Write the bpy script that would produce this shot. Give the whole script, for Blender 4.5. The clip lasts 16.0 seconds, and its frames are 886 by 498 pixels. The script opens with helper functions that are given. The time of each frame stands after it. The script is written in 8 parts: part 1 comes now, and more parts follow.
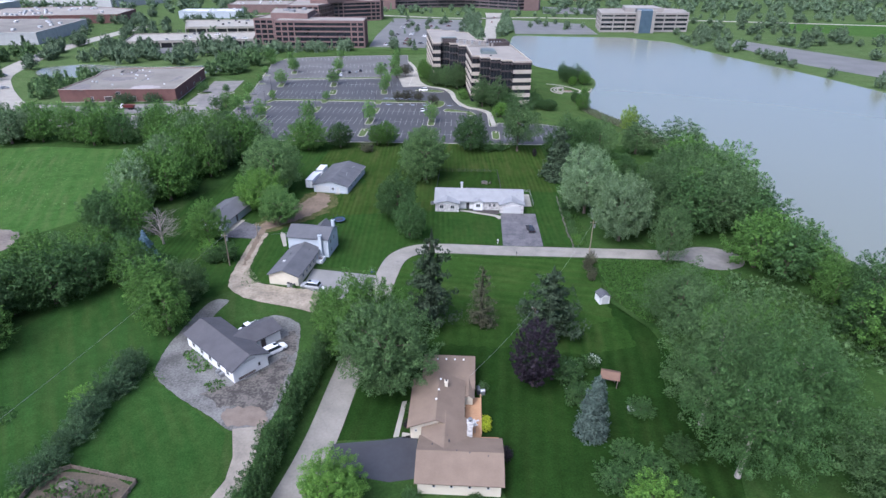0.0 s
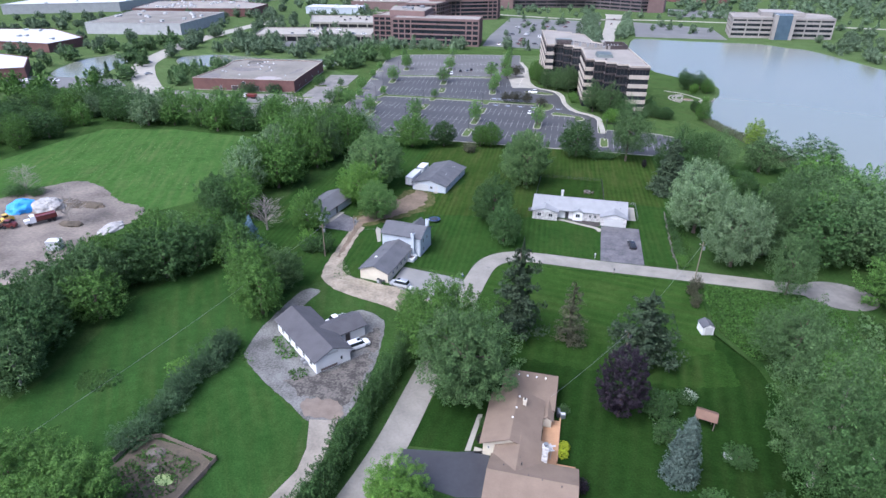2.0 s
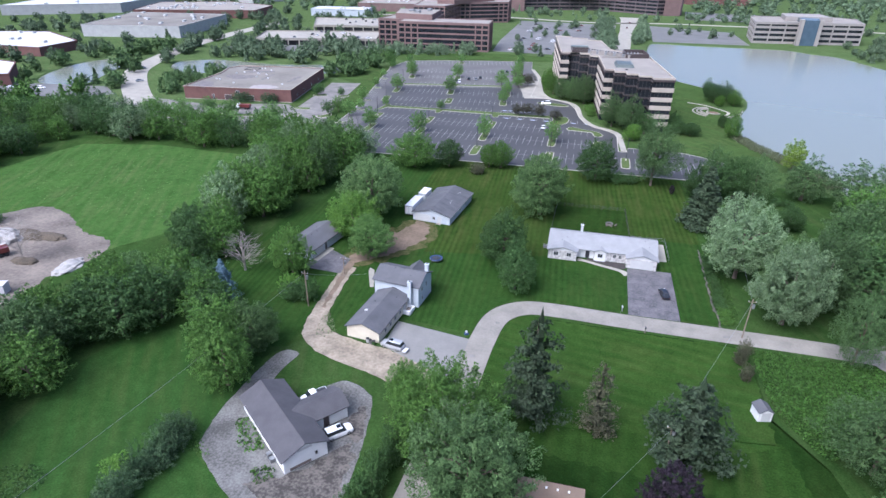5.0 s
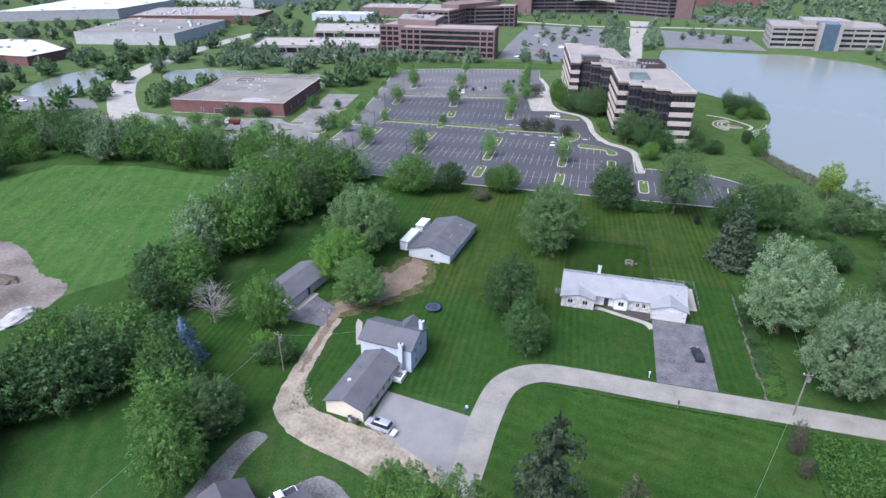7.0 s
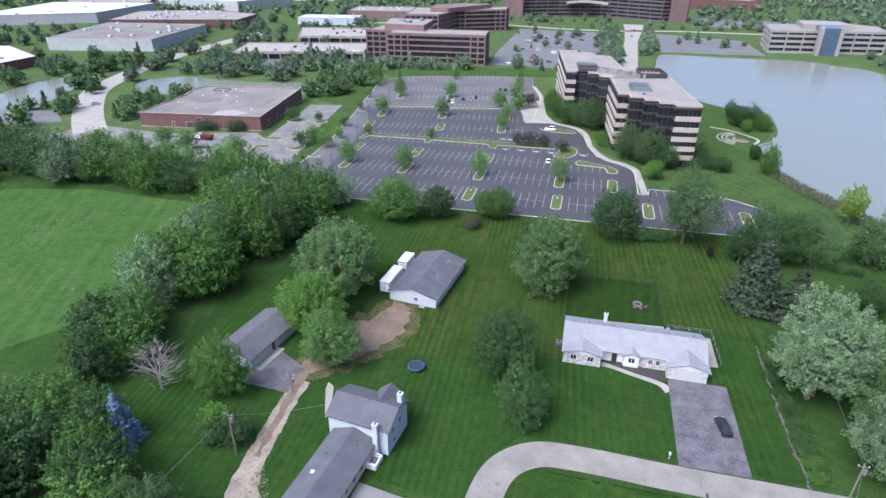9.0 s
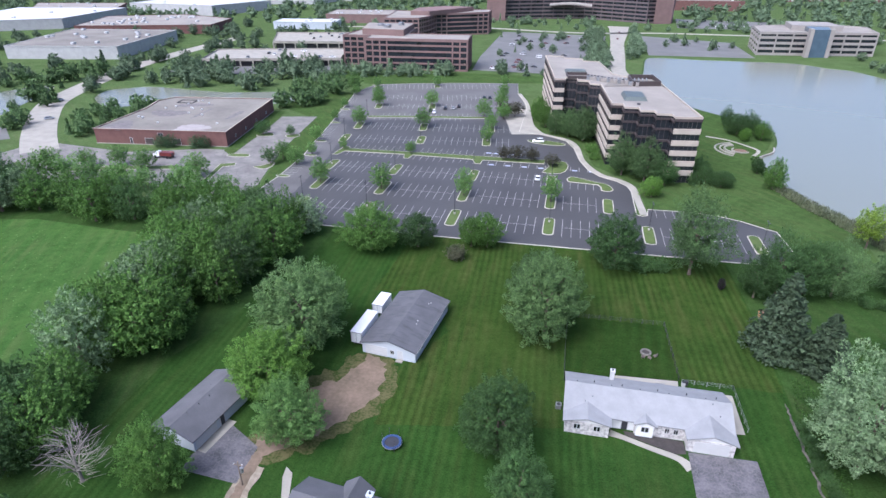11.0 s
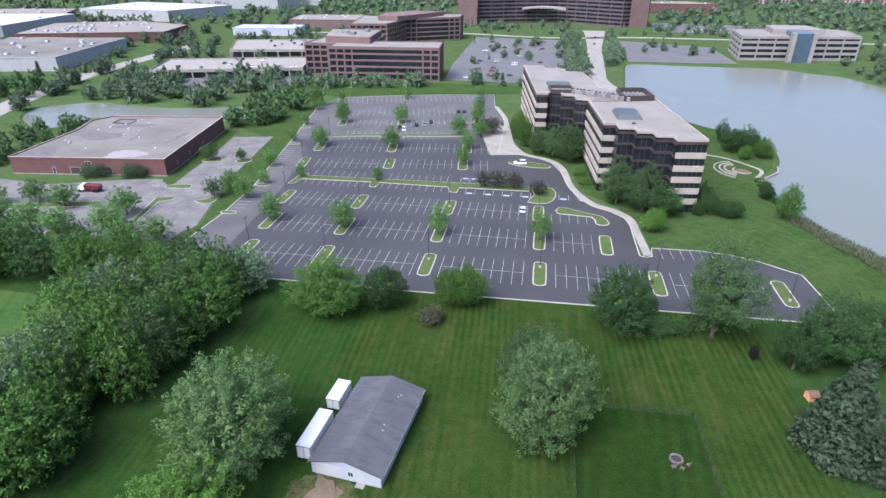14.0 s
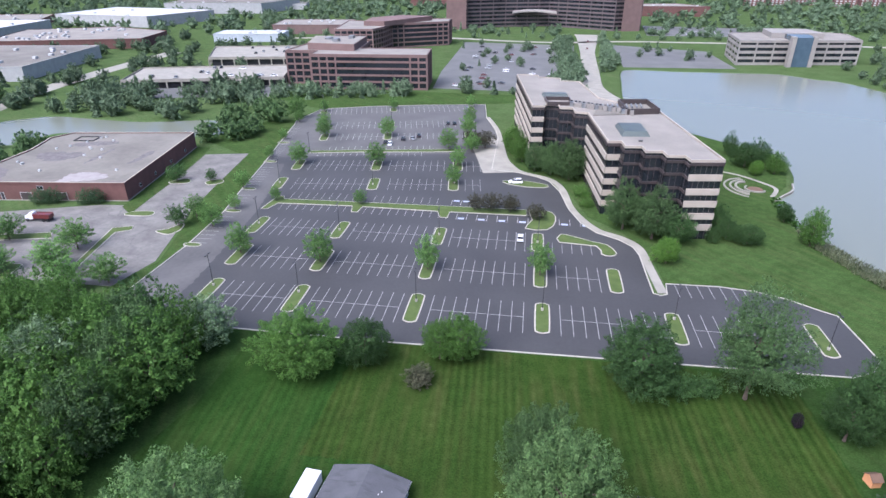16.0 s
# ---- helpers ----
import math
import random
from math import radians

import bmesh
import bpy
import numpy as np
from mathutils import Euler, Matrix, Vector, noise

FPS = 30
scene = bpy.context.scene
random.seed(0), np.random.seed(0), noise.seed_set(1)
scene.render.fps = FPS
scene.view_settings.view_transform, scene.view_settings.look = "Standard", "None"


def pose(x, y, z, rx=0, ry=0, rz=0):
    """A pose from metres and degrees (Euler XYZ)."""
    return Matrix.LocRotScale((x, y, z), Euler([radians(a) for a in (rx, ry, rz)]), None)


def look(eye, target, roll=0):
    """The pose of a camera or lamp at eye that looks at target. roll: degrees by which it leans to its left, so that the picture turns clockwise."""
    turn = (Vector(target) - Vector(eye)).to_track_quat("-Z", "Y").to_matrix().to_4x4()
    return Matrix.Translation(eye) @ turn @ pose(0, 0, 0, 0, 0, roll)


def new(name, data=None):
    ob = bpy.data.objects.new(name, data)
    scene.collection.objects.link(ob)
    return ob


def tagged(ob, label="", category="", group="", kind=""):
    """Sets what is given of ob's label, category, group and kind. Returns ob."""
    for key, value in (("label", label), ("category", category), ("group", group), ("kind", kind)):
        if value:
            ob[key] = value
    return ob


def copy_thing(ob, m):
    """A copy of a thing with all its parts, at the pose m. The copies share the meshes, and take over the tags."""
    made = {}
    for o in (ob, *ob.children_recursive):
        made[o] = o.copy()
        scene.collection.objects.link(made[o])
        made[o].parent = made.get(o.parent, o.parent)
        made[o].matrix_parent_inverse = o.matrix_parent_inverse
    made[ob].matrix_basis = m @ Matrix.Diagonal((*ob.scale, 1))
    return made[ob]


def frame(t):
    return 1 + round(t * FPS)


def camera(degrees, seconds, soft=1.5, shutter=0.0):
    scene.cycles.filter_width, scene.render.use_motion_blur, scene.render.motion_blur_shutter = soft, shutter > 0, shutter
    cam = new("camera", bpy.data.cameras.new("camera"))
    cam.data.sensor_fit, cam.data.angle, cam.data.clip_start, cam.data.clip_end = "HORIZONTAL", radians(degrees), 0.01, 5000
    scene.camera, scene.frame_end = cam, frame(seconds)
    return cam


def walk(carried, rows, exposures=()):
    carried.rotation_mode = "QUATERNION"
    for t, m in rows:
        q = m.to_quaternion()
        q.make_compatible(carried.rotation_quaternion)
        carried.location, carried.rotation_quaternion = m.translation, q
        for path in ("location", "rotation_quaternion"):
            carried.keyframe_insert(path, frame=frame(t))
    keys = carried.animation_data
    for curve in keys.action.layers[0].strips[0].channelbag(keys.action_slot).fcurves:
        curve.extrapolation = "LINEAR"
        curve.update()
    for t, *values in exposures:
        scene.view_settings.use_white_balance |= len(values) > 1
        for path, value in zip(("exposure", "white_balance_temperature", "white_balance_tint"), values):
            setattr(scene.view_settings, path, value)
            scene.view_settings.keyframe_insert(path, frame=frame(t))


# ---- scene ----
cam = camera(74.5, 16.0)
PATH = [
    (0, (0.074, 0.529, 72.037), (-0.003, 2.306, 71.121), 0.5),
    (0.5, (0.798, 0.853, 71.961), (0.517, 2.607, 71.043), 0.8),
    (1, (1.129, 1.455, 71.939), (0.785, 3.198, 71.02), 0.8),
    (1.5, (1.107, 2.522, 71.994), (0.729, 4.258, 71.074), 0.6),
    (2, (0.863, 4.206, 72.04), (0.458, 5.934, 71.119), 0.6),
    (2.5, (0.381, 6.672, 72.101), (-0.049, 8.394, 71.178), 0.6),
    (3, (-0.2, 9.688, 72.085), (-0.63, 11.409, 71.163), 0.7),
    (3.5, (-0.96, 13.501, 72.102), (-1.384, 15.224, 71.179), 0.7),
    (4, (-1.733, 17.838, 72.092), (-2.156, 19.561, 71.169), 0.7),
    (6.5, (-6.227, 43.708, 72.779), (-6.68, 45.428, 71.862), 0.6),
    (7, (-7.049, 48.737, 72.967), (-7.501, 50.456, 72.051), 0.4),
    (7.5, (-7.882, 53.632, 73.124), (-8.328, 55.354, 72.209), 0.4),
    (8, (-8.723, 58.506, 73.276), (-9.165, 60.229, 72.361), 0.5),
    (8.5, (-9.585, 63.458, 73.421), (-10.019, 65.183, 72.507), 0.5),
    (9, (-10.442, 68.424, 73.517), (-10.87, 70.151, 72.604), 0.4),
    (11.5, (-14.783, 92.787, 73.063), (-15.147, 94.532, 72.156), 0.2),
    (12, (-15.719, 97.596, 72.974), (-16.064, 99.345, 72.069), 0.3),
    (12.5, (-16.634, 102.418, 72.836), (-16.966, 104.171, 71.932), 0.3),
    (13, (-17.652, 107.519, 72.721), (-17.973, 109.275, 71.819), 0.2),
    (13.5, (-18.587, 112.569, 72.548), (-18.897, 114.327, 71.646), 0.2),
    (14, (-19.491, 117.681, 72.429), (-19.791, 119.441, 71.528), 0.1),
    (14.5, (-20.266, 122.513, 72.293), (-20.557, 124.276, 71.394), 0.1),
    (15, (-20.994, 127.288, 72.211), (-21.275, 129.053, 71.314), 0.0),
    (15.5, (-21.655, 132.326, 72.196), (-21.929, 134.094, 71.301), 0.0),
    (16, (-22.3, 137.577, 72.226), (-22.571, 139.346, 71.332), -0.1),
]
walk(cam, [(t, look(eye, target, roll)) for t, eye, target, roll in PATH], [(0.0, 1.1, 5140, 13), (1.0, 1.26, 5140, 13), (16.0, 1.24, 5270, 14)])


# ---- sky, sun ----
world = bpy.data.worlds.new("overcast")
scene.world = world
world.use_nodes = True
wn, wl = world.node_tree.nodes, world.node_tree.links
sky = wn.new("ShaderNodeTexSky")
sky.sky_type = "NISHITA"
sky.sun_disc = False
sky.sun_elevation, sky.sun_rotation = radians(52), radians(215)
sky.air_density, sky.dust_density, sky.ozone_density = 0.7, 7.0, 0.6
wl.new(sky.outputs[0], wn["Background"].inputs[0])
wn["Background"].inputs[1].default_value = 0.158
sun = new("sun", bpy.data.lights.new("sun", "SUN"))
sun.data.energy, sun.data.angle, sun.data.color = 0.8, radians(35), (1.0, 0.98, 0.95)
sun.matrix_world = look((0, 0, 100), (50, 60, -40))


# ---- materials ----
def mat(name, col, col2=None, rough=0.8, scale=0.5, fine=8.0, bump=0.0, metal=0.0, spec=0.3, rand=0.0, island=0.0, contrast=0.5, grain=0.35):
    """A surface with broad mottling (scale) and fine grain (fine), in metres of the world."""
    m = bpy.data.materials.new(name)
    m.use_nodes = True
    n, l = m.node_tree.nodes, m.node_tree.links
    b = n["Principled BSDF"]
    b.inputs["Roughness"].default_value = rough
    b.inputs["Metallic"].default_value = metal
    b.inputs["Specular IOR Level"].default_value = spec
    col2 = col2 or tuple(c * 0.75 for c in col)
    geo = n.new("ShaderNodeNewGeometry")
    a = n.new("ShaderNodeTexNoise")
    a.inputs["Scale"].default_value, a.inputs["Detail"].default_value = scale, 5
    l.new(geo.outputs["Position"], a.inputs["Vector"])
    f = n.new("ShaderNodeTexNoise")
    f.inputs["Scale"].default_value, f.inputs["Detail"].default_value = fine, 3
    l.new(geo.outputs["Position"], f.inputs["Vector"])
    add = n.new("ShaderNodeMath")
    add.operation = "MULTIPLY_ADD"
    add.inputs[1].default_value = grain
    l.new(f.outputs[0], add.inputs[0])
    l.new(a.outputs[0], add.inputs[2])
    ramp = n.new("ShaderNodeMapRange")
    w = 0.45 * (1.05 - contrast)
    ramp.inputs["From Min"].default_value, ramp.inputs["From Max"].default_value = 0.5 + grain / 2 - w, 0.5 + grain / 2 + w
    l.new(add.outputs[0], ramp.inputs["Value"])
    mix = n.new("ShaderNodeMix")
    mix.data_type = "RGBA"
    mix.inputs["A"].default_value, mix.inputs["B"].default_value = (*col, 1), (*col2, 1)
    l.new(ramp.outputs[0], mix.inputs["Factor"])
    out = mix.outputs["Result"]
    for amount, src in ((rand, n.new("ShaderNodeObjectInfo").outputs["Random"]), (island, geo.outputs["Random Per Island"])):
        if amount:
            r = n.new("ShaderNodeMapRange")
            r.inputs["To Min"].default_value, r.inputs["To Max"].default_value = 1 - amount, 1 + amount
            l.new(src, r.inputs["Value"])
            hsv = n.new("ShaderNodeHueSaturation")
            l.new(r.outputs[0], hsv.inputs["Value"])
            l.new(out, hsv.inputs["Color"])
            out = hsv.outputs[0]
    l.new(out, b.inputs["Base Color"])
    if bump:
        bp = n.new("ShaderNodeBump")
        bp.inputs["Strength"].default_value, bp.inputs["Distance"].default_value = bump, 0.06
        l.new(f.outputs[0], bp.inputs["Height"])
        l.new(bp.outputs[0], b.inputs["Normal"])
    return m


def leaf(name, col, col2, through_light=0.26, scale=0.7):
    m = mat(name, col, col2, rough=0.55, scale=scale, fine=2.4, spec=0.12, rand=0.2, island=0.34, contrast=0.72)
    n, l = m.node_tree.nodes, m.node_tree.links
    b = n["Principled BSDF"]
    t = n.new("ShaderNodeBsdfTranslucent")
    l.new(b.inputs["Base Color"].links[0].from_socket, t.inputs["Color"])
    mx = n.new("ShaderNodeMixShader")
    mx.inputs[0].default_value = through_light
    l.new(b.outputs[0], mx.inputs[1])
    l.new(t.outputs[0], mx.inputs[2])
    l.new(mx.outputs[0], n["Material Output"].inputs["Surface"])
    return m


def grass(name, a, b, dry, dryness=0.3, angle=0.0, period=2.7, stripe=0.08):
    """Grass with broad mottling, tufty grain, dry streaks and uneven mowing stripes along an angle."""
    m = mat(name, a, b, scale=0.1, fine=1.7, bump=0.5, rough=1.0, spec=0.0, grain=0.75, contrast=0.6)
    n, l = m.node_tree.nodes, m.node_tree.links
    bsdf = n["Principled BSDF"]
    src = bsdf.inputs["Base Color"].links[0].from_socket
    geo = n.new("ShaderNodeNewGeometry")

    def field(scale, detail, stretch=(1, 1, 1), lo=0.35, hi=0.65, to=(0.0, 1.0)):
        mp = n.new("ShaderNodeMapping")
        mp.vector_type = "TEXTURE"
        mp.inputs["Rotation"].default_value = (0, 0, radians(angle))
        mp.inputs["Scale"].default_value = stretch
        l.new(geo.outputs["Position"], mp.inputs["Vector"])
        t = n.new("ShaderNodeTexNoise")
        t.inputs["Scale"].default_value, t.inputs["Detail"].default_value = scale, detail
        l.new(mp.outputs[0], t.inputs["Vector"])
        r = n.new("ShaderNodeMapRange")
        r.inputs["From Min"].default_value, r.inputs["From Max"].default_value = lo, hi
        r.inputs["To Min"].default_value, r.inputs["To Max"].default_value = to
        l.new(t.outputs[0], r.inputs["Value"])
        return r.outputs[0], mp.outputs[0]

    def times(x, y):
        k = n.new("ShaderNodeMath")
        k.operation = "MULTIPLY"
        l.new(x, k.inputs[0])
        l.new(y, k.inputs[1])
        return k.outputs[0]

    streak, _ = field(0.55, 4, (1, 9, 1), 0.42, 0.7)
    blot, _ = field(0.055, 3, (1, 1, 1), 0.38, 0.62, (0.15, dryness))
    mx = n.new("ShaderNodeMix")
    mx.data_type = "RGBA"
    mx.inputs["B"].default_value = (*dry, 1)
    l.new(times(streak, blot), mx.inputs["Factor"])
    l.new(src, mx.inputs["A"])
    src = mx.outputs["Result"]
    # stripes that fade in and out
    fade, turned = field(0.06, 2, (1, 2.5, 1), 0.35, 0.62)
    wv = n.new("ShaderNodeTexWave")
    wv.inputs["Scale"].default_value = 0.314 / period
    wv.inputs["Distortion"].default_value, wv.inputs["Detail"].default_value, wv.inputs["Detail Scale"].default_value = 1.2, 2, 0.35
    l.new(turned, wv.inputs["Vector"])
    c = n.new("ShaderNodeMath")
    c.operation = "SUBTRACT"
    c.inputs[1].default_value = 0.5
    l.new(wv.outputs["Fac"], c.inputs[0])
    tuft, _ = field(3.6, 3, (1, 1, 1), 0.3, 0.7, (0.76, 1.24))
    clump, _ = field(0.5, 3, (1, 1, 1), 0.32, 0.68, (0.88, 1.12))
    s = n.new("ShaderNodeMath")
    s.operation = "MULTIPLY_ADD"
    s.inputs[1].default_value, s.inputs[2].default_value = 2 * stripe, 1.0
    l.new(times(c.outputs[0], fade), s.inputs[0])
    hsv = n.new("ShaderNodeHueSaturation")
    l.new(times(times(s.outputs[0], tuft), clump), hsv.inputs["Value"])
    l.new(src, hsv.inputs["Color"])
    l.new(hsv.outputs[0], bsdf.inputs["Base Color"])
    return m


GRASS = grass("rough grass", (0.031, 0.06, 0.015), (0.02, 0.041, 0.0105), (0.05, 0.062, 0.023), 0.45, 20, 6, 0.0)
# Lightened beyond the park grass to stand in for distance haze.
GRASS_HAZE = grass("pale mown grass", (0.066, 0.1, 0.036), (0.048, 0.076, 0.0265), (0.092, 0.104, 0.048), 0.5, 50, 5, 0.0)
LAWN = grass("mown lawn", (0.0232, 0.05, 0.0108), (0.0168, 0.0378, 0.0085), (0.042, 0.056, 0.0165), 0.45, 3, 1.5, 0.13)
LAWN_DRY = grass("dry striped lawn", (0.028, 0.0485, 0.0104), (0.0195, 0.037, 0.0081), (0.052, 0.057, 0.0185), 0.6, 3, 1.5, 0.19)
# Shade below the trees is put into this darker green.
LAWN_TREE_SHADE = grass("deep green lawn", (0.0145, 0.0325, 0.0068), (0.0102, 0.0235, 0.0052), (0.023, 0.0345, 0.0098), 0.45, -4, 2.8, 0.16)
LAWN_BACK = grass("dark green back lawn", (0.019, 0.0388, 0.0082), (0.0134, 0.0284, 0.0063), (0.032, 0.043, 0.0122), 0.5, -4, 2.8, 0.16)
# Halfway tone: fades the painted tree shade out towards the open lawn.
LAWN_HALF_SHADE = grass("half shady lawn", (0.0208, 0.0442, 0.009), (0.0147, 0.0322, 0.0068), (0.034, 0.047, 0.0135), 0.5, -4, 2.9, 0.13)
LAWN_BEND = grass("fresh green lawn", (0.0275, 0.0565, 0.0112), (0.0192, 0.0415, 0.0085), (0.046, 0.06, 0.0172), 0.5, 80, 3.0, 0.1)
LAWN_OLD = grass("meadow grass", (0.0262, 0.0575, 0.0138), (0.019, 0.045, 0.0106), (0.044, 0.06, 0.018), 0.5, 35, 3.4, 0.06)
FIELD = grass("playing field grass", (0.045, 0.09, 0.0215), (0.032, 0.069, 0.0165), (0.075, 0.098, 0.035), 0.6, 25, 5.0, 0.06)
PARK = grass("office park grass", (0.046, 0.078, 0.0225), (0.034, 0.059, 0.017), (0.068, 0.078, 0.03), 0.5, 40, 4.0, 0.03)
THIN_GRASS = mat("thin worn grass", (0.085, 0.078, 0.036), (0.03, 0.047, 0.0125), scale=0.35, fine=2.2, grain=0.9, bump=0.5, rough=1.0, spec=0.0, contrast=0.7)
TURF = mat("island turf", (0.088, 0.116, 0.036), (0.055, 0.08, 0.025), scale=0.4, fine=5.0, bump=0.4, spec=0.1)
ASPHALT = mat("lot asphalt", (0.054, 0.0525, 0.0525), (0.037, 0.036, 0.0365), scale=0.05, fine=1.2, rough=0.7, spec=0.32, contrast=0.5)
ASPHALT_OLD = mat("worn grey asphalt", (0.18, 0.168, 0.153), (0.108, 0.1, 0.092), scale=0.18, fine=0.9, rough=0.9, contrast=0.6)
ASPHALT_MID = mat("grey lot asphalt", (0.132, 0.129, 0.124), (0.092, 0.09, 0.087), scale=0.06, fine=0.8, rough=0.9, contrast=0.5)
ASPHALT_NEW = mat("sealed black driveway", (0.045, 0.046, 0.052), (0.03, 0.03, 0.035), scale=0.2, fine=1.5, rough=0.6)
CRACKED = mat("cracked grey driveway", (0.115, 0.108, 0.115), (0.055, 0.053, 0.058), scale=0.35, fine=2.6, rough=0.9, contrast=0.6, grain=0.7)
OLD_SLAB = mat("stained tan concrete", (0.225, 0.2, 0.165), (0.15, 0.132, 0.108), scale=0.35, fine=2.4, grain=0.5, rough=0.9, contrast=0.6)
LANE = mat("pale worn lane", (0.222, 0.205, 0.175), (0.145, 0.135, 0.117), scale=0.25, fine=2.0, rough=0.9)
CONCRETE = mat("concrete", (0.285, 0.264, 0.223), (0.2, 0.186, 0.157), scale=0.2, fine=3.0, rough=0.85)
SLAB = mat("grey concrete slab", (0.185, 0.178, 0.165), (0.138, 0.133, 0.124), scale=0.2, fine=2.0, rough=0.85)
GRAVEL = mat("gravel", (0.15, 0.146, 0.136), (0.06, 0.058, 0.053), scale=0.22, fine=2.6, grain=0.8, bump=0.8, rough=0.95, contrast=0.6)
DIRT = mat("bare dirt", (0.265, 0.226, 0.17), (0.145, 0.12, 0.088), scale=0.3, fine=1.6, grain=0.7, contrast=0.6, bump=0.6, rough=0.95)
BROWN_EARTH = mat("bare brown earth", (0.168, 0.122, 0.088), (0.095, 0.075, 0.05), scale=0.25, fine=1.4, bump=0.8, rough=0.95, grain=0.7)
DIRT_LOT = mat("churned earth", (0.185, 0.156, 0.13), (0.075, 0.064, 0.055), scale=0.1, fine=1.2, grain=0.5, bump=0.8, rough=0.95, contrast=0.6)
DAMP = mat("damp trodden earth", (0.165, 0.132, 0.105), (0.115, 0.092, 0.074), scale=0.6, fine=3.0, bump=0.6, rough=0.95)
GARDEN_SOIL = mat("dark garden soil", (0.1, 0.08, 0.058), (0.06, 0.05, 0.036), scale=0.7, fine=3.0, bump=0.8, rough=0.95, grain=0.6)
MULCH = mat("dark mulch", (0.05, 0.043, 0.04), (0.03, 0.026, 0.025), scale=1.0, bump=0.6, rough=0.95)
PAINT = mat("worn white road paint", (0.42, 0.41, 0.39), (0.2, 0.196, 0.19), scale=1.0, rough=0.8, contrast=0.6)
BLUE_PAINT = mat("white and blue bay paint", (0.4, 0.43, 0.52), (0.3, 0.33, 0.43), scale=0.6, rough=0.8)
KERB = mat("kerb concrete", (0.4, 0.375, 0.32), (0.29, 0.27, 0.23), scale=0.7, fine=4.0, rough=0.9)
SHINGLE = mat("grey shingle", (0.094, 0.094, 0.101), (0.066, 0.066, 0.072), scale=0.35, fine=5.0, bump=0.5, rough=0.9)
SHINGLE_STREAKED = mat("streaked grey shingle", (0.094, 0.094, 0.101), (0.066, 0.066, 0.072), scale=0.35, fine=5.0, bump=0.5, rough=0.9)
SHINGLE_DARK = mat("charcoal shingle", (0.0723, 0.0697, 0.0748), (0.051, 0.0493, 0.0544), scale=0.4, fine=5.0, bump=0.5, rough=0.9)
SHINGLE_WHITE = mat("white shingle", (0.222, 0.224, 0.228), (0.18, 0.182, 0.186), scale=0.5, fine=3.0, bump=0.5, rough=0.85)
SHINGLE_TAN = mat("tan shingle", (0.168, 0.125, 0.092), (0.128, 0.095, 0.07), scale=0.35, fine=5.0, bump=0.5, rough=0.9)
SIDING = mat("white siding", (0.64, 0.64, 0.63), (0.55, 0.55, 0.54), scale=0.5, fine=6.0, rough=0.6)
SIDING_GREY = mat("pale grey cladding", (0.36, 0.36, 0.35), (0.29, 0.29, 0.285), scale=0.3, fine=3.0, rough=0.6)
SIDING_BLUE = mat("pale blue siding", (0.4, 0.43, 0.46), (0.34, 0.37, 0.4), scale=0.5, fine=6.0, rough=0.6)
SIDING_CREAM = mat("cream siding", (0.528, 0.48, 0.384), (0.448, 0.4, 0.312), scale=0.5, fine=6.0, rough=0.65)
PIT_STONE = mat("grey pit stone", (0.17, 0.155, 0.14), (0.08, 0.073, 0.068), scale=2.5, fine=8.0, bump=0.6, rough=0.9, rand=0.25)
STONE_FACE = mat("pale fieldstone", (0.50, 0.48, 0.455), (0.28, 0.27, 0.262), scale=1.8, fine=4.0, bump=0.8, rough=0.85, contrast=0.8)
TRIM = mat("white trim", (0.43, 0.43, 0.425), (0.38, 0.38, 0.375), rough=0.5)
BRICK = mat("red brown brick", (0.138, 0.07, 0.06), (0.1, 0.052, 0.046), scale=0.4, fine=6.0, bump=0.3, rough=0.9)
BRICK_PINK = mat("rose precast", (0.165, 0.11, 0.1), (0.13, 0.086, 0.078), scale=0.2, fine=3.0, rough=0.85)
BROWN_METAL = mat("bronze cladding", (0.06, 0.048, 0.046), (0.045, 0.036, 0.035), rough=0.45, scale=0.3)
PLUM_CLAD = mat("dark plum cladding", (0.095, 0.074, 0.076), (0.075, 0.058, 0.06), scale=0.1, rough=0.6)
PRECAST = mat("beige precast", (0.365, 0.318, 0.262), (0.3, 0.262, 0.216), scale=0.25, fine=3.0, rough=0.85)
PRECAST_WHITE = mat("white precast", (0.25, 0.23, 0.206), (0.2, 0.184, 0.166), scale=0.25, fine=3.0, rough=0.8)
FLAT_ROOF = mat("ballast roof", (0.236, 0.213, 0.184), (0.178, 0.161, 0.14), scale=0.09, fine=1.5, rough=0.95, contrast=0.6)
FLAT_GREY = mat("grey membrane roof", (0.178, 0.163, 0.138), (0.122, 0.111, 0.095), scale=0.06, fine=0.6, rough=0.9, contrast=0.65)
ROOF_STAIN = mat("dark roof stain", (0.1, 0.09, 0.086), (0.15, 0.135, 0.13), scale=0.5, fine=2.0, rough=0.9, contrast=0.6)
ROOF_PATCH = mat("pale roof patch", (0.29, 0.265, 0.25), (0.22, 0.2, 0.19), scale=0.4, fine=2.0, rough=0.9)
WHITE_ROOF = mat("white membrane roof", (0.435, 0.435, 0.435), (0.375, 0.375, 0.375), scale=0.05, rough=0.7)
GLASS = mat("dark tinted glass", (0.018, 0.022, 0.026), (0.012, 0.014, 0.018), rough=0.08, spec=0.6, scale=0.2)
GLASS_BLUE = mat("blue curtain glass", (0.075, 0.108, 0.14), (0.05, 0.078, 0.105), rough=0.15, spec=0.5, scale=0.2)
SKYGLASS = mat("pale skylight glazing", (0.085, 0.1, 0.094), (0.06, 0.072, 0.068), rough=0.45, spec=0.3, scale=0.3)
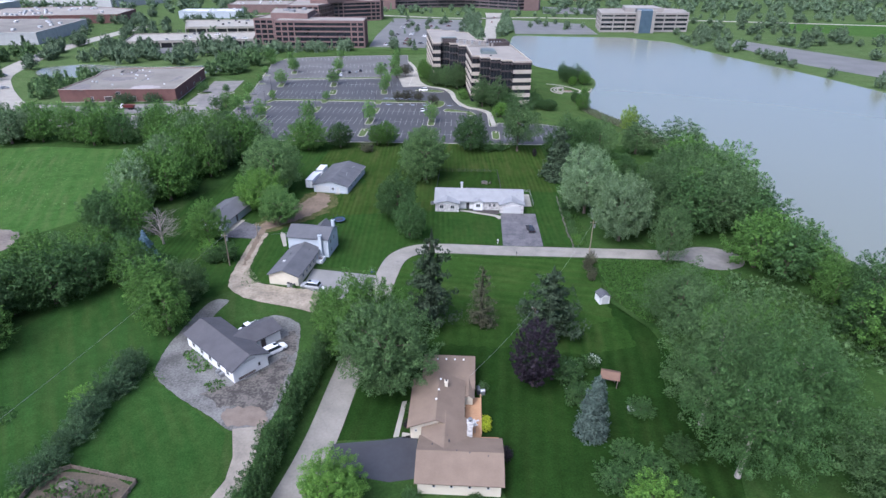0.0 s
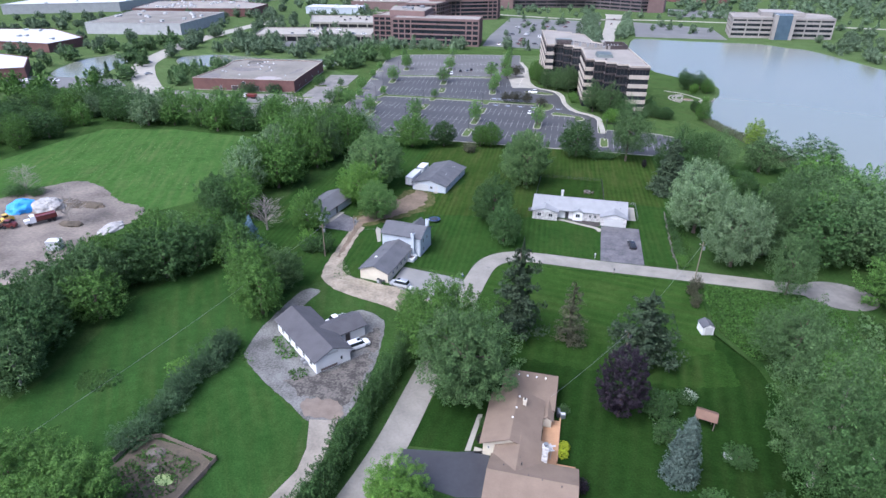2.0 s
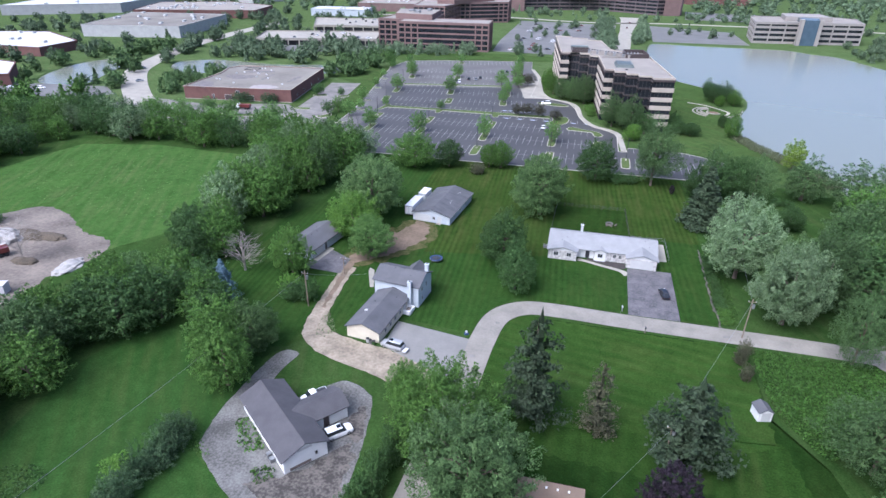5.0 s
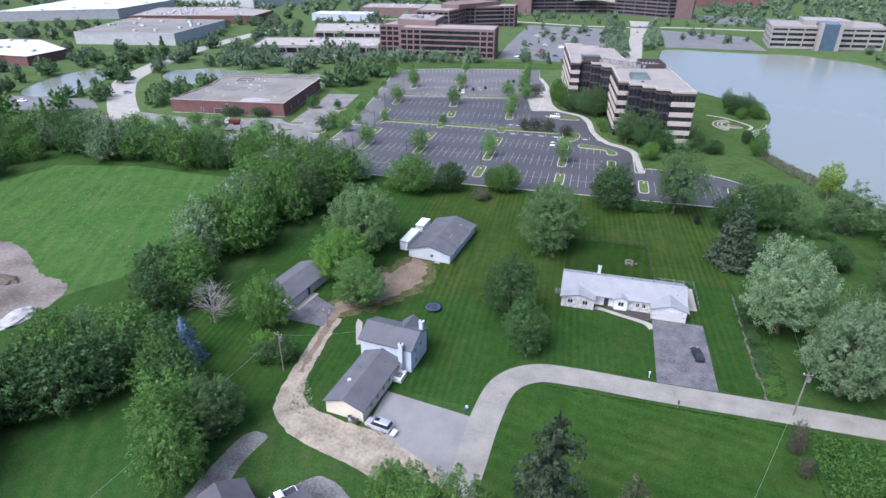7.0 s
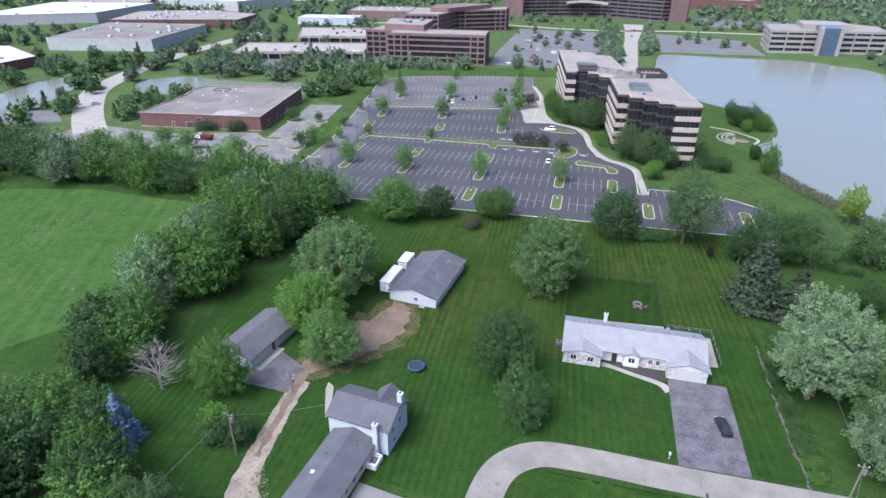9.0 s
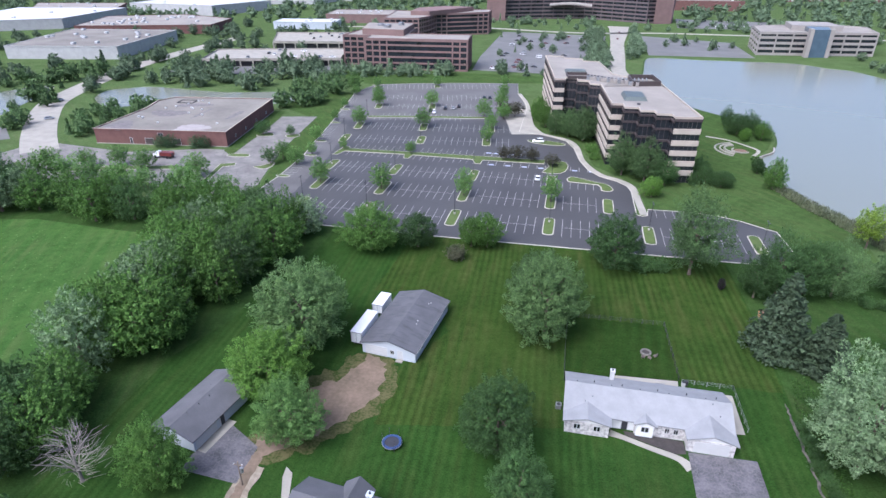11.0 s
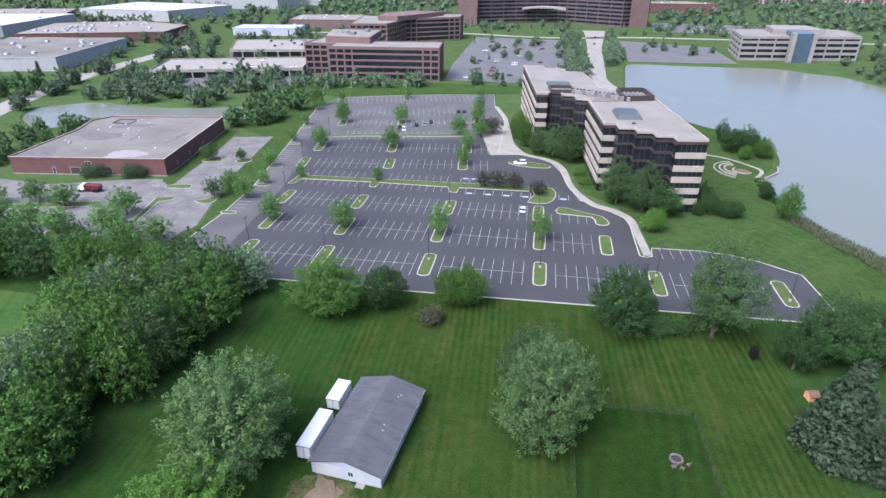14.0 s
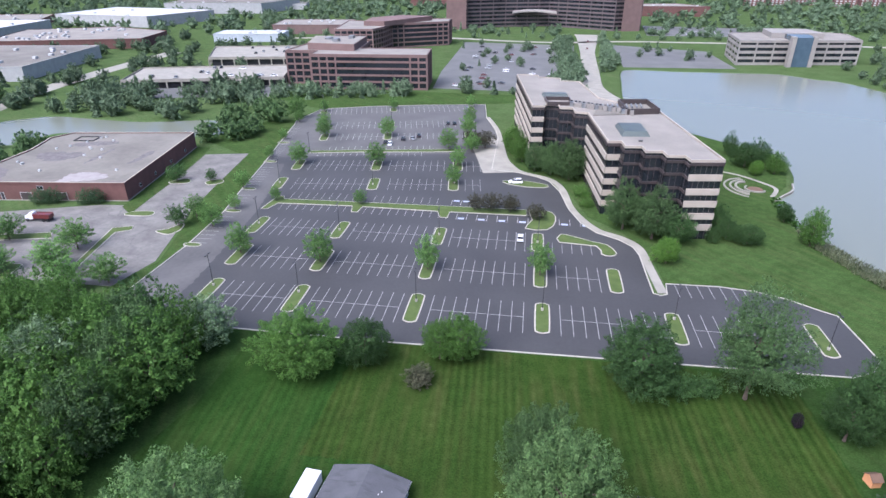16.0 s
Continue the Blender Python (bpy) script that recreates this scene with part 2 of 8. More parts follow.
METAL = mat("grey galvanised metal", (0.27, 0.276, 0.282), (0.198, 0.204, 0.21), rough=0.45, metal=0.6, scale=0.6)
DARK_METAL = mat("dark painted metal", (0.035, 0.035, 0.04), rough=0.5, scale=1.0)
RUBBER = mat("black rubber", (0.02, 0.02, 0.021), rough=0.85)
WOOD = mat("stained deck boards", (0.38, 0.222, 0.12), (0.29, 0.168, 0.09), scale=0.8, fine=4.0, rough=0.7)
WOOD_GREY = mat("weathered wood", (0.17, 0.14, 0.12), (0.11, 0.09, 0.08), scale=0.8, fine=4.0, rough=0.9)
POLE_WOOD = mat("pole timber", (0.2, 0.155, 0.12), (0.14, 0.11, 0.085), scale=1.0, fine=6.0, rough=0.9)
TERRACOTTA = mat("rust brown canopy", (0.15, 0.092, 0.062), (0.11, 0.066, 0.046), scale=0.8, rough=0.8)
BARK = mat("bark", (0.13, 0.10, 0.08), (0.08, 0.062, 0.05), scale=1.2, fine=6.0, bump=0.8, rough=0.95)
DEADWOOD = mat("weathered dead wood", (0.21, 0.19, 0.168), (0.14, 0.126, 0.112), scale=1.2, fine=6.0, bump=0.8, rough=0.95)
BARK_PALE = mat("pale bark", (0.36, 0.33, 0.29), (0.25, 0.225, 0.2), scale=1.2, fine=6.0, bump=0.8, rough=0.95)
CAR_WHITE = mat("white car paint", (0.75, 0.75, 0.75), rough=0.25, spec=0.6)
CAR_SILVER = mat("silver car paint", (0.45, 0.46, 0.47), rough=0.25, spec=0.6, metal=0.4)
CAR_BLACK = mat("black car paint", (0.02, 0.02, 0.023), rough=0.2, spec=0.6)
CAR_RED = mat("red car paint", (0.12, 0.022, 0.02), rough=0.3, spec=0.6)
TARP_BLUE = mat("blue tarpaulin", (0.06, 0.27, 0.62), (0.045, 0.2, 0.5), rough=0.45, scale=0.8)
TARP_GREY = mat("pale rubble heap", (0.36, 0.345, 0.325), (0.2, 0.19, 0.178), rough=0.9, scale=0.8, bump=0.8)
TRAMP_BLUE = mat("blue trampoline pad", (0.03, 0.055, 0.14), rough=0.6)
WHITE_PLASTIC = mat("white plastic", (0.43, 0.43, 0.43), (0.36, 0.36, 0.36), rough=0.5)
ORANGE = mat("orange plywood", (0.62, 0.3, 0.14), (0.52, 0.25, 0.12), rough=0.7)

L_GREEN = leaf("maple leaves", (0.0787, 0.1492, 0.0287), (0.0559, 0.1123, 0.0230))
L_DARK = leaf("dark green leaves", (0.056, 0.104, 0.031), (0.037, 0.074, 0.0225))
L_BRIGHT = leaf("bright green leaves", (0.1126, 0.2091, 0.0335), (0.0795, 0.1599, 0.0275))
L_SILVER = leaf("silvery leaves", (0.17, 0.235, 0.122), (0.085, 0.137, 0.058))
L_COTTON = leaf("grey green leaves", (0.0834, 0.1361, 0.0492), (0.0535, 0.0951, 0.0328))
L_YELLOW = leaf("yellow green leaves", (0.1653, 0.2460, 0.0295), (0.1220, 0.1886, 0.0230))
L_PURPLE = leaf("dark purple leaves", (0.0283, 0.0197, 0.0279), (0.0173, 0.0131, 0.0197), 0.15)
L_SPRUCE = leaf("spruce needles", (0.0441, 0.0640, 0.0328), (0.0291, 0.0451, 0.0238), 0.1)
L_BLUE = leaf("blue spruce needles", (0.058, 0.079, 0.064), (0.0375, 0.054, 0.044), 0.1)
L_BLUER = leaf("bright blue spruce needles", (0.125, 0.185, 0.225), (0.08, 0.125, 0.155), 0.1)
L_PALE = leaf("pale grey green leaves", (0.125, 0.185, 0.072), (0.08, 0.13, 0.047))
L_SAGE = leaf("sage green leaves", (0.106, 0.168, 0.058), (0.064, 0.114, 0.037))
L_BROWN = leaf("browning needles", (0.0771, 0.0763, 0.0443), (0.0535, 0.0558, 0.0328), 0.1)
L_JUNIPER = leaf("juniper foliage", (0.0520, 0.0886, 0.0385), (0.0346, 0.0623, 0.0271), 0.1)
L_PLUM = leaf("plum brown leaves", (0.062, 0.06, 0.036), (0.042, 0.042, 0.028))
L_REED = leaf("reed blades", (0.1496, 0.1640, 0.0902), (0.0945, 0.1148, 0.0574), 0.2)
L_WEED = leaf("weed leaves", (0.0616, 0.1271, 0.0229), (0.0435, 0.0943, 0.0178))
L_LOT = leaf("lot tree leaves", (0.12, 0.212, 0.056), (0.083, 0.16, 0.042))
# Paler and greyer than the near leaves: distance haze in the colour.
L_FAR_HAZE = leaf("far woodland leaves", (0.118, 0.165, 0.092), (0.08, 0.118, 0.064))
ALGAE = mat("pale pond algae", (0.3, 0.36, 0.14), (0.22, 0.28, 0.1), scale=1.2, fine=6.0, rough=0.6)
L_WHITE = leaf("white blossom", (0.7, 0.7, 0.66), (0.4, 0.45, 0.36), 0.3)
L_LIME = leaf("lime shrub leaves", (0.42, 0.48, 0.03), (0.33, 0.39, 0.02))

WATER = bpy.data.materials.new("lake water")
WATER.use_nodes = True
_n, _l = WATER.node_tree.nodes, WATER.node_tree.links
_b = _n["Principled BSDF"]
_b.inputs["Base Color"].default_value = (0.15, 0.157, 0.122, 1)
_b.inputs["Roughness"].default_value = 0.22
_b.inputs["Specular IOR Level"].default_value = 0.5
_g = _n.new("ShaderNodeNewGeometry")
_t = _n.new("ShaderNodeTexNoise")
_t.inputs["Scale"].default_value, _t.inputs["Detail"].default_value = 0.9, 4
_p = _n.new("ShaderNodeBump")
_p.inputs["Strength"].default_value, _p.inputs["Distance"].default_value = 0.06, 0.03
_l.new(_g.outputs["Position"], _t.inputs["Vector"])
_l.new(_t.outputs[0], _p.inputs["Height"])
_l.new(_p.outputs[0], _b.inputs["Normal"])



def cracks(m, scale, width, tone):
    """A net of weathered crack lines over a paved material."""
    n, l = m.node_tree.nodes, m.node_tree.links
    b = n["Principled BSDF"]
    src = b.inputs["Base Color"].links[0].from_socket
    geo = n.new("ShaderNodeNewGeometry")
    wob = n.new("ShaderNodeTexNoise")
    wob.inputs["Scale"].default_value, wob.inputs["Detail"].default_value = 0.8, 3
    l.new(geo.outputs["Position"], wob.inputs["Vector"])
    mix = n.new("ShaderNodeVectorMath")
    mix.operation = "MULTIPLY_ADD"
    mix.inputs[1].default_value = (1.6, 1.6, 0)
    l.new(wob.outputs["Color"], mix.inputs[0])
    l.new(geo.outputs["Position"], mix.inputs[2])
    v = n.new("ShaderNodeTexVoronoi")
    v.feature = "DISTANCE_TO_EDGE"
    v.inputs["Scale"].default_value = scale
    l.new(mix.outputs[0], v.inputs["Vector"])
    r = n.new("ShaderNodeMapRange")
    r.inputs["From Max"].default_value = width
    r.inputs["To Min"].default_value, r.inputs["To Max"].default_value = 0.5, 0.0
    l.new(v.outputs["Distance"], r.inputs["Value"])
    mx = n.new("ShaderNodeMix")
    mx.data_type = "RGBA"
    mx.inputs["B"].default_value = (*tone, 1)
    l.new(r.outputs[0], mx.inputs["Factor"])
    l.new(src, mx.inputs["A"])
    l.new(mx.outputs["Result"], b.inputs["Base Color"])


def streaks(m, angle, tone):
    """Dark weather streaks of uneven length that run down a roof."""
    n, l = m.node_tree.nodes, m.node_tree.links
    b = n["Principled BSDF"]
    src = b.inputs["Base Color"].links[0].from_socket
    geo = n.new("ShaderNodeNewGeometry")
    mp = n.new("ShaderNodeMapping")
    mp.vector_type = "TEXTURE"
    mp.inputs["Rotation"].default_value = (0, 0, radians(angle))
    mp.inputs["Scale"].default_value = (4.5, 0.75, 1)
    l.new(geo.outputs["Position"], mp.inputs["Vector"])
    t = n.new("ShaderNodeTexNoise")
    t.inputs["Scale"].default_value, t.inputs["Detail"].default_value = 0.9, 3
    l.new(mp.outputs[0], t.inputs["Vector"])
    r = n.new("ShaderNodeMapRange")
    r.inputs["From Min"].default_value, r.inputs["From Max"].default_value = 0.54, 0.66
    r.inputs["To Max"].default_value = 0.36
    l.new(t.outputs[0], r.inputs["Value"])
    mx = n.new("ShaderNodeMix")
    mx.data_type = "RGBA"
    mx.inputs["B"].default_value = (*tone, 1)
    l.new(r.outputs[0], mx.inputs["Factor"])
    l.new(src, mx.inputs["A"])
    l.new(mx.outputs["Result"], b.inputs["Base Color"])


streaks(SHINGLE_STREAKED, -6.5, (0.036, 0.036, 0.04))
cracks(CRACKED, 0.9, 0.05, (0.15, 0.143, 0.135))
cracks(ASPHALT_OLD, 0.16, 0.02, (0.08, 0.075, 0.075))
cracks(LANE, 0.3, 0.012, (0.12, 0.11, 0.1))


# ---- building blocks ----
def mesh_of(name, bm, material):
    bmesh.ops.recalc_face_normals(bm, faces=bm.faces)
    me = bpy.data.meshes.new(name)
    bm.to_mesh(me)
    bm.free()
    if material:
        me.materials.append(material)
    return me


def part(name, bm, material, parent=None, label=""):
    ob = new(name, mesh_of(name, bm, material))
    ob.parent = parent
    return tagged(ob, label)


def thing(name, label, category, m=None, group="", kind=""):
    ob = new(name)
    ob.empty_display_size = 0.3
    if m:
        ob.matrix_basis = m
    return tagged(ob, label, category, group, kind)


def poly(bm, pts, z0, z1):
    """A closed prism over a plan outline."""
    lo = [bm.verts.new((x, y, z0)) for x, y in pts]
    hi = [bm.verts.new((x, y, z1)) for x, y in pts]
    n = len(pts)
    bm.faces.new(hi)
    bm.faces.new(lo[::-1])
    for i in range(n):
        bm.faces.new((lo[i], lo[(i + 1) % n], hi[(i + 1) % n], hi[i]))
    return bm


def box(bm, x0, x1, y0, y1, z0, z1):
    return poly(bm, [(x0, y0), (x1, y0), (x1, y1), (x0, y1)], z0, z1)


def B(*dims):
    """A new bmesh of boxes, six numbers each."""
    bm = bmesh.new()
    for d in dims:
        box(bm, *d)
    return bm


def ngon(r, n, cx=0.0, cy=0.0, ry=None):
    return [(cx + r * math.cos(2 * math.pi * i / n), cy + (ry or r) * math.sin(2 * math.pi * i / n)) for i in range(n)]


def tube(bm, pts, radii, sides=7):
    """A tapered tube along a polyline."""
    rings = []
    for i, p in enumerate(pts):
        p = Vector(p)
        d = (Vector(pts[min(i + 1, len(pts) - 1)]) - Vector(pts[max(i - 1, 0)])).normalized()
        a = d.cross(Vector((0.31, 0.95, 0.1))).normalized()
        b = d.cross(a)
        rings.append([bm.verts.new(p + radii[i] * (math.cos(t) * a + math.sin(t) * b)) for t in (2 * math.pi * k / sides for k in range(sides))])
    for q, r in zip(rings, rings[1:]):
        for k in range(sides):
            bm.faces.new((q[k], q[(k + 1) % sides], r[(k + 1) % sides], r[k]))
    bm.faces.new(rings[0][::-1])
    bm.faces.new(rings[-1])
    return bm


def spline(pts, n=8, closed=False):
    """Points along a smooth curve through pts."""
    out, m = [], len(pts)
    for i in range(m if closed else m - 1):
        p = [Vector(pts[(i + k) % m] if closed else pts[min(max(i + k, 0), m - 1)]) for k in (-1, 0, 1, 2)]
        for j in range(n):
            t = j / n
            out.append(0.5 * (2 * p[1] + (p[2] - p[0]) * t + (2 * p[0] - 5 * p[1] + 4 * p[2] - p[3]) * t * t + (3 * p[1] - p[0] - 3 * p[2] + p[3]) * t ** 3))
    if not closed:
        out.append(Vector(pts[-1]))
    return [tuple(v) for v in out]


def sides_of(line, widths, closed=False):
    """The left and right edges of a band along a line in plan."""
    left, right, m = [], [], len(line)
    for i, (x, y) in enumerate(line):
        a = line[(i - 1) % m] if closed else line[max(i - 1, 0)]
        b = line[(i + 1) % m] if closed else line[min(i + 1, m - 1)]
        d = math.hypot(b[0] - a[0], b[1] - a[1]) or 1
        w = widths[min(int(i / max(m - 1, 1) * (len(widths) - 1)), len(widths) - 1)] if len(widths) > 1 else widths[0]
        if len(widths) > 1:
            f = i / max(m - 1, 1) * (len(widths) - 1)
            k = min(int(f), len(widths) - 2)
            w = widths[k] + (widths[k + 1] - widths[k]) * (f - k)
        nx, ny = -(b[1] - a[1]) / d * w / 2, (b[0] - a[0]) / d * w / 2
        left.append((x + nx, y + ny))
        right.append((x - nx, y - ny))
    return left, right


def band(bm, line, width, z0, z1, closed=False):
    """A strip of rectangular section along a line in plan."""
    widths = width if isinstance(width, (list, tuple)) else [width]
    left, right = sides_of(line, widths, closed)
    rings = [[bm.verts.new((*l, z0)), bm.verts.new((*l, z1)), bm.verts.new((*r, z1)), bm.verts.new((*r, z0))] for l, r in zip(left, right)]
    pairs = list(zip(rings, rings[1:])) + ([(rings[-1], rings[0])] if closed else [])
    for q, r in pairs:
        for k in range(4):
            bm.faces.new((q[k], q[(k + 1) % 4], r[(k + 1) % 4], r[k]))
    if not closed:
        bm.faces.new(rings[0][::-1])
        bm.faces.new(rings[-1])
    return bm


def loft(bm, sections):
    """Skin over cross sections given as lists of points of equal length."""
    rings = [[bm.verts.new(p) for p in s] for s in sections]
    n = len(rings[0])
    for q, r in zip(rings, rings[1:]):
        for k in range(n):
            bm.faces.new((q[k], q[(k + 1) % n], r[(k + 1) % n], r[k]))
    bm.faces.new(rings[0][::-1])
    bm.faces.new(rings[-1])
    return bm


def ragged(pts, amount, step=0.7):
    """An outline broken up by small bays and tongues."""
    out = []
    for i, a in enumerate(pts):
        a, b = Vector(a), Vector(pts[(i + 1) % len(pts)])
        n = max(1, round((b - a).length / step))
        for j in range(n):
            p = a.lerp(b, j / n)
            out.append((p.x + amount * noise.noise((p.x * 0.6, p.y * 0.6, 3)) + 0.5 * amount * noise.noise((p.x * 1.9, p.y * 1.9, 4)), p.y + amount * noise.noise((p.x * 0.6, p.y * 0.6, 7)) + 0.5 * amount * noise.noise((p.x * 1.9, p.y * 1.9, 8))))
    return out


def patch(name, pts, material, label, category, z=0.03, smooth=0, rag=0.0):
    """A thin sheet of ground cover."""
    if smooth:
        pts = spline(pts, smooth, True)
    if rag:
        pts = ragged(pts, rag)
    return tagged(part(name, poly(bmesh.new(), pts, z - 0.3, z), material), label, category, kind="structure")


def lane(name, pts, width, material, label, category="road", z=0.05, n=8):
    return tagged(part(name, band(bmesh.new(), spline(pts, n), width, z - 0.3, z), material), label, category, kind="structure")


def gable(bm, u0, u1, v0, v1, eave, ridge, over=0.35, thick=0.18, along="v"):
    """A solid two-slope roof; its ridge runs along v, or along u."""
    if along == "u":
        sub = bmesh.new()
        gable(sub, v0, v1, u0, u1, eave, ridge, over, thick)
        for v in sub.verts:
            v.co = Vector((v.co.y, v.co.x, v.co.z))
        me = bpy.data.meshes.new("turned")
        sub.to_mesh(me)
        sub.free()
        bm.from_mesh(me)
        bpy.data.meshes.remove(me)
        return bm
    c = (u0 + u1) / 2
    drop = (ridge - eave) / (c - u0) * over
    a, b = u0 - over, u1 + over
    prof = [(a, eave - drop), (c, ridge), (b, eave - drop), (b, eave - drop + thick), (c, ridge + thick), (a, eave - drop + thick)]
    r0 = [bm.verts.new((x, v0 - over, z)) for x, z in prof]
    r1 = [bm.verts.new((x, v1 + over, z)) for x, z in prof]
    for q in ((0, 1, 4, 5), (1, 2, 3, 4)):
        bm.faces.new([r0[i] for i in q])
        bm.faces.new([r1[i] for i in q][::-1])
    for i in range(6):
        j = (i + 1) % 6
        bm.faces.new((r0[i], r0[j], r1[j], r1[i]))
    return bm


def gable_walls(bm, u0, u1, v0, v1, eave, ridge, along="v"):
    """A block of walls with gable ends below a two-slope roof."""
    if along == "v":
        prof = [(u0, 0), (u1, 0), (u1, eave), ((u0 + u1) / 2, ridge), (u0, eave)]
        r0 = [bm.verts.new((x, v0, z)) for x, z in prof]
        r1 = [bm.verts.new((x, v1, z)) for x, z in prof]
    else:
        prof = [(v0, 0), (v1, 0), (v1, eave), ((v0 + v1) / 2, ridge), (v0, eave)]
        r0 = [bm.verts.new((u0, y, z)) for y, z in prof]
        r1 = [bm.verts.new((u1, y, z)) for y, z in prof]
    bm.faces.new(r0[::-1])
    bm.faces.new(r1)
    for i in range(5):
        j = (i + 1) % 5
        bm.faces.new((r0[i], r0[j], r1[j], r1[i]))
    return bm


def window(parent, m, w, h, panes=2, name="window"):
    """A framed window in the local x-z plane, facing -y, at the pose m on its wall."""
    fr = bmesh.new()
    t = 0.09
    for d in ((-w / 2, w / 2, -0.06, 0.02, 0, t), (-w / 2, w / 2, -0.06, 0.02, h - t, h), (-w / 2, -w / 2 + t, -0.06, 0.02, t, h - t), (w / 2 - t, w / 2, -0.06, 0.02, t, h - t)):
        box(fr, *d)
    for i in range(1, panes):
        x = -w / 2 + w * i / panes
        box(fr, x - t / 2, x + t / 2, -0.05, 0.02, t, h - t)
    ob = part(name, fr, TRIM, parent)
    ob.matrix_basis = m
    part("pane", B((-w / 2 + t, w / 2 - t, -0.03, 0.01, t, h - t)), GLASS, ob)
    return ob


def door(parent, m, w, h, material, name="door", ribs=0, label=""):
    bm = B((-w / 2, w / 2, -0.05, 0.02, 0.0, h))
    for i in range(ribs):
        z = h * (i + 1) / (ribs + 1)
        box(bm, -w / 2 + 0.08, w / 2 - 0.08, -0.065, -0.04, z - 0.28, z + 0.18)
    ob = part(name, bm, material, parent, label)
    ob.matrix_basis = m
    part("casing", B((-w / 2 - 0.12, -w / 2, -0.07, 0.02, 0, h + 0.12), (w / 2, w / 2 + 0.12, -0.07, 0.02, 0, h + 0.12), (-w / 2, w / 2, -0.07, 0.02, h, h + 0.12)), TRIM, ob)
    return ob


def facing(x, y, z, side):
    """The pose of a window or door on a wall facing s, n, e or w."""
    return pose(x, y, z, 0, 0, {"s": 0, "e": 90, "n": 180, "w": 270}[side])


def chimney(parent, x, y, z0, z1, w=0.8, d=0.8, material=None, name="chimney"):
    bm = B((x - w / 2, x + w / 2, y - d / 2, y + d / 2, z0, z1), (x - w / 2 - 0.08, x + w / 2 + 0.08, y - d / 2 - 0.08, y + d / 2 + 0.08, z1, z1 + 0.12))
    ob = part(name, bm, material or SIDING, parent)
    part("flue", poly(bmesh.new(), ngon(0.16, 8, x, y), z1 + 0.12, z1 + 0.4), DARK_METAL, ob)
    return ob


def vents(parent, spots, r=0.09, h=0.35, material=None):
    for x, y, z in spots:
        part("roof_vent", poly(bmesh.new(), ngon(r, 7, x, y), z - 0.2, z + h), material or DARK_METAL, parent)


# ---- ground, water ----
LAKE = spline([(29, 482), (34, 538), (38, 574), (46, 588), (80, 585), (118, 585), (146, 583), (163, 566), (178, 553), (200, 478), (223, 420),
               (240, 362), (246, 320), (236, 262), (222, 215), (205, 160), (180, 105), (140, 92), (116, 112), (103, 138), (98, 165), (94, 190), (88, 218), (82, 245), (74, 270),
               (66, 285), (61, 298), (58.5, 308), (59.5, 320), (59.3, 331), (69, 345), (76, 364), (77, 388), (60, 402), (44, 420), (34, 450)], 4, True)
POND = spline([(-271, 363), (-280, 375), (-283, 388), (-276, 396), (-264, 403), (-237, 400), (-211, 399), (-179, 407), (-165, 392), (-166, 380), (-185, 376), (-214, 378), (-238, 374), (-242, 366), (-244, 355), (-254, 352)], 3, True)
POND_WEST = spline([(-316, 304), (-288, 303), (-300, 340), (-318, 384), (-332, 390), (-342, 360), (-332, 325)], 3, True)


def ring_loop(bm, pts, z):
    vs = [bm.verts.new((x, y, z)) for x, y in pts]
    es = [bm.edges.new((vs[i], vs[(i + 1) % len(vs)])) for i in range(len(vs))]
    return vs, es


def grown(pts, d):
    """An outline pushed outwards by d metres (inwards if negative)."""
    cx, cy = sum(p[0] for p in pts) / len(pts), sum(p[1] for p in pts) / len(pts)
    left, right = sides_of(pts, [abs(2 * d)], True)
    far = lambda q: sum(math.hypot(x - cx, y - cy) for x, y in q)
    big, small = (left, right) if far(left) > far(right) else (right, left)
    return big if d > 0 else small


bm = bmesh.new()
S = 4200
_, edges = ring_loop(bm, [(-S, -600), (S, -600), (S, S), (-S, S)], 0)
banks = []
for shore in (LAKE, POND, POND_WEST):
    vs, es = ring_loop(bm, grown(shore, 1.2), 0)
    edges += es
    banks.append((vs, shore))
bmesh.ops.triangle_fill(bm, use_beauty=True, edges=edges)
for vs, shore in banks:
    low = [bm.verts.new((x, y, -0.9)) for x, y in grown(shore, -0.8)]
    n = len(vs)
    for i in range(n):
        bm.faces.new((vs[i], vs[(i + 1) % n], low[(i + 1) % n], low[i]))
    bm.faces.new(low)
# Ground sheet in the haze-lightened grass; near land gets its own patch.
tagged(part("ground", bm, GRASS_HAZE), "pale green mown grass land around the offices", "ground", kind="structure")
for nm, shore, lab in (("lake_water", LAKE, "calm grey blue lake with faint ripples"), ("pond_water", POND, "small still pond behind the brick warehouse"), ("pond_water", POND_WEST, "small still pond beside the curving road")):
    tagged(part(nm, poly(bmesh.new(), shore, -0.85, -0.45), WATER), lab, "water", kind="structure")

# ---- lawns and fields ----
patch("rough_ground", [(-320, -120), (320, -120), (320, 78), (138, 87), (113, 108), (99, 136), (94, 163), (90, 188), (84, 216), (77, 238), (-320, 238)], GRASS, "rough green grass land around the houses", "ground", 0.01)
patch("lawn", [(-88, 152), (-88, 169), (-83, 184), (-83, 198), (-79, 212), (-78, 234.5), (30, 236), (31, 205), (30, 164), (29.5, 144), (-15, 143.4), (-19.8, 137), (-21.8, 127), (-38, 128.5), (-40, 136), (-52, 122), (-54, 135), (-58, 145)], LAWN, "striped mown lawn behind the houses", "lawn", 0.02)
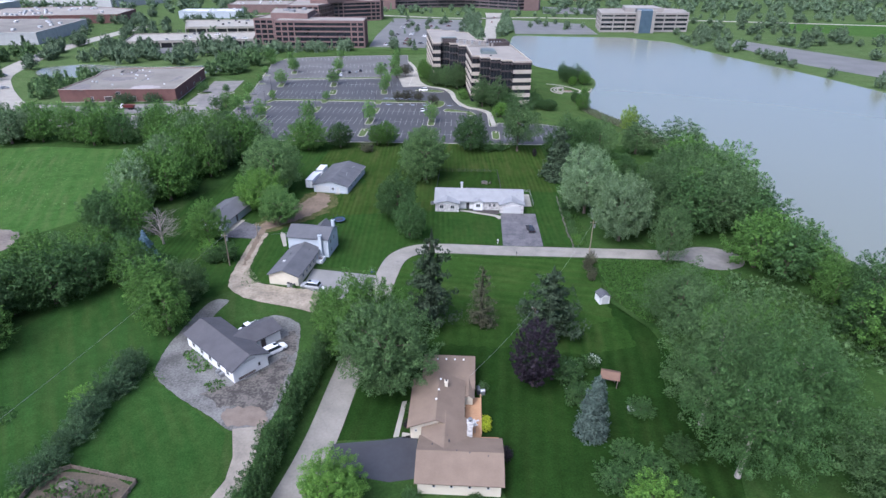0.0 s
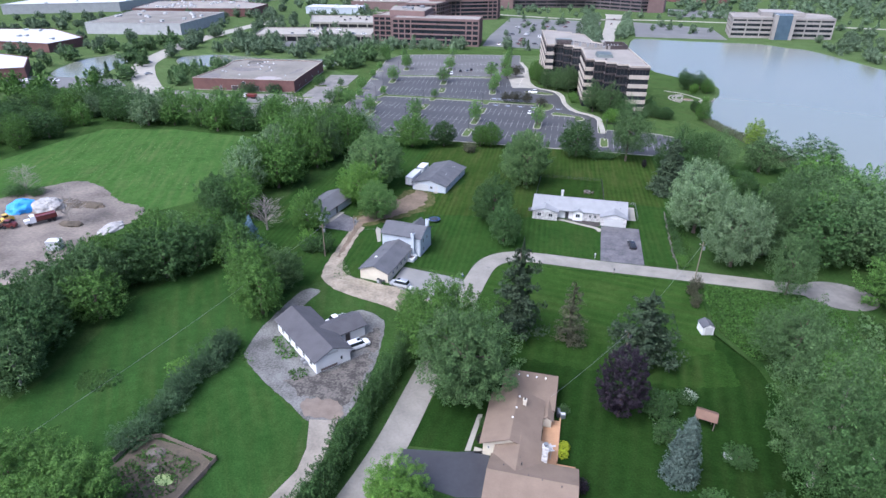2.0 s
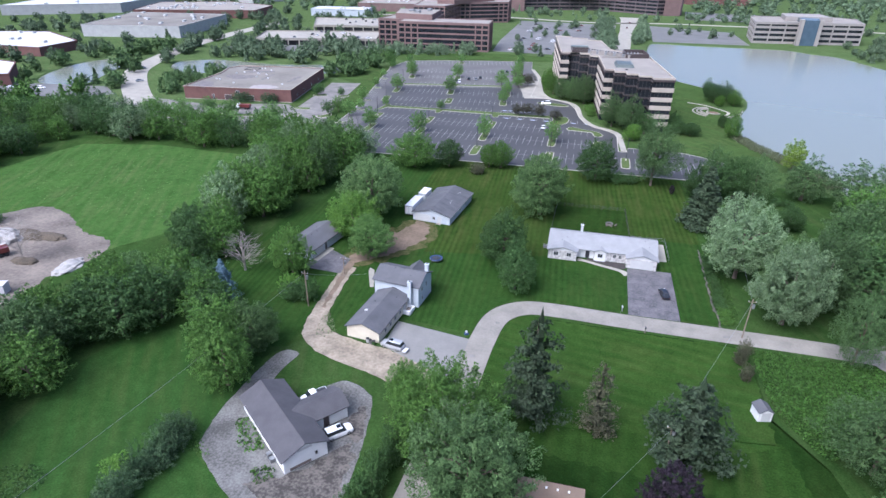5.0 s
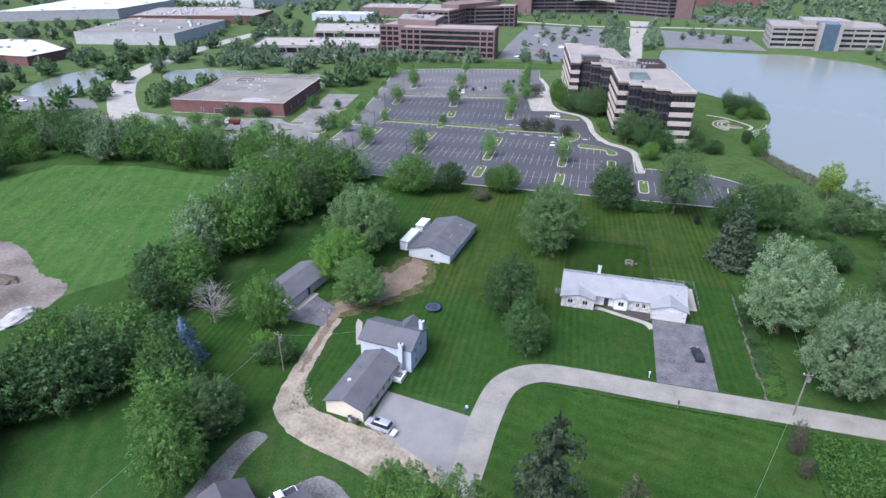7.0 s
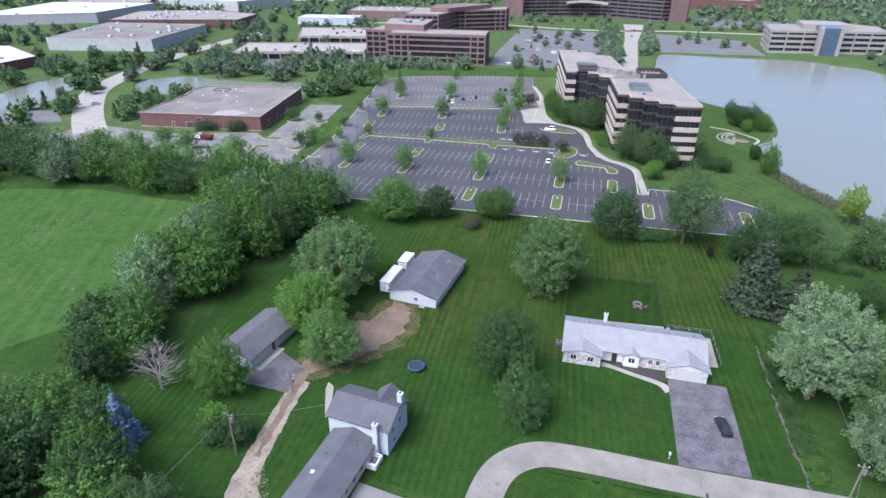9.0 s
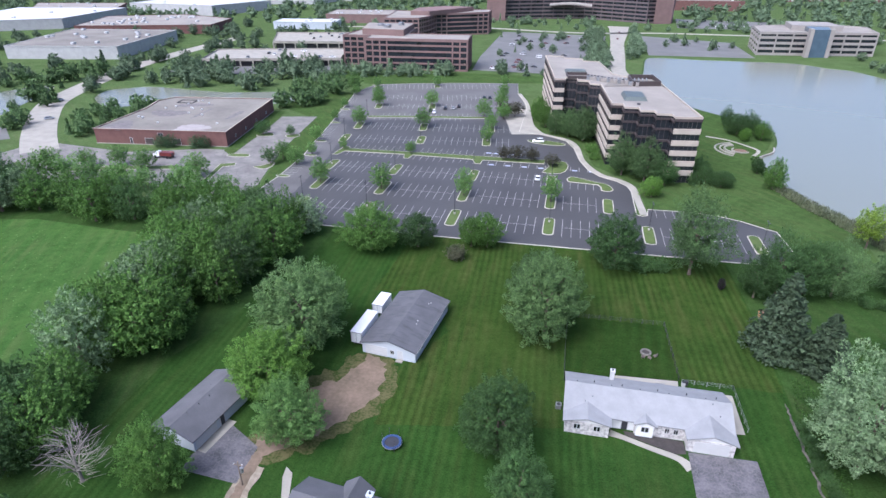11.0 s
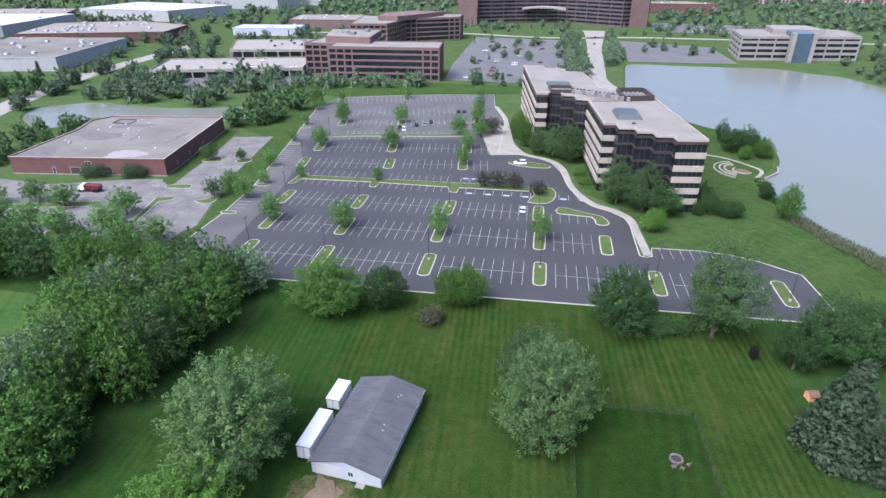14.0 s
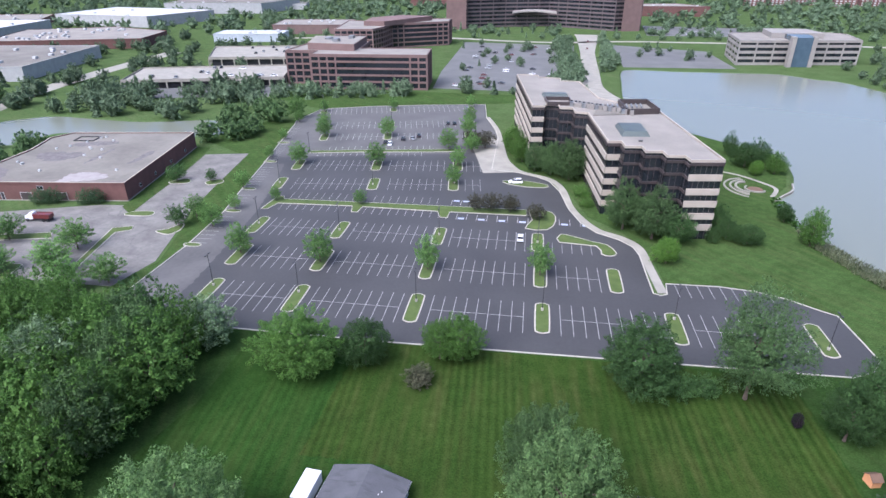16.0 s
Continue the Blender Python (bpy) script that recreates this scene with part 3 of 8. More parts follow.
patch("lawn", [(-56.2, 203), (-54.6, 235), (29.6, 235.6), (30.6, 205), (30, 184), (11.6, 184), (11, 182.8), (-9.8, 178.4), (-10, 166), (-26, 163), (-42, 160), (-41.6, 176), (-35, 190), (-41, 203)], LAWN_DRY, "yellowish striped lawn between the houses", "lawn", 0.028, 0, 0.5)
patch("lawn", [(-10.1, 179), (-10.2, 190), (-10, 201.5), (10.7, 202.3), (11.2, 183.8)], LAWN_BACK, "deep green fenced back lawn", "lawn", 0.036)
# Southern lawn; its colour carries the tree shade.
patch("lawn", [(-14.5, 137), (-17.2, 126), (-18.2, 108), (-18.5, 88), (-20.2, 70.4), (-12.2, 71.2), (-7, 72.4), (4, 70), (8, 58), (16, 52), (40, 50), (46, 78), (40, 106), (33.5, 116), (33.5, 136.8), (-6, 136.7)], LAWN_TREE_SHADE, "mown lawn inside the bend of the lane", "lawn", 0.02)
patch("lawn", [(-47, 119), (-51, 121.5), (-53.5, 126), (-55.3, 138), (-52, 146), (-48, 140)], LAWN, "patchy lawn beside the dirt track", "lawn", 0.03)
patch("meadow", [(-90, 74), (-91, 83), (-93, 98), (-90, 109), (-80, 117), (-70, 112), (-60, 108), (-59, 95), (-58.5, 84), (-52, 80), (-45, 75), (-39, 71), (-37, 62), (-40, 50), (-52, 40), (-70, 30), (-92, 40)], LAWN_OLD, "mown meadow beside the gravel yard", "lawn", 0.02)
patch("playing_field", [(-207, 165), (-204, 195), (-200, 213), (-170, 220.5), (-141, 219), (-121, 219), (-114, 196), (-110, 180), (-112, 155), (-122, 140), (-126, 122), (-150, 118), (-175, 130), (-190, 150)], FIELD, "open bright green playing field", "field", 0.02)
patch("office_lawn", [(13.2, 265), (12, 285), (6, 299), (-3, 309), (-8, 330), (-14, 344), (-26, 352), (-33, 375), (-36, 400), (-25, 425), (20, 440), (30, 478), (36, 450), (46, 420), (62, 401), (75, 386), (74, 364), (68, 347), (57.5, 331), (57.5, 320), (56.8, 308), (59, 297), (64, 285), (72, 268), (70, 245), (55, 233), (50, 245), (48.8, 260), (40, 267), (26, 270)], PARK, "mown grass around the office block", "lawn", 0.02)
patch("office_lawn", [(-138, 412), (-150, 410), (-165, 372), (-140, 355), (-128, 300), (-118, 262), (-124, 240), (-117, 250), (-116.5, 285), (-120, 311), (-126, 344), (-131, 372)], PARK, "grass strip beside the parking lot", "lawn", 0.02)
patch("office_lawn", [(-140, 440), (-134, 438.5), (-110, 448), (-80, 455.5), (-46, 461), (-20, 470), (8, 470), (8, 486), (-84, 488), (-160, 482), (-185, 470)], PARK, "grass bank below the brick offices", "lawn", 0.02)
patch("tall_weeds_ground", [(34, 136.6), (58, 136), (66, 132), (62, 112), (40, 105.6), (33.2, 115.8)], GRASS, "overgrown weedy plot beside the lane", "ground", 0.02)

# ---- lanes, drives and yards ----
lane("lane", [(66, 139.8), (50, 140.4), (30, 140.4), (10, 140.3), (-5, 140.6), (-12.6, 139.6), (-17.6, 134.6), (-19.3, 125), (-20, 111), (-21, 97), (-21.9, 84), (-23, 69), (-25.5, 55), (-30, 35), (-35, 0), (-38, -40)], 5.4, LANE, "pale worn asphalt lane with a bend")
patch("cul_de_sac", ngon(8.3, 28, 65, 139.4, 6.4), ASPHALT_OLD, "round worn asphalt turning circle", "road", 0.055)
patch("apron", [(-38.3, 127.3), (-22, 124.9), (-22.2, 111), (-30, 114.5), (-38.5, 118)], SLAB, "grey concrete parking apron beside the blue house", "driveway", 0.06)
left, right = sides_of(spline([(-21.4, 110.2), (-30, 111), (-38, 113.4), (-46, 115), (-52.5, 117.8), (-55.2, 122.5), (-56.4, 130), (-57.3, 140), (-57.6, 147)], 8), [7.4, 8.0, 7.8, 6.8, 5.4, 3.6, 3.2, 3.6])
patch("dirt_track", left + right[::-1], DIRT, "worn sandy dirt track", "road", 0.045, 0, 0.32)
left, right = sides_of(spline([(-56.2, 128), (-56.9, 135), (-57.4, 141), (-57.9, 146), (-58, 150)], 6), [0.7, 1.3, 1.6, 1.6])
patch("trodden_strip", left + right[::-1], BROWN_EARTH, "dark trodden earth along the track", "track", 0.054, 0, 0.5)
patch("lawn", [(-88.5, 130.5), (-81, 127), (-71, 121.5), (-60.4, 112), (-57, 113), (-53.6, 118), (-56.4, 122), (-58.4, 130), (-59.2, 141), (-62, 146), (-74, 152), (-88, 154)], LAWN, "shady lawn before the grey garage", "lawn", 0.024, 0, 0.6)
patch("lawn", [(-14.5, 136.8), (-16.9, 126), (-17.6, 107), (-6, 104), (10, 106.4), (24, 104.5), (33, 109), (33.3, 136.4), (-6, 136.5)], LAWN_BEND, "fresh mown lawn inside the bend of the lane", "lawn", 0.028, 0, 0.9)
# Strip that eases the painted shade into the brighter lawn.
patch("lawn", [(-17.6, 112), (-17.8, 99.5), (-6, 97.5), (10, 97), (24, 96), (36, 99), (34, 110), (10, 112)], LAWN_HALF_SHADE, "half shady lawn behind the brown house", "lawn", 0.024, 0, 0.9)
patch("gravel_yard", [(-57.4, 111.2), (-53.8, 111.2), (-54.6, 106), (-54.4, 101.5), (-52.4, 99.8), (-49.5, 99.5), (-46.5, 100.5), (-44.5, 103.6), (-42.5, 105.6), (-40.4, 106), (-36.8, 104.4), (-34.4, 101), (-32.2, 88), (-32, 79.1), (-33.2, 72.6), (-38.4, 71.7), (-42.8, 74.5), (-50.5, 79), (-57.4, 84.2), (-58.8, 87), (-59.6, 93.5), (-59.3, 99), (-58.9, 104.5)], GRAVEL, "grey gravel yard round the white barn", "yard", 0.04, 4, 0.22)
RUTS = mat("rutted dark soil", (0.105, 0.094, 0.082), (0.04, 0.036, 0.032), scale=0.5, fine=2.2, grain=0.9, bump=0.9, rough=0.95, contrast=0.75)
patch("soil_strip", [(29.4, 144), (29.8, 144), (29.35, 158), (29.5, 168), (29.6, 180), (29.2, 180), (29.1, 168), (28.95, 158)], RUTS, "thin bare soil edge along the low hedge", "ground", 0.04, 3, 0.4)
patch("rutted_soil", [(-47, 80), (-43.6, 82.6), (-39.6, 85.2), (-37, 89.4), (-34.4, 92), (-33, 87), (-32.8, 80), (-34, 76.6), (-38, 77.4), (-42, 77.6)], RUTS, "dark rutted soil before the barn house", "ground", 0.046, 3, 1.0)
patch("rutted_soil", [(-37.6, 95), (-36, 100.6), (-34.6, 99), (-33.4, 92.6), (-35.2, 93)], RUTS, "dark trodden soil beside the white suv", "ground", 0.046, 3, 0.8)
patch("worn_patch", [(-41.8, 75.8), (-37, 77.6), (-34, 76.6), (-33.4, 73.6), (-36, 72.6), (-38.3, 72.4)], DAMP, "dark churned earth at the yard entrance", "ground", 0.056, 3, 0.9)
for x, y, r in ((-22.6, 111.4, 1.6), (-20.6, 112.9, 1.1), (-20.2, 119.6, 0.7), (30.2, 140, 0.9), (-17.4, 132.4, 0.6)):
    patch("road_patch", ngon(r, 9, x, y, r * 0.6), ASPHALT_OLD, "old dark asphalt repair on the lane", "road patch", 0.056, 0, 0.5)
patch("concrete_drive", [(-38.2, 72), (-33.5, 73), (-32.3, 66.7), (-32.5, 60.2), (-34, 55), (-39, 44), (-44, 36), (-47, 37), (-42, 46), (-37, 56), (-35.4, 61.5), (-35.9, 66)], OLD_SLAB, "stained tan concrete drive to the gravel yard", "driveway", 0.05)
patch("driveway", [(-20.6, 69.6), (-12.2, 71), (-7, 72.6), (-6.5, 63.4), (-10.5, 62.5), (-17.7, 63.6), (-21.6, 63.4)], ASPHALT_NEW, "sealed black asphalt driveway", "driveway", 0.06)
patch("driveway", [(10.3, 143.2), (21.3, 143.3), (21.1, 165.4), (10.5, 165.1)], CRACKED, "cracked grey asphalt driveway of the white ranch house", "driveway", 0.06)
lane("front_walk", [(10.6, 161.5), (8.8, 163.3), (4.5, 164.7), (0.2, 166.2), (-2, 166.8)], [2.2, 1.3, 1.1, 1.1, 1.6], CONCRETE, "pale concrete front walk", "path", 0.05)
patch("flower_bed", [(0.3, 167.8), (10, 167.4), (10.2, 164.6), (8.6, 164.2), (4.5, 165.5), (0.6, 166.8)], MULCH, "dark mulch bed along the house front", "flower bed", 0.045)
patch("patio", [(18, 181.2), (20.5, 181.3), (20.6, 171.3), (18, 171)], CONCRETE, "narrow concrete patio", "patio", 0.05)
patch("patio", [(-1.1, 177.7), (10.9, 177.7), (11.2, 183.4), (-1.1, 182.6)], CONCRETE, "concrete back patio", "patio", 0.05)
patch("garage_pad", [(-68.7, 147), (-66, 154.6), (-59, 150.8), (-58.6, 143.2), (-68.5, 143.8)], CRACKED, "old asphalt pad before the grey garage", "driveway", 0.05)
patch("bare_patch", [(-49, 178), (-45.6, 177.4), (-43.6, 171.7), (-44.8, 163.9), (-48.4, 158.6), (-53, 153), (-57.6, 148.6), (-59.6, 152), (-57.2, 160), (-56.4, 166.6), (-51.6, 170.4)], BROWN_EARTH, "bare brown earth before the shed", "ground", 0.037, 4, 1.1)
patch("worn_grass", [(-51.5, 178.6), (-43.6, 177.6), (-41.2, 171.5), (-42.4, 162.5), (-46.4, 156.8), (-51.6, 151.2), (-57.6, 147), (-61.6, 151), (-60, 160), (-59.2, 168), (-54, 173)], THIN_GRASS, "thin worn grass round the bare earth", "ground", 0.032, 4, 1.3)
patch("garden_path", [(-49.2, 139), (-48.4, 139.4), (-51, 147), (-52.5, 148), (-52.2, 146)], CONCRETE, "curving pale garden path", "path", 0.05)
patch("dirt_lot", [(-175, 136), (-171, 147), (-163, 157), (-151, 154.5), (-137, 145.5), (-126, 143), (-122.5, 134), (-126, 122), (-123, 106), (-126, 96), (-160, 92), (-180, 110)], DIRT_LOT, "churned bare earth storage yard", "yard", 0.035, 3, 0.7)
patch("brick_yard", [(-235, 290), (-190, 285), (-160, 296), (-147, 297), (-149, 322), (-154, 352), (-137, 356), (-129, 300), (-119, 262), (-122, 248), (-145, 248), (-200, 250), (-240, 262)], ASPHALT_OLD, "worn pale asphalt yard beside the brick warehouse", "car park", 0.04)
patch("warehouse_verge", [(-152.6, 299.5), (-152, 295.5), (-145.6, 290), (-149, 318), (-153.9, 348.2), (-157, 362), (-162.4, 361.6)], PARK, "green verge beside the brick warehouse", "lawn", 0.05)
lane("west_road", [(-225, 278), (-243, 296), (-266, 322), (-288, 352), (-302, 388), (-313, 425), (-320, 455), (-327, 525), (-330, 620)], 14.0, CONCRETE, "pale concrete road curving past the ponds")
patch("west_lot", [(-330, 262), (-262, 282), (-252, 290), (-270, 305), (-345, 296)], ASPHALT_MID, "grey asphalt lot beside the west road", "car park", 0.04)
lane("bridge_road", [(24, 478), (15, 515), (16.5, 566), (21, 667), (27, 760), (29, 800)], [10, 12, 12, 12, 20, 26], CONCRETE, "pale straight concrete causeway road")
lane("cross_road", [(-330, 715), (-160, 752), (-97, 749), (-49, 736), (0, 732), (56, 746), (110, 748), (260, 740), (520, 700)], 9.0, CONCRETE, "pale concrete street across the office park")
patch("shore_lot", [(222, 534), (240, 444), (268, 396), (306, 460), (242, 574)], ASPHALT_MID, "grey parking lot along the far lake shore", "car park", 0.03)
patch("far_meadow", [(356, 720), (520, 745), (560, 620), (395, 600), (331, 655)], FIELD, "pale green far meadow", "field", 0.03)
patch("east_lot", [(42, 596), (122, 600), (122, 688), (46, 720)], ASPHALT_MID, "grey parking lot beside the lake", "car park", 0.03)
patch("north_lot", [(-84, 500), (0, 496), (6, 560), (8, 640), (12, 712), (-90, 722), (-88, 560)], ASPHALT_MID, "grey parking lot behind the brick offices", "car park", 0.03)
patch("far_lot", [(90, 800), (190, 800), (230, 880), (100, 900)], ASPHALT_MID, "grey parking lot beside the far offices", "car park", 0.03)
patch("garage_forecourt", [(-285, 440), (-175, 462), (-172, 500), (-290, 480)], ASPHALT_MID, "grey parking lot before the parking deck", "car park", 0.03)

# ---- the big parking lot ----
LOT = [(-117, 235.5), (-49, 235.4), (-2, 236.4), (42, 237.3), (46.8, 239.6), (49.6, 243.5), (49.3, 250), (48.6, 260), (46, 261.6), (40, 266), (34, 268.6), (25.7, 269.8), (13.2, 269.4),
       (12.6, 264.2), (11, 263.4), (9.4, 264.2), (9.0, 284.5), (8.0, 289.3), (4.6, 293.5), (-1.3, 297.5), (-5.4, 304), (-8.5, 314), (-11, 330), (-14.5, 340), (-20, 345), (-26, 348),
       (-36, 350), (-36.5, 394), (-38.5, 408), (-44.8, 431), (-48, 459.6), (-80, 453.8), (-109, 446), (-133.5, 436.6), (-137.8, 411), (-135.6, 402.7), (-130, 370.4), (-125.2, 344.3), (-120, 311.6), (-117.3, 296.6), (-115.8, 272)]
lot = patch("parking_lot", LOT, ASPHALT, "large dark asphalt office parking lot with white bays", "car park", 0.06)
tagged(part("lot_kerb", band(bmesh.new(), LOT, 0.3, -0.1, 0.17, True), KERB), "pale concrete kerb round the parking lot", "kerb", kind="structure")
patch("forecourt", [(-50.2, 392.8), (-36.3, 394), (-32.5, 366), (-26, 348.4), (-39, 345.7), (-44.2, 368.9)], CONCRETE, "pale concrete forecourt by the office entrance", "forecourt", 0.08)
tagged(part("promenade", band(bmesh.new(), spline([(11.6, 264.6), (10.6, 277), (9.6, 288.5), (5.6, 294.6), (-0.6, 299), (-4.8, 306.5), (-8, 316.5), (-10.3, 333), (-15, 342.5), (-24.5, 348.2), (-29, 356), (-32, 366), (-35, 388), (-38, 408), (-44.2, 431)], 6), 2.3, -0.1, 0.16), CONCRETE), "pale concrete walk along the curved drive", "path", kind="structure")

ASPHALT_PALE = mat("worn lot asphalt", (0.105, 0.1, 0.096), (0.072, 0.069, 0.067), scale=0.07, fine=1.0, rough=0.85, contrast=0.6)
patch("worn_asphalt", [(-116.6, 236), (-104, 236), (-103, 252), (-104.6, 272), (-107, 298), (-111, 320), (-117, 345), (-124.6, 345), (-119.6, 312), (-116.8, 296), (-115.4, 272)], ASPHALT_PALE, "paler worn asphalt along the edge of the lot", "car park", 0.064, 0, 0.5)
patch("worn_asphalt", [(-129.6, 371), (-124.8, 352), (-110, 356.5), (-80, 362), (-51, 368), (-44, 372), (-37.2, 396), (-39.4, 408), (-45.6, 431), (-48.6, 458.6), (-80, 453), (-109, 445.2), (-132.8, 436), (-137, 411), (-134.8, 402.7)], ASPHALT_PALE, "paler worn asphalt of the far bays", "car park", 0.0635, 0, 0.3)
marks_near, marks_far, bays_blue = [], bmesh.new(), bmesh.new()
STALL = 2.65


def bay_row(cx, cy, angle, count, near, far, centre=False, close=False, skip=()):
    """Painted bay lines along a row that starts at (cx, cy); near and far: how far the lines reach on either side of it."""
    c, s = math.cos(radians(angle)), math.sin(radians(angle))
    for i in range(count):
        if i in skip:
            continue
        x, y = cx + c * STALL * i, cy + s * STALL * i
        a, b = (x + s * near, y - c * near), (x - s * far, y + c * far)
        if close:
            marks_near.append((a, b))
        else:
            band(marks_far, [a, b], 0.12, 0.02, 0.071)
    if centre:
        band(marks_far, [(cx, cy), (cx + c * STALL * (count - 1), cy + s * STALL * (count - 1))], 0.12, 0.02, 0.0695)


for x0, n in ((-93.2, 7), (-70.9, 9), (-42.4, 9), (-13.0, 9), (15.6, 9)):
    bay_row(x0, 249.4 + 0.005 * x0, 0.3, n, 6.3, 6.3, True, True)
for x0, n in ((-95, 7), (-71.7, 9), (-42.6, 9), (-13.5, 5)):
    bay_row(x0, 269.0, 0.3, n, 6.2, 6.2, True, True)
for x0, n in ((-98.4, 8), (-72.4, 10), (-43.0, 9)):
    bay_row(x0, 288.3, 0.4, n, 6.1, 6.1, True, True)
bay_row(-14.2, 285.6, 0, 5, 3.0, 3.0)
bay_row(15.3, 266.4, 1.5, 9, 3.0, 2.8)
bay_row(-101, 303.6, 2, 9, 2.6, 2.9)
bay_row(-73, 303.8, 1, 10, 2.6, 2.9)
bay_row(-101, 313.6, 2.5, 9, 2.5, 2.6)
bay_row(-72.5, 314.4, 2.5, 9, 2.6, 2.6)
for x0, y0, n in ((-104.6, 324.6, 11), (-71, 328.8, 9), (-44, 331.6, 3)):
    bay_row(x0, y0, 6.5, n, 5.8, 5.8, True)
for x0, y0, n in ((-106.2, 345.4, 10), (-75.6, 349.2, 9), (-46, 352.5, 3)):
    bay_row(x0, y0, 7, n, 6.2, 6.2, True)
bay_row(-108, 358.8, 9, 17, 2.6, 2.2)
bay_row(-106, 367.2, 10, 17, 2.4, 3.2)
bay_row(-109, 385.3, 10, 9, 5.3, 5.3, True)
bay_row(-81.5, 390.4, 10, 12, 5.3, 5.3, True)
bay_row(-115, 404.2, 12, 10, 6.4, 6.4, True)
bay_row(-85, 410.5, 12, 13, 6.4, 6.4, True)
bay_row(-126.5, 431, 15, 12, 6.2, 8.0)
bay_row(-92, 440, 13, 14, 6.2, 8.0)
for x0, y0, n, a in ((-115.4, 274, 8, 94), (-117.6, 297.5, 6, 99), (-120.5, 316, 10, 99), (-126.4, 349, 9, 100), (-131.5, 375, 10, 100)):
    bay_row(x0, y0, a, n, 4.6, 0.0)
for i in range(14):
    x = -46.5 + i * 3.15
    band(marks_far, [(x, 301.2), (x, 305.6 + 0.02 * i)], 0.16, 0.02, 0.071)
    if i % 2:
        box(bays_blue, x + 0.5, x + 2.5, 301.5, 302.7, 0.02, 0.07)
    if i < 5:
        band(marks_far, [(x, 312.6), (x, 317)], 0.16, 0.02, 0.071)
        box(bays_blue, x + 0.5, x + 2.5, 315.8, 316.9, 0.02, 0.07)
tagged(part("bay_markings", marks_far, PAINT), "worn white painted bay lines", "road marking", kind="structure")
tagged(part("accessible_bay_markings", bays_blue, BLUE_PAINT), "pale blue and white accessible bay markings", "road marking", kind="structure")
line_mesh = mesh_of("bay_line", B((-0.06, 0.06, -0.5, 0.5, -0.03, 0.0)), PAINT)
for a, b in marks_near:
    ob = new("bay_line", line_mesh)
    ob.parent = lot
    d = Vector((b[0] - a[0], b[1] - a[1]))
    ob.matrix_basis = Matrix.LocRotScale(((a[0] + b[0]) / 2, (a[1] + b[1]) / 2, 0.071), Euler((0, 0, math.atan2(d.y, d.x) - math.pi / 2)), (1, d.length, 1))


def island(pts, label="kerbed turf island between parking bays"):
    """A raised turf island with a concrete kerb."""
    base = thing("parking_island", label, "parking island", group="islands of the parking lot")
    part("kerb", band(bmesh.new(), pts, 0.3, 0.0, 0.2, True), KERB, base)
    part("turf", poly(bmesh.new(), grown(pts, -0.15), 0.0, 0.23), TURF, base)
    return base


def long_island(x, y0, y1, w=3.1, tilt=0.0):
    c = spline([(x - w / 2, y0 + 1.6), (x - w / 2 * 0.7, y0 + 0.4), (x, y0), (x + w / 2 * 0.7, y0 + 0.4), (x + w / 2, y0 + 1.6), (x + w / 2, y1 - 1.6), (x + w / 2 * 0.7, y1 - 0.4), (x, y1), (x - w / 2 * 0.7, y1 - 0.4), (x - w / 2, y1 - 1.6)], 3, True)
    if tilt:
        cy, t = (y0 + y1) / 2, radians(tilt)
        c = [(x + (px - x) * math.cos(t) - (py - cy) * math.sin(t), cy + (px - x) * math.sin(t) + (py - cy) * math.cos(t)) for px, py in c]
    island(c)


for x in (-97, -74.8, -46.2, -17.0, 11.8, 41.0):
    long_island(x, 243.4, 255.6)
for x in (-98.6, -75.1, -46.4, -17.5, 0.9):
    long_island(x, 263.0, 275.2)
for x in (-102, -76.3, -46.6, -18.3):
    long_island(x, 282.6, 294.3)
for x, y in ((-110, 324), (-76.5, 328), (-48.2, 331.4)):
    long_island(x, y - 5.8, y + 5.8, 3.4, 7)
for x, y in ((-111, 345), (-80.5, 348.6), (-49.4, 352.6)):
    long_island(x, y - 6, y + 6, 3.4, 8)
for x, y in ((-114, 384), (-86, 389.5), (-50, 396), (-120, 403), (-89.5, 409.6), (-52, 418)):
    long_island(x, y - 5.5, y + 5.5, 3.4, 11)
for x, y in ((-130, 430), (-95, 440), (-55, 450)):
    long_island(x, y - 4, y + 4, 3.4, 14)
island(spline([(-12.2, 289.4), (-12, 294), (-10, 294.6), (-3, 291), (1, 289.5), (3, 284.5), (1.2, 282.6), (-1, 283.6), (-2, 288.4)], 2, True), "kerbed turf island beside the curved drive")
island(spline([(-22, 297.5), (-20, 304), (-21, 312), (-14, 311), (-13, 304), (-15.5, 297.5)], 2, True), "kerbed turf island beside the entrance drive")
island(spline([(-23, 333), (-29, 335), (-31, 338), (-22, 338.6), (-15, 335.5), (-16.5, 333)], 2, True), "kerbed turf island beside the entrance drive")
island([(-106.4, 300.4), (-104.4, 300.8), (-103, 305.8), (-78, 306.9), (-77, 302.2), (-75, 302.2), (-74.6, 306.8), (-50, 306.6), (-48.4, 302), (-46.2, 302), (-46, 306.6), (-22, 307.2), (-22, 311.8), (-46, 311.2), (-76, 310.4), (-102.4, 309.6), (-103.4, 312), (-105.4, 312)], "long planted median between parking rows")
island([(-112.4, 360), (-92, 364.4), (-64, 368.6), (-50, 371.5), (-50.6, 374.8), (-64.4, 372), (-92, 367.4), (-112.6, 363.2)], "long planted median between parking rows")
for x, y in ((-118.5, 317), (-114.6, 297.5), (-123.6, 347), (-128.8, 373), (-114.4, 272.6)):
    island(ngon(2.6, 12, x, y, 1.1), "small kerbed turf end island")

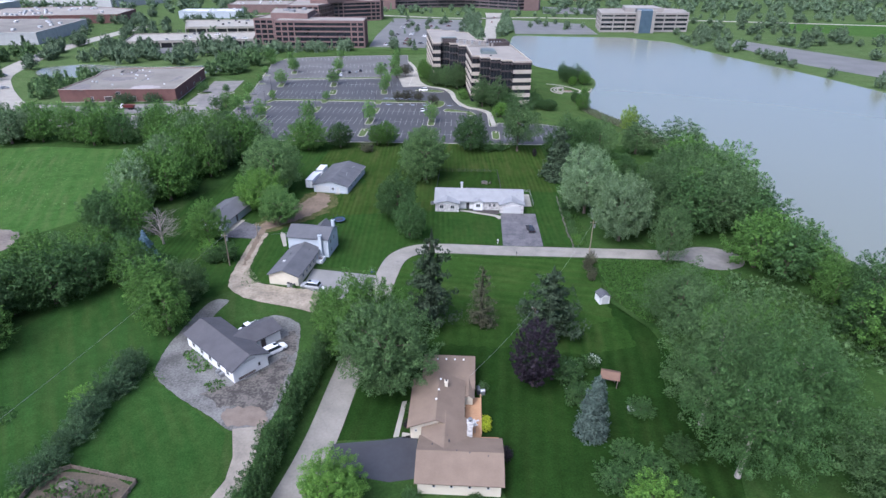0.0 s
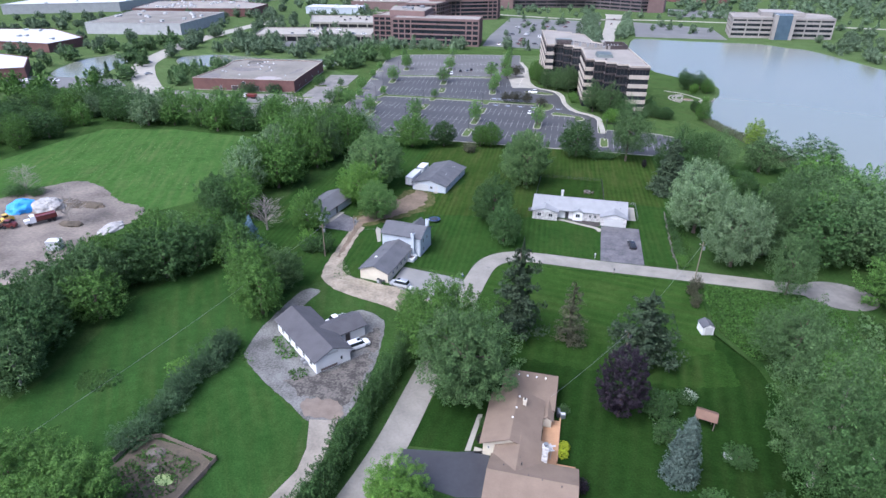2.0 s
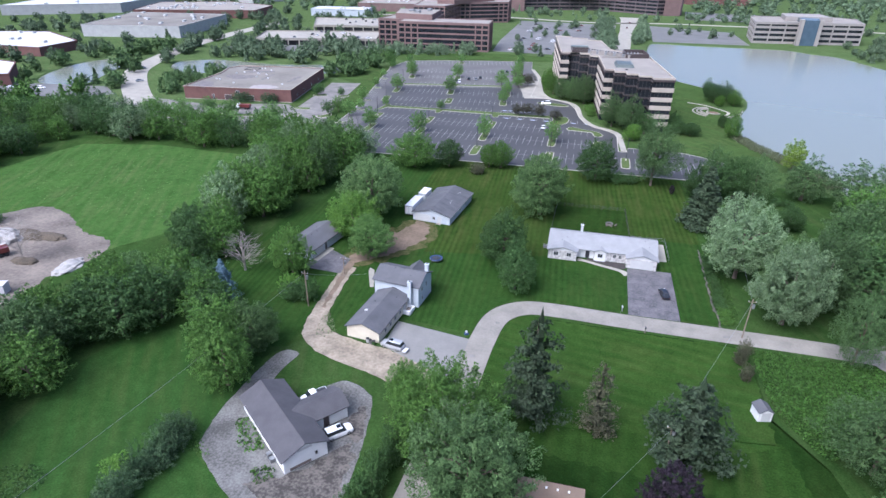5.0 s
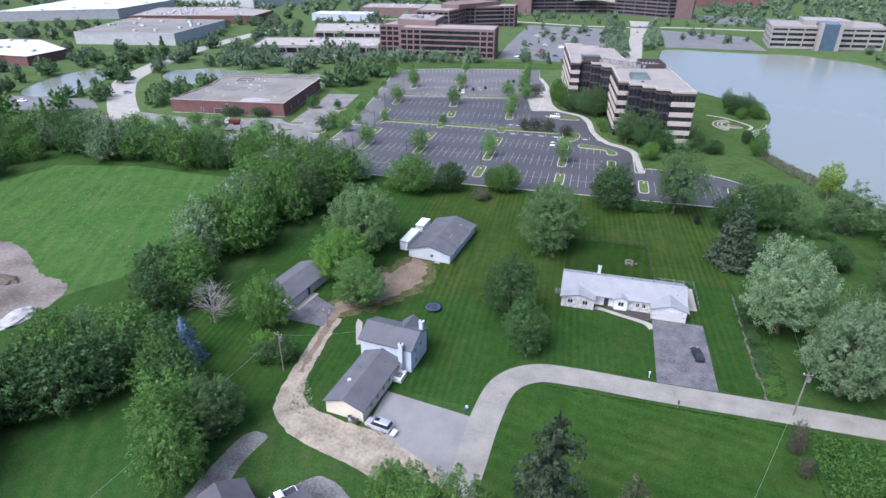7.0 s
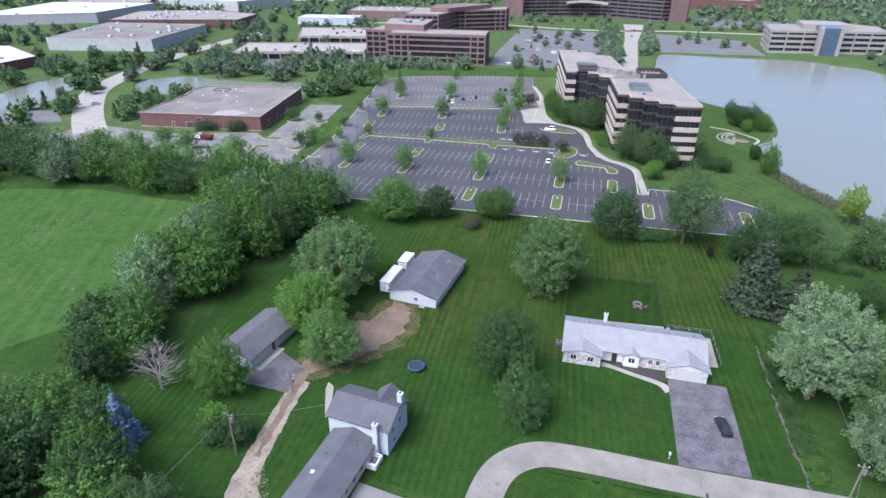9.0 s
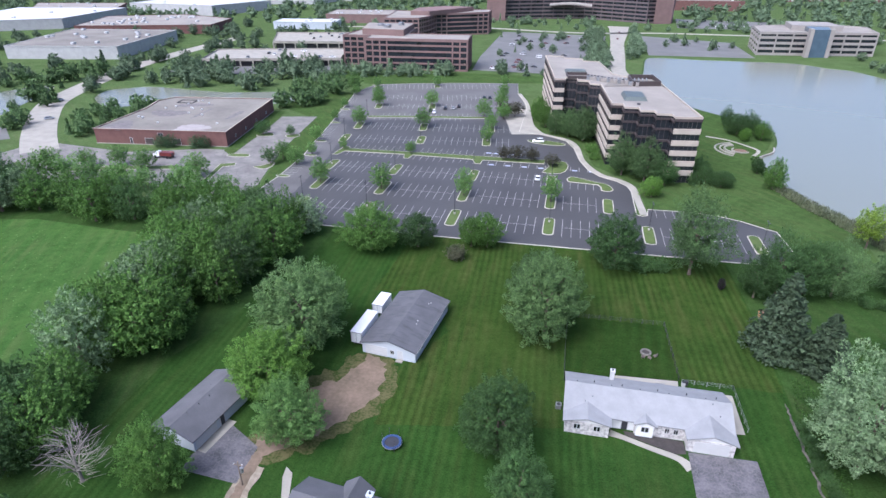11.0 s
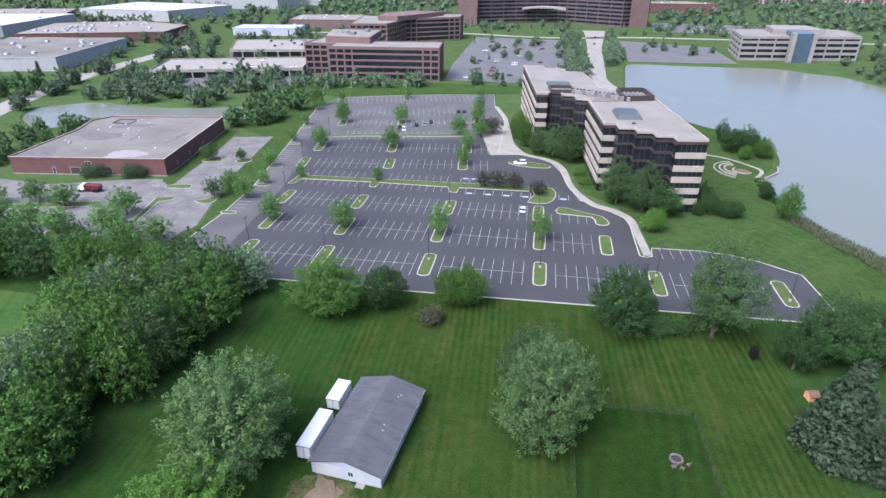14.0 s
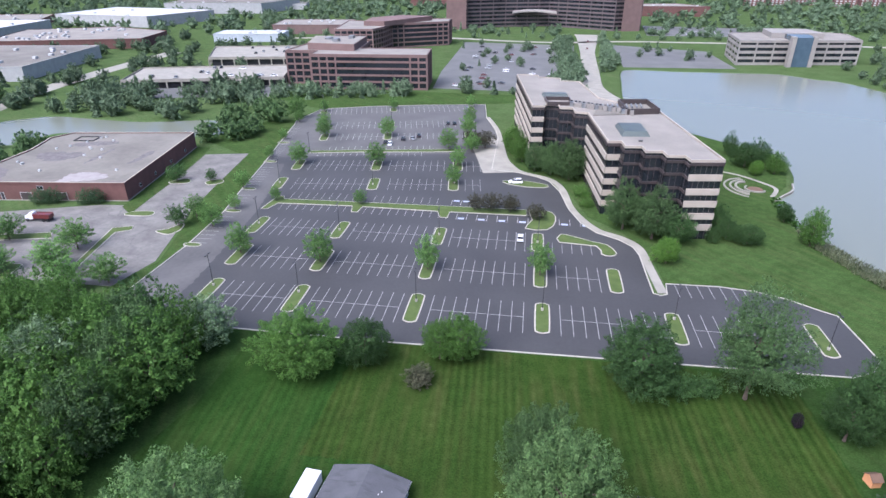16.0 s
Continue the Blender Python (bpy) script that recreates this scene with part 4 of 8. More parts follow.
island([(-139, 257), (-144, 279.4), (-138.7, 281.8), (-137.6, 279.3), (-141.3, 276.9), (-137.2, 256.4)], "kerbed turf island in the worn yard")
island(spline([(-146.7, 289.2), (-145.9, 291.9), (-139.3, 293), (-138.8, 289.7)], 3, True), "kerbed turf island beside the brick warehouse")
island(spline([(-130, 279.4), (-127.1, 281.4), (-124.9, 285.9), (-123.3, 281.5), (-125.1, 277.9)], 3, True), "kerbed turf island in the worn yard")
island(spline([(-149.9, 319.5), (-145.2, 323.5), (-142.4, 319.7), (-147.6, 317.6)], 3, True), "kerbed turf island beside the brick warehouse")
island(spline([(-137, 321.5), (-132.8, 324.5), (-130.7, 321.5), (-134.2, 318.4)], 3, True), "kerbed turf island in the worn yard")
island([(-149.9, 243.5), (-152.5, 254.8), (-159.8, 255.5), (-159.1, 246.9), (-156.4, 244.1)], "kerbed turf island in the worn yard")
island([(-196, 262), (-180.5, 268.5), (-159.8, 274), (-156.9, 270.6), (-178.4, 265.3), (-195, 259)], "long kerbed turf island in the worn yard")


# ---- trees ----
def leaf_tris(rng, centres, out, size, flat=0.6, long=1.5, aim=None, slim=1.0, loose=0.5):
    """Small pointed leaf sprays at the centres, turned roughly along out and pointing along aim."""
    n = len(centres)
    nor = out * flat + rng.normal(size=(n, 3)) * loose + np.array((0, 0, 0.3))
    nor /= np.linalg.norm(nor, axis=1)[:, None]
    if aim is None:
        t = np.cross(nor, rng.normal(size=(n, 3)))
    else:
        t = aim + rng.normal(size=(n, 3)) * 0.45
        t -= nor * (t * nor).sum(1)[:, None]
    t /= np.linalg.norm(t, axis=1)[:, None] + 1e-9
    b = np.cross(nor, t)
    s = (size * rng.uniform(0.65, 1.4, n))[:, None]
    return np.stack([centres + t * s * long, centres - t * s * 0.6 + b * s * slim, centres - t * s * 0.6 - b * s * slim], 1)


def tri_mesh(name, tris, material):
    q = np.concatenate(tris)
    me = bpy.data.meshes.new(name)
    n = len(q)
    me.vertices.add(n * 3)
    me.vertices.foreach_set("co", q.reshape(-1).astype(np.float32))
    me.loops.add(n * 3)
    me.loops.foreach_set("vertex_index", np.arange(n * 3, dtype=np.int32))
    me.polygons.add(n)
    me.polygons.foreach_set("loop_start", np.arange(0, n * 3, 3, dtype=np.int32))
    me.update(calc_edges=True)
    me.validate()
    me.materials.append(material)
    return me


def shell(rng, n):
    v = rng.normal(size=(n, 3))
    return v / np.linalg.norm(v, axis=1)[:, None]


OCTA = np.array([((1, 0, 0), (0, 1, 0), (0, 0, 1)), ((0, 1, 0), (-1, 0, 0), (0, 0, 1)), ((-1, 0, 0), (0, -1, 0), (0, 0, 1)), ((0, -1, 0), (1, 0, 0), (0, 0, 1)),
                 ((0, 1, 0), (1, 0, 0), (0, 0, -1)), ((-1, 0, 0), (0, 1, 0), (0, 0, -1)), ((0, -1, 0), (-1, 0, 0), (0, 0, -1)), ((1, 0, 0), (0, -1, 0), (0, 0, -1))], float)


def round_crown(seed, sprays, per, size, h=10.0, r=5.0, base=0.03, droop=0.0, lumpy=0.16, top=0.35, inner=0.54, core=True, reach=1.0, rise=0.5):
    """A broad crown h tall and r wide: leafy sprays that point up and outwards all over a lobed egg, round a dense heart."""
    rng = np.random.default_rng(seed)
    k = np.arange(sprays) + 0.5
    ph = np.arccos(1 - 2 * k / sprays)
    th = np.pi * (1 + 5 ** 0.5) * k
    d = np.stack([np.cos(th) * np.sin(ph), np.sin(th) * np.sin(ph), np.cos(ph)], 1) + rng.normal(size=(sprays, 3)) * 0.1
    d /= np.linalg.norm(d, axis=1)[:, None]
    knobs, amp = shell(rng, 14), rng.uniform(-1.0, 1.1, 14)
    lobe = lambda v: 1 + lumpy * ((np.clip(v @ knobs.T, 0, 1) ** 7) * amp).sum(1)
    zc = h * (base + (1 - base) * 0.43)
    up, down = h - zc, zc - h * base

    def place(v, f):
        z = v[:, 2]
        pinch = 1 - top * 0.35 * np.clip(z, 0, 1) ** 2
        return np.stack([v[:, 0] * r * f * pinch, v[:, 1] * r * f * pinch, zc + np.where(z > 0, up, down) * z * f], 1)

    f = lobe(d) * np.where(rng.random(sprays) < 0.6, rng.uniform(0.7, 0.88, sprays), rng.uniform(0.46, 0.7, sprays))
    c = place(d, f)
    axis = d * 0.75 + rng.normal(size=(sprays, 3)) * 0.2 + np.array((0, 0, rise - 6.5 * droop))
    axis /= np.linalg.norm(axis, axis=1)[:, None]
    length = r * rng.uniform(0.18, 0.34, sprays) * reach * (230 / max(sprays, 60)) ** 0.35 * (1 + 2.2 * droop)
    i = np.repeat(np.arange(sprays), per)
    n = len(i)
    u = np.cross(axis[i], rng.normal(size=(n, 3)))
    u /= np.linalg.norm(u, axis=1)[:, None] + 1e-9
    s = rng.random(n) ** 0.85
    w = length[i] * 0.5 * (1.0 - 0.68 * s) * rng.uniform(0.45, 1.0, n) * (1 - 1.6 * droop)
    p = c[i] + axis[i] * (length[i] * (s - 0.3))[:, None] + u * w[:, None]
    out = [leaf_tris(rng, p, u * 0.7 + d[i] * 0.25 + axis[i] * 0.2, size, 0.8, 1.7, axis[i] + u * 0.45, 0.66, 0.5)]
    if core:
        v = shell(rng, 460)
        out.append(leaf_tris(rng, place(v, inner * lobe(v) * rng.uniform(0.72, 1.22, 460)), v, r * 0.055, 0.7, 1.3, None, 1.0, 0.55))
    else:
        out.append(np.array((0, 0, zc)) + OCTA * np.array((r * 0.72, r * 0.72, h * 0.42)))
    return out


def cone_crown(seed, levels, size, h=10.0, r=2.6, base=0.03, power=0.85, dense=46, sag=0.3, core=0.62, uneven=0.2):
    """Whorls of drooping sprays up a cone, round a dense core."""
    rng = np.random.default_rng(seed)
    out = []
    for i in range(levels):
        f = i / levels
        z = h * (base + (1 - base) * f)
        rr = r * (1 - f) ** power * rng.uniform(0.86, 1.1)
        n = max(8, int(dense * ((1 - f) ** 0.9 + 0.06)))
        boughs = max(4, int(10 * (1 - f) + 4))
        ba = rng.random(boughs) * 6.283
        bl = rng.uniform(0.94 - uneven, 0.94 + uneven, boughs)
        k = rng.integers(0, boughs, n)
        a = ba[k] + rng.normal(size=n) * 0.14
        q = np.sqrt(rng.uniform(0.12, 1.0, n)) * bl[k] * rr
        p = np.stack([np.cos(a) * q, np.sin(a) * q, z - sag * q + rng.normal(size=n) * 0.1 * h / 10], 1)
        o = np.stack([np.cos(a) * 0.6, np.sin(a) * 0.6, np.full(n, 0.6)], 1)
        out.append(leaf_tris(rng, p, o, size, 0.9, 2.0))
        if i % 2 == 0:
            out.append(np.array((0, 0, z - sag * rr * 0.3)) + OCTA * np.array((rr * core, rr * core, h / levels * 2.2)))
    return out


def trunk_bm(seed, h, r, limbs=6, reach=3.0, lean=0.0, split=0.35):
    rng = random.Random(seed)
    bm = bmesh.new()
    top = (lean * h + rng.uniform(-0.2, 0.2), rng.uniform(-0.2, 0.2), h)
    mid = (lean * h * 0.4, 0.0, h * 0.5)
    tube(bm, [(0, 0, -0.2), (0, 0, h * 0.06), mid, top], [r * 1.35, r, r * 0.68, r * 0.2], 8)
    for i in range(limbs):
        a = i * 2.4 + rng.uniform(-0.4, 0.4)
        z0 = h * rng.uniform(split, 0.75)
        q = reach * rng.uniform(0.6, 1.0)
        x0 = lean * z0
        z1 = min(z0 + q * rng.uniform(0.5, 1.0), h * 1.05)
        tube(bm, [(x0, 0, z0), (x0 + math.cos(a) * q * 0.5, math.sin(a) * q * 0.5, (z0 + z1) / 2 + 0.3), (x0 + math.cos(a) * q, math.sin(a) * q, z1)], [r * 0.42, r * 0.28, r * 0.09], 5)
    return bm


KINDS = {}


def tree_kind(key, crown, crown_r, trunk, bark, leaves, h=10.0):
    KINDS[key] = [tri_mesh("crown", c, leaves) for c in crown], mesh_of("trunk", trunk, bark), crown_r, h


for key, lv, sd in (("maple", L_GREEN, 1), ("dark", L_DARK, 2), ("bright", L_BRIGHT, 3), ("silver", L_SILVER, 4)):
    tree_kind(key, [round_crown(sd * 10 + k, 350, 84, 0.078, lumpy=0.34, reach=1.15) for k in range(2)], 5.0, trunk_bm(sd, 6.5, 0.26), BARK, lv)
    tree_kind("wood " + key, [round_crown(sd * 10 + 5 + k, 155, 31, 0.15, base=-0.02, lumpy=0.26) for k in range(3)], 5.0, trunk_bm(sd, 6.5, 0.26, 3), BARK, lv)
tree_kind("purple", [round_crown(71, 430, 60, 0.062, r=3.2, base=0.0, lumpy=0.08, inner=0.6, reach=0.75)], 3.2, trunk_bm(7, 5, 0.16, 0), BARK, L_PURPLE)
tree_kind("cotton", [round_crown(81 + k, 280, 60, 0.078, r=4.6, base=0.08, lumpy=0.34, top=0.2, inner=0.4, reach=1.3) for k in range(3)], 4.6, trunk_bm(8, 7.6, 0.2, 9, 2.0), BARK, L_COTTON)
tree_kind("wood cotton", [round_crown(86 + k, 200, 36, 0.13, r=4.6, base=0.0, lumpy=0.3, top=0.2, inner=0.48, reach=1.2) for k in range(2)], 4.6, trunk_bm(8, 7, 0.2, 4, 2.6), BARK_PALE, L_COTTON)
tree_kind("high cotton", [round_crown(181 + k, 380, 80, 0.064, r=4.6, base=0.2, lumpy=0.66, top=0.2, inner=0.36, reach=1.3) for k in range(2)], 4.6, trunk_bm(28, 7.6, 0.22, 10, 2.2, 0.03), BARK_PALE, L_COTTON)
tree_kind("willow", [round_crown(91 + k, 220, 50, 0.1, r=4.2, base=0.06, droop=0.16, lumpy=0.3) for k in range(2)], 4.2, trunk_bm(9, 6, 0.3), BARK, L_COTTON)
tree_kind("small", [round_crown(101 + k, 90, 34, 0.17, r=4.2, base=0.14, lumpy=0.2, inner=0.45) for k in range(2)], 4.2, trunk_bm(10, 7, 0.18, 5, 2.5), BARK, L_LOT)
tree_kind("yellow", [round_crown(111, 130, 40, 0.13, r=3.7, base=0.18, lumpy=0.24, inner=0.5)], 3.7, trunk_bm(11, 7, 0.22, 5, 2.5, 0.05), BARK, L_YELLOW)
tree_kind("spruce", [cone_crown(121, 40, 0.12, r=2.9, dense=380, power=0.7)], 2.9, trunk_bm(12, 9.6, 0.16, 0), BARK, L_SPRUCE)
tree_kind("blue", [cone_crown(122, 60, 0.1, r=2.4, dense=240, power=0.42)], 2.4, trunk_bm(13, 9.6, 0.14, 0), BARK, L_BLUE)
tree_kind("bluer", [cone_crown(123, 30, 0.12, r=3.0, dense=360, power=0.75)], 3.0, trunk_bm(14, 9.6, 0.14, 0), BARK, L_BLUER)
tree_kind("pine", [cone_crown(124 + k, 15, 0.1, r=2.8, dense=680, power=0.42, base=0.1, sag=-0.1, core=0.3, uneven=0.42) for k in range(2)], 2.8, trunk_bm(15, 9.6, 0.15, 0), BARK, L_SPRUCE)
tree_kind("brown", [cone_crown(126, 24, 0.085, r=2.5, dense=260, power=0.5, sag=-0.1, core=0.2, uneven=0.4)], 2.5, trunk_bm(16, 9.6, 0.13, 0), BARK, L_BROWN)
tree_kind("shrub", [round_crown(131 + k, 90, 36, 0.2, r=6.0, base=-0.1, lumpy=0.26) for k in range(2)], 6.0, trunk_bm(17, 5, 0.12, 5, 3), BARK, L_GREEN)
tree_kind("juniper", [round_crown(141 + k, 100, 42, 0.16, r=5.4, base=-0.1, lumpy=0.3, reach=1.2) for k in range(2)], 5.4, trunk_bm(18, 5, 0.14, 4, 2), BARK, L_JUNIPER)
tree_kind("lime", [round_crown(151, 50, 34, 0.3, r=6.0, base=-0.2, lumpy=0.08, inner=0.8)], 6.0, trunk_bm(19, 5, 0.12, 3, 2), BARK, L_LIME)
tree_rng = random.Random(5)
TREE_WORDS = {"maple": "full green maple tree", "dark": "dark green broadleaf tree", "bright": "bright green broadleaf tree", "silver": "silvery green maple tree", "purple": "dense dark purple plum tree",
              "cotton": "tall grey green cottonwood tree", "willow": "drooping green willow tree", "small": "young green parking lot tree", "yellow": "yellow green young tree", "spruce": "dark green spruce",
              "blue": "grey blue spruce", "bluer": "bright blue spruce", "pine": "dark open pine tree", "brown": "browning thin pine tree", "shrub": "round green shrub", "juniper": "dark juniper bush", "lime": "clipped yellow lime shrub", "plum": "young plum brown parking lot tree"}
KINDS["plum"] = KINDS["small"]


def tree(kind, x, y, h, r, where="", leaves=None, group=""):
    """A tree at (x, y): its height and the radius of its crown in metres."""
    crowns, trunk, cr, ch = KINDS[kind]
    kind = kind.replace("wood ", "").replace("high ", "")
    t = thing("shrub" if kind in ("shrub", "juniper", "lime") else "tree", (TREE_WORDS[kind] + " " + where).strip(), "shrub" if kind in ("shrub", "juniper", "lime") else "tree", pose(x, y, 0, 0, 0, tree_rng.uniform(0, 360)), group)
    for nm, me in (("trunk", trunk), ("crown", tree_rng.choice(crowns))):
        ob = new(nm, me)
        ob.parent = t
        ob.scale = (r / cr, r / cr * tree_rng.uniform(0.92, 1.08), h / ch)
        if leaves and nm == "crown":
            ob.material_slots[0].link = "OBJECT"
            ob.material_slots[0].material = leaves
    return t


W = "on the open lawn"
tree("maple", -63.8, 224, 13.5, 8.6, "at the edge of the parking lot")
tree("dark", -51.7, 228, 11, 5.3, "at the edge of the parking lot")
tree("bright", -33, 232, 10.5, 5.2, "at the edge of the parking lot", L_GREEN)
tree("maple", -37.3, 231.5, 9.5, 4.6, "at the edge of the parking lot")
tree("shrub", -40, 223.4, 4.2, 3.4, "with thin grey twigs " + W, L_BROWN)
tree("maple", 1, 229, 14.5, 8.2, "at the edge of the parking lot", L_DARK)
tree("shrub", 8, 227.5, 4.5, 3.4, "at the edge of the parking lot", L_DARK)
tree("shrub", 12.5, 228.5, 3.6, 3.2, "at the edge of the parking lot", L_DARK)
tree("cotton", 19.6, 228, 23, 8.6, "at the edge of the parking lot")
tree("purple", 25.9, 221.4, 3.7, 1.05, W)
tree("dark", 32.8, 219.5, 11, 5, "at the lawn edge")
tree("cotton", 38, 221.5, 17, 7, "at the lawn edge", L_DARK)
tree("dark", 45, 224, 15, 6.6, "at the lawn edge")
tree("cotton", 51, 224, 14.5, 6.2, "at the lawn edge")
tree("dark", 56.5, 200.5, 7.5, 4.4, "on the rough grass by the lake")
tree("shrub", 57.5, 221, 2.6, 2.4, "on the rough grass by the lake", L_DARK)
tree("shrub", 61, 220.5, 2.4, 2, "on the rough grass by the lake", L_DARK)
tree("silver", -14.6, 193.2, 19.6, 9.2, W, L_SAGE)
tree("dark", -18.2, 201.5, 16.5, 6.4, W, L_COTTON)
tree("spruce", 32.1, 198.4, 18.4, 7.0, "at the lawn edge")
tree("spruce", 39, 193.5, 13, 5.6, "at the lawn edge")
tree("silver", 36.2, 167.2, 21.5, 9.8, "beside the white ranch house")
tree("silver", 42.6, 148.4, 20, 8.4, "beside the lane")
tree("silver", 45.6, 158.6, 17.2, 7.6, "beside the lane", L_SAGE)
tree("maple", 52, 157, 19.6, 8.3, "beside the lane", L_COTTON)
tree("dark", -20.3, 158.6, 14.2, 7.4, W)
tree("dark", -15.8, 147.2, 10.8, 5.4, W)
tree("silver", -63.6, 179.5, 18.8, 11.4, "beside the shed", L_SAGE)
tree("bright", -63.2, 163.5, 13.4, 8.4, "beside the grey garage")
tree("bright", -54.4, 153.6, 12, 6.6, "beside the grey garage", L_LOT)
tree("maple", -70, 140.5, 12.6, 5.4, "beside the grey garage")
tree("bluer", -79, 125.4, 10.6, 3.4, "at the edge of the wood")
tree("maple", -63.4, 110.2, 10.6, 6.4, "beside the gravel yard", L_SAGE)
tree("willow", -62, 99.5, 13.5, 5.8, "beside the gravel yard", L_GREEN)
tree("willow", -66.5, 105, 13, 6.2, "beside the gravel yard", L_GREEN)
tree("maple", -19.5, 94.5, 17.6, 9.6, "beside the lane")
tree("silver", -13.6, 84, 18.8, 9.2, "beside the lane", L_COTTON)
tree("maple", -28.4, 102.6, 10.2, 4.8, "beside the lane")
tree("pine", -6.8, 105.6, 21, 5.4, "on the lawn inside the bend")
tree("brown", 3.8, 105.2, 14.4, 3.5, "on the lawn inside the bend")
tree("pine", 17.9, 102.8, 15.2, 6.1, "on the lawn inside the bend")
tree("purple", 13.2, 85.8, 16, 4.8, "on the lawn inside the bend")
tree("blue", 21.9, 74.2, 12.5, 2.8, "beside the garden")
tree("high cotton", 41.2, 77.5, 25, 9, "at the garden edge")
tree("high cotton", 43, 66.5, 23, 8.6, "at the garden edge", L_DARK)
tree("high cotton", 51, 92, 18, 8, "at the garden edge", L_GREEN)
tree("high cotton", 55, 76, 20, 8.6, "at the garden edge", L_DARK)
tree("cotton", 46, 107, 15, 8, "beside the weedy plot")
tree("cotton", 64, 62, 15, 9, "at the garden edge")
tree("cotton", 52.6, 136.6, 16.4, 5, "beside the turning circle")
tree("shrub", 25.8, 93.3, 1.7, 1.3, "with white blossom beside the garden", L_WHITE)
tree("shrub", 28, 60, 5, 5, "at the garden edge", L_BRIGHT)
tree("shrub", 35, 56, 4, 4.5, "at the garden edge", L_BRIGHT)
tree("shrub", 20, 88, 5, 3.5, "beside the garden", L_DARK)
tree("shrub", 21.5, 82, 4, 3, "beside the garden", L_DARK)
tree("maple", -60, 44, 13.5, 9.5, "beside the garden")
tree("maple", -72, 46, 12, 8, "beside the garden")
tree("bright", -18.4, 57.5, 9.6, 5.6, "beside the lane")
tree("yellow", 69.8, 254.2, 13, 4.5, "by the lake shore")
tree("willow", 66.6, 228, 15, 7.2, "by the lake shore")
tree("willow", 81, 219.5, 16.2, 11.6, "by the lake shore")
tree("dark", 6.5, 301.5, 14, 6.4, "before the office block", L_COTTON)
tree("dark", 14, 296, 14.5, 6.8, "before the office block", L_COTTON)
tree("dark", 20.5, 293, 9.5, 5.2, "before the office block")
tree("maple", -7.5, 343, 15, 6.4, "before the office block", L_COTTON)
tree("maple", -14, 347.5, 13, 5.6, "before the office block", L_COTTON)
tree("maple", -20, 351, 12, 5, "before the office block", L_COTTON)
tree("shrub", -4, 327, 4, 3.2, "before the office block")
tree("shrub", -3, 318, 3.2, 2.6, "before the office block")
tree("shrub", 30.5, 296, 5, 2.4, "before the office block", L_DARK)
tree("maple", -25, 362, 11, 5, "before the office block")
tree("maple", -28.5, 372, 12, 5, "before the office block")
tree("bright", 15.2, 281, 7.8, 4, "beside the curved walk")
for x, y, h, r, k in ((58, 383, 8.5, 3.6, "dark"), (60, 368, 10, 6.5, "dark"), (66, 372, 9, 5, "dark"), (68.5, 361, 8.5, 4, "maple"), (61, 358, 6, 3, "bright"), (40, 296.5, 6.2, 4.4, "dark"), (35, 299, 6, 3.5, "dark"), (57, 297.5, 11.5, 4, "maple"),
                      (55.8, 314, 6.4, 2.6, "dark"), (33, 303, 8, 3.4, "dark")):
    tree(k, x, y, h, r, "on the office lawn")
for x, y, h, r in ((-98.3, 269.5, 9.2, 3.9), (-75.2, 268, 9.4, 4.2), (-46.3, 268, 10, 3.4), (-17.6, 269, 9.6, 3.4), (-123, 290.5, 7.8, 3.6), (-114.8, 285, 7.4, 3.6), (-120.3, 317, 7, 3), (-114.6, 299, 5.4, 2.4), (-104.6, 308, 5.2, 2),
                   (-76, 309, 5.2, 2.4), (-48.3, 332, 7.6, 3.2), (-111, 346, 9, 4.4), (-80.8, 349, 9.2, 4.4), (-49.4, 352.6, 8, 3.6), (-114.2, 385, 9, 4.2), (-86.2, 389.6, 9, 4.2), (-50.4, 397, 9, 4.4), (-46, 372, 8, 4.4), (-120.4, 403, 7, 3.2)):
    tree("small", x, y, h, r, "on a kerbed island", group="trees of the parking lot")
for x, y, h, r in ((-52, 419, 8, 3.4), (-130, 431, 6, 2.6), (-95, 441, 6.5, 3), (-55, 451, 7, 3), (-139, 416, 11, 5), (-126, 352, 5, 2.2), (-130.6, 378, 5, 2.2), (-135, 408, 6, 2.6), (-56, 374, 9, 4.6)):
    tree("small", x, y, h, r, "on a kerbed island", group="trees of the parking lot")
for x, y, h, r in ((-47, 380, 7, 4.2), (-41, 378, 7.5, 4.6), (-19, 305, 5, 3.4), (-27, 309.5, 6, 3.2), (-33, 309.5, 6.2, 3.4), (-38, 309.4, 5.6, 3)):
    tree("plum", x, y, h, r, "on a kerbed island", L_PLUM, "trees of the parking lot")
for x, y, h, r in ((-176.5, 295.4, 5.4, 3.4), (-180.5, 294.8, 5, 3.2), (-165.5, 296.8, 5.4, 3.4), (-162, 297.3, 5, 3)):
    tree("juniper", x, y, h, r, "against the brick wall")
for x, y, h, r in ((-61, 130.5, 5.5, 3.4), (-64.5, 129.5, 4.5, 3), (-66.5, 132.5, 5, 2.6)):
    tree("shrub", x, y, h, r, "round the utility pole", L_DARK if x > -66 else L_BRIGHT)
for x, y, h, r in ((31, 131, 4.5, 1.6), (31.2, 126, 4, 1.5), (32.6, 134.6, 3.5, 1.5)):
    tree("shrub", x, y, h, r, "along the weedy plot", L_BROWN)
for x, y, h, r in ((24, 64, 3.2, 3.6), (30, 66, 3.4, 4), (26.5, 70, 2.2, 2.6), (33, 61.5, 4.2, 3), (36, 71, 2.2, 3), (31.5, 80, 2, 3), (25, 92.5, 2.4, 2)):
    tree("shrub", x, y, h, r, "in the shady garden", L_DARK)
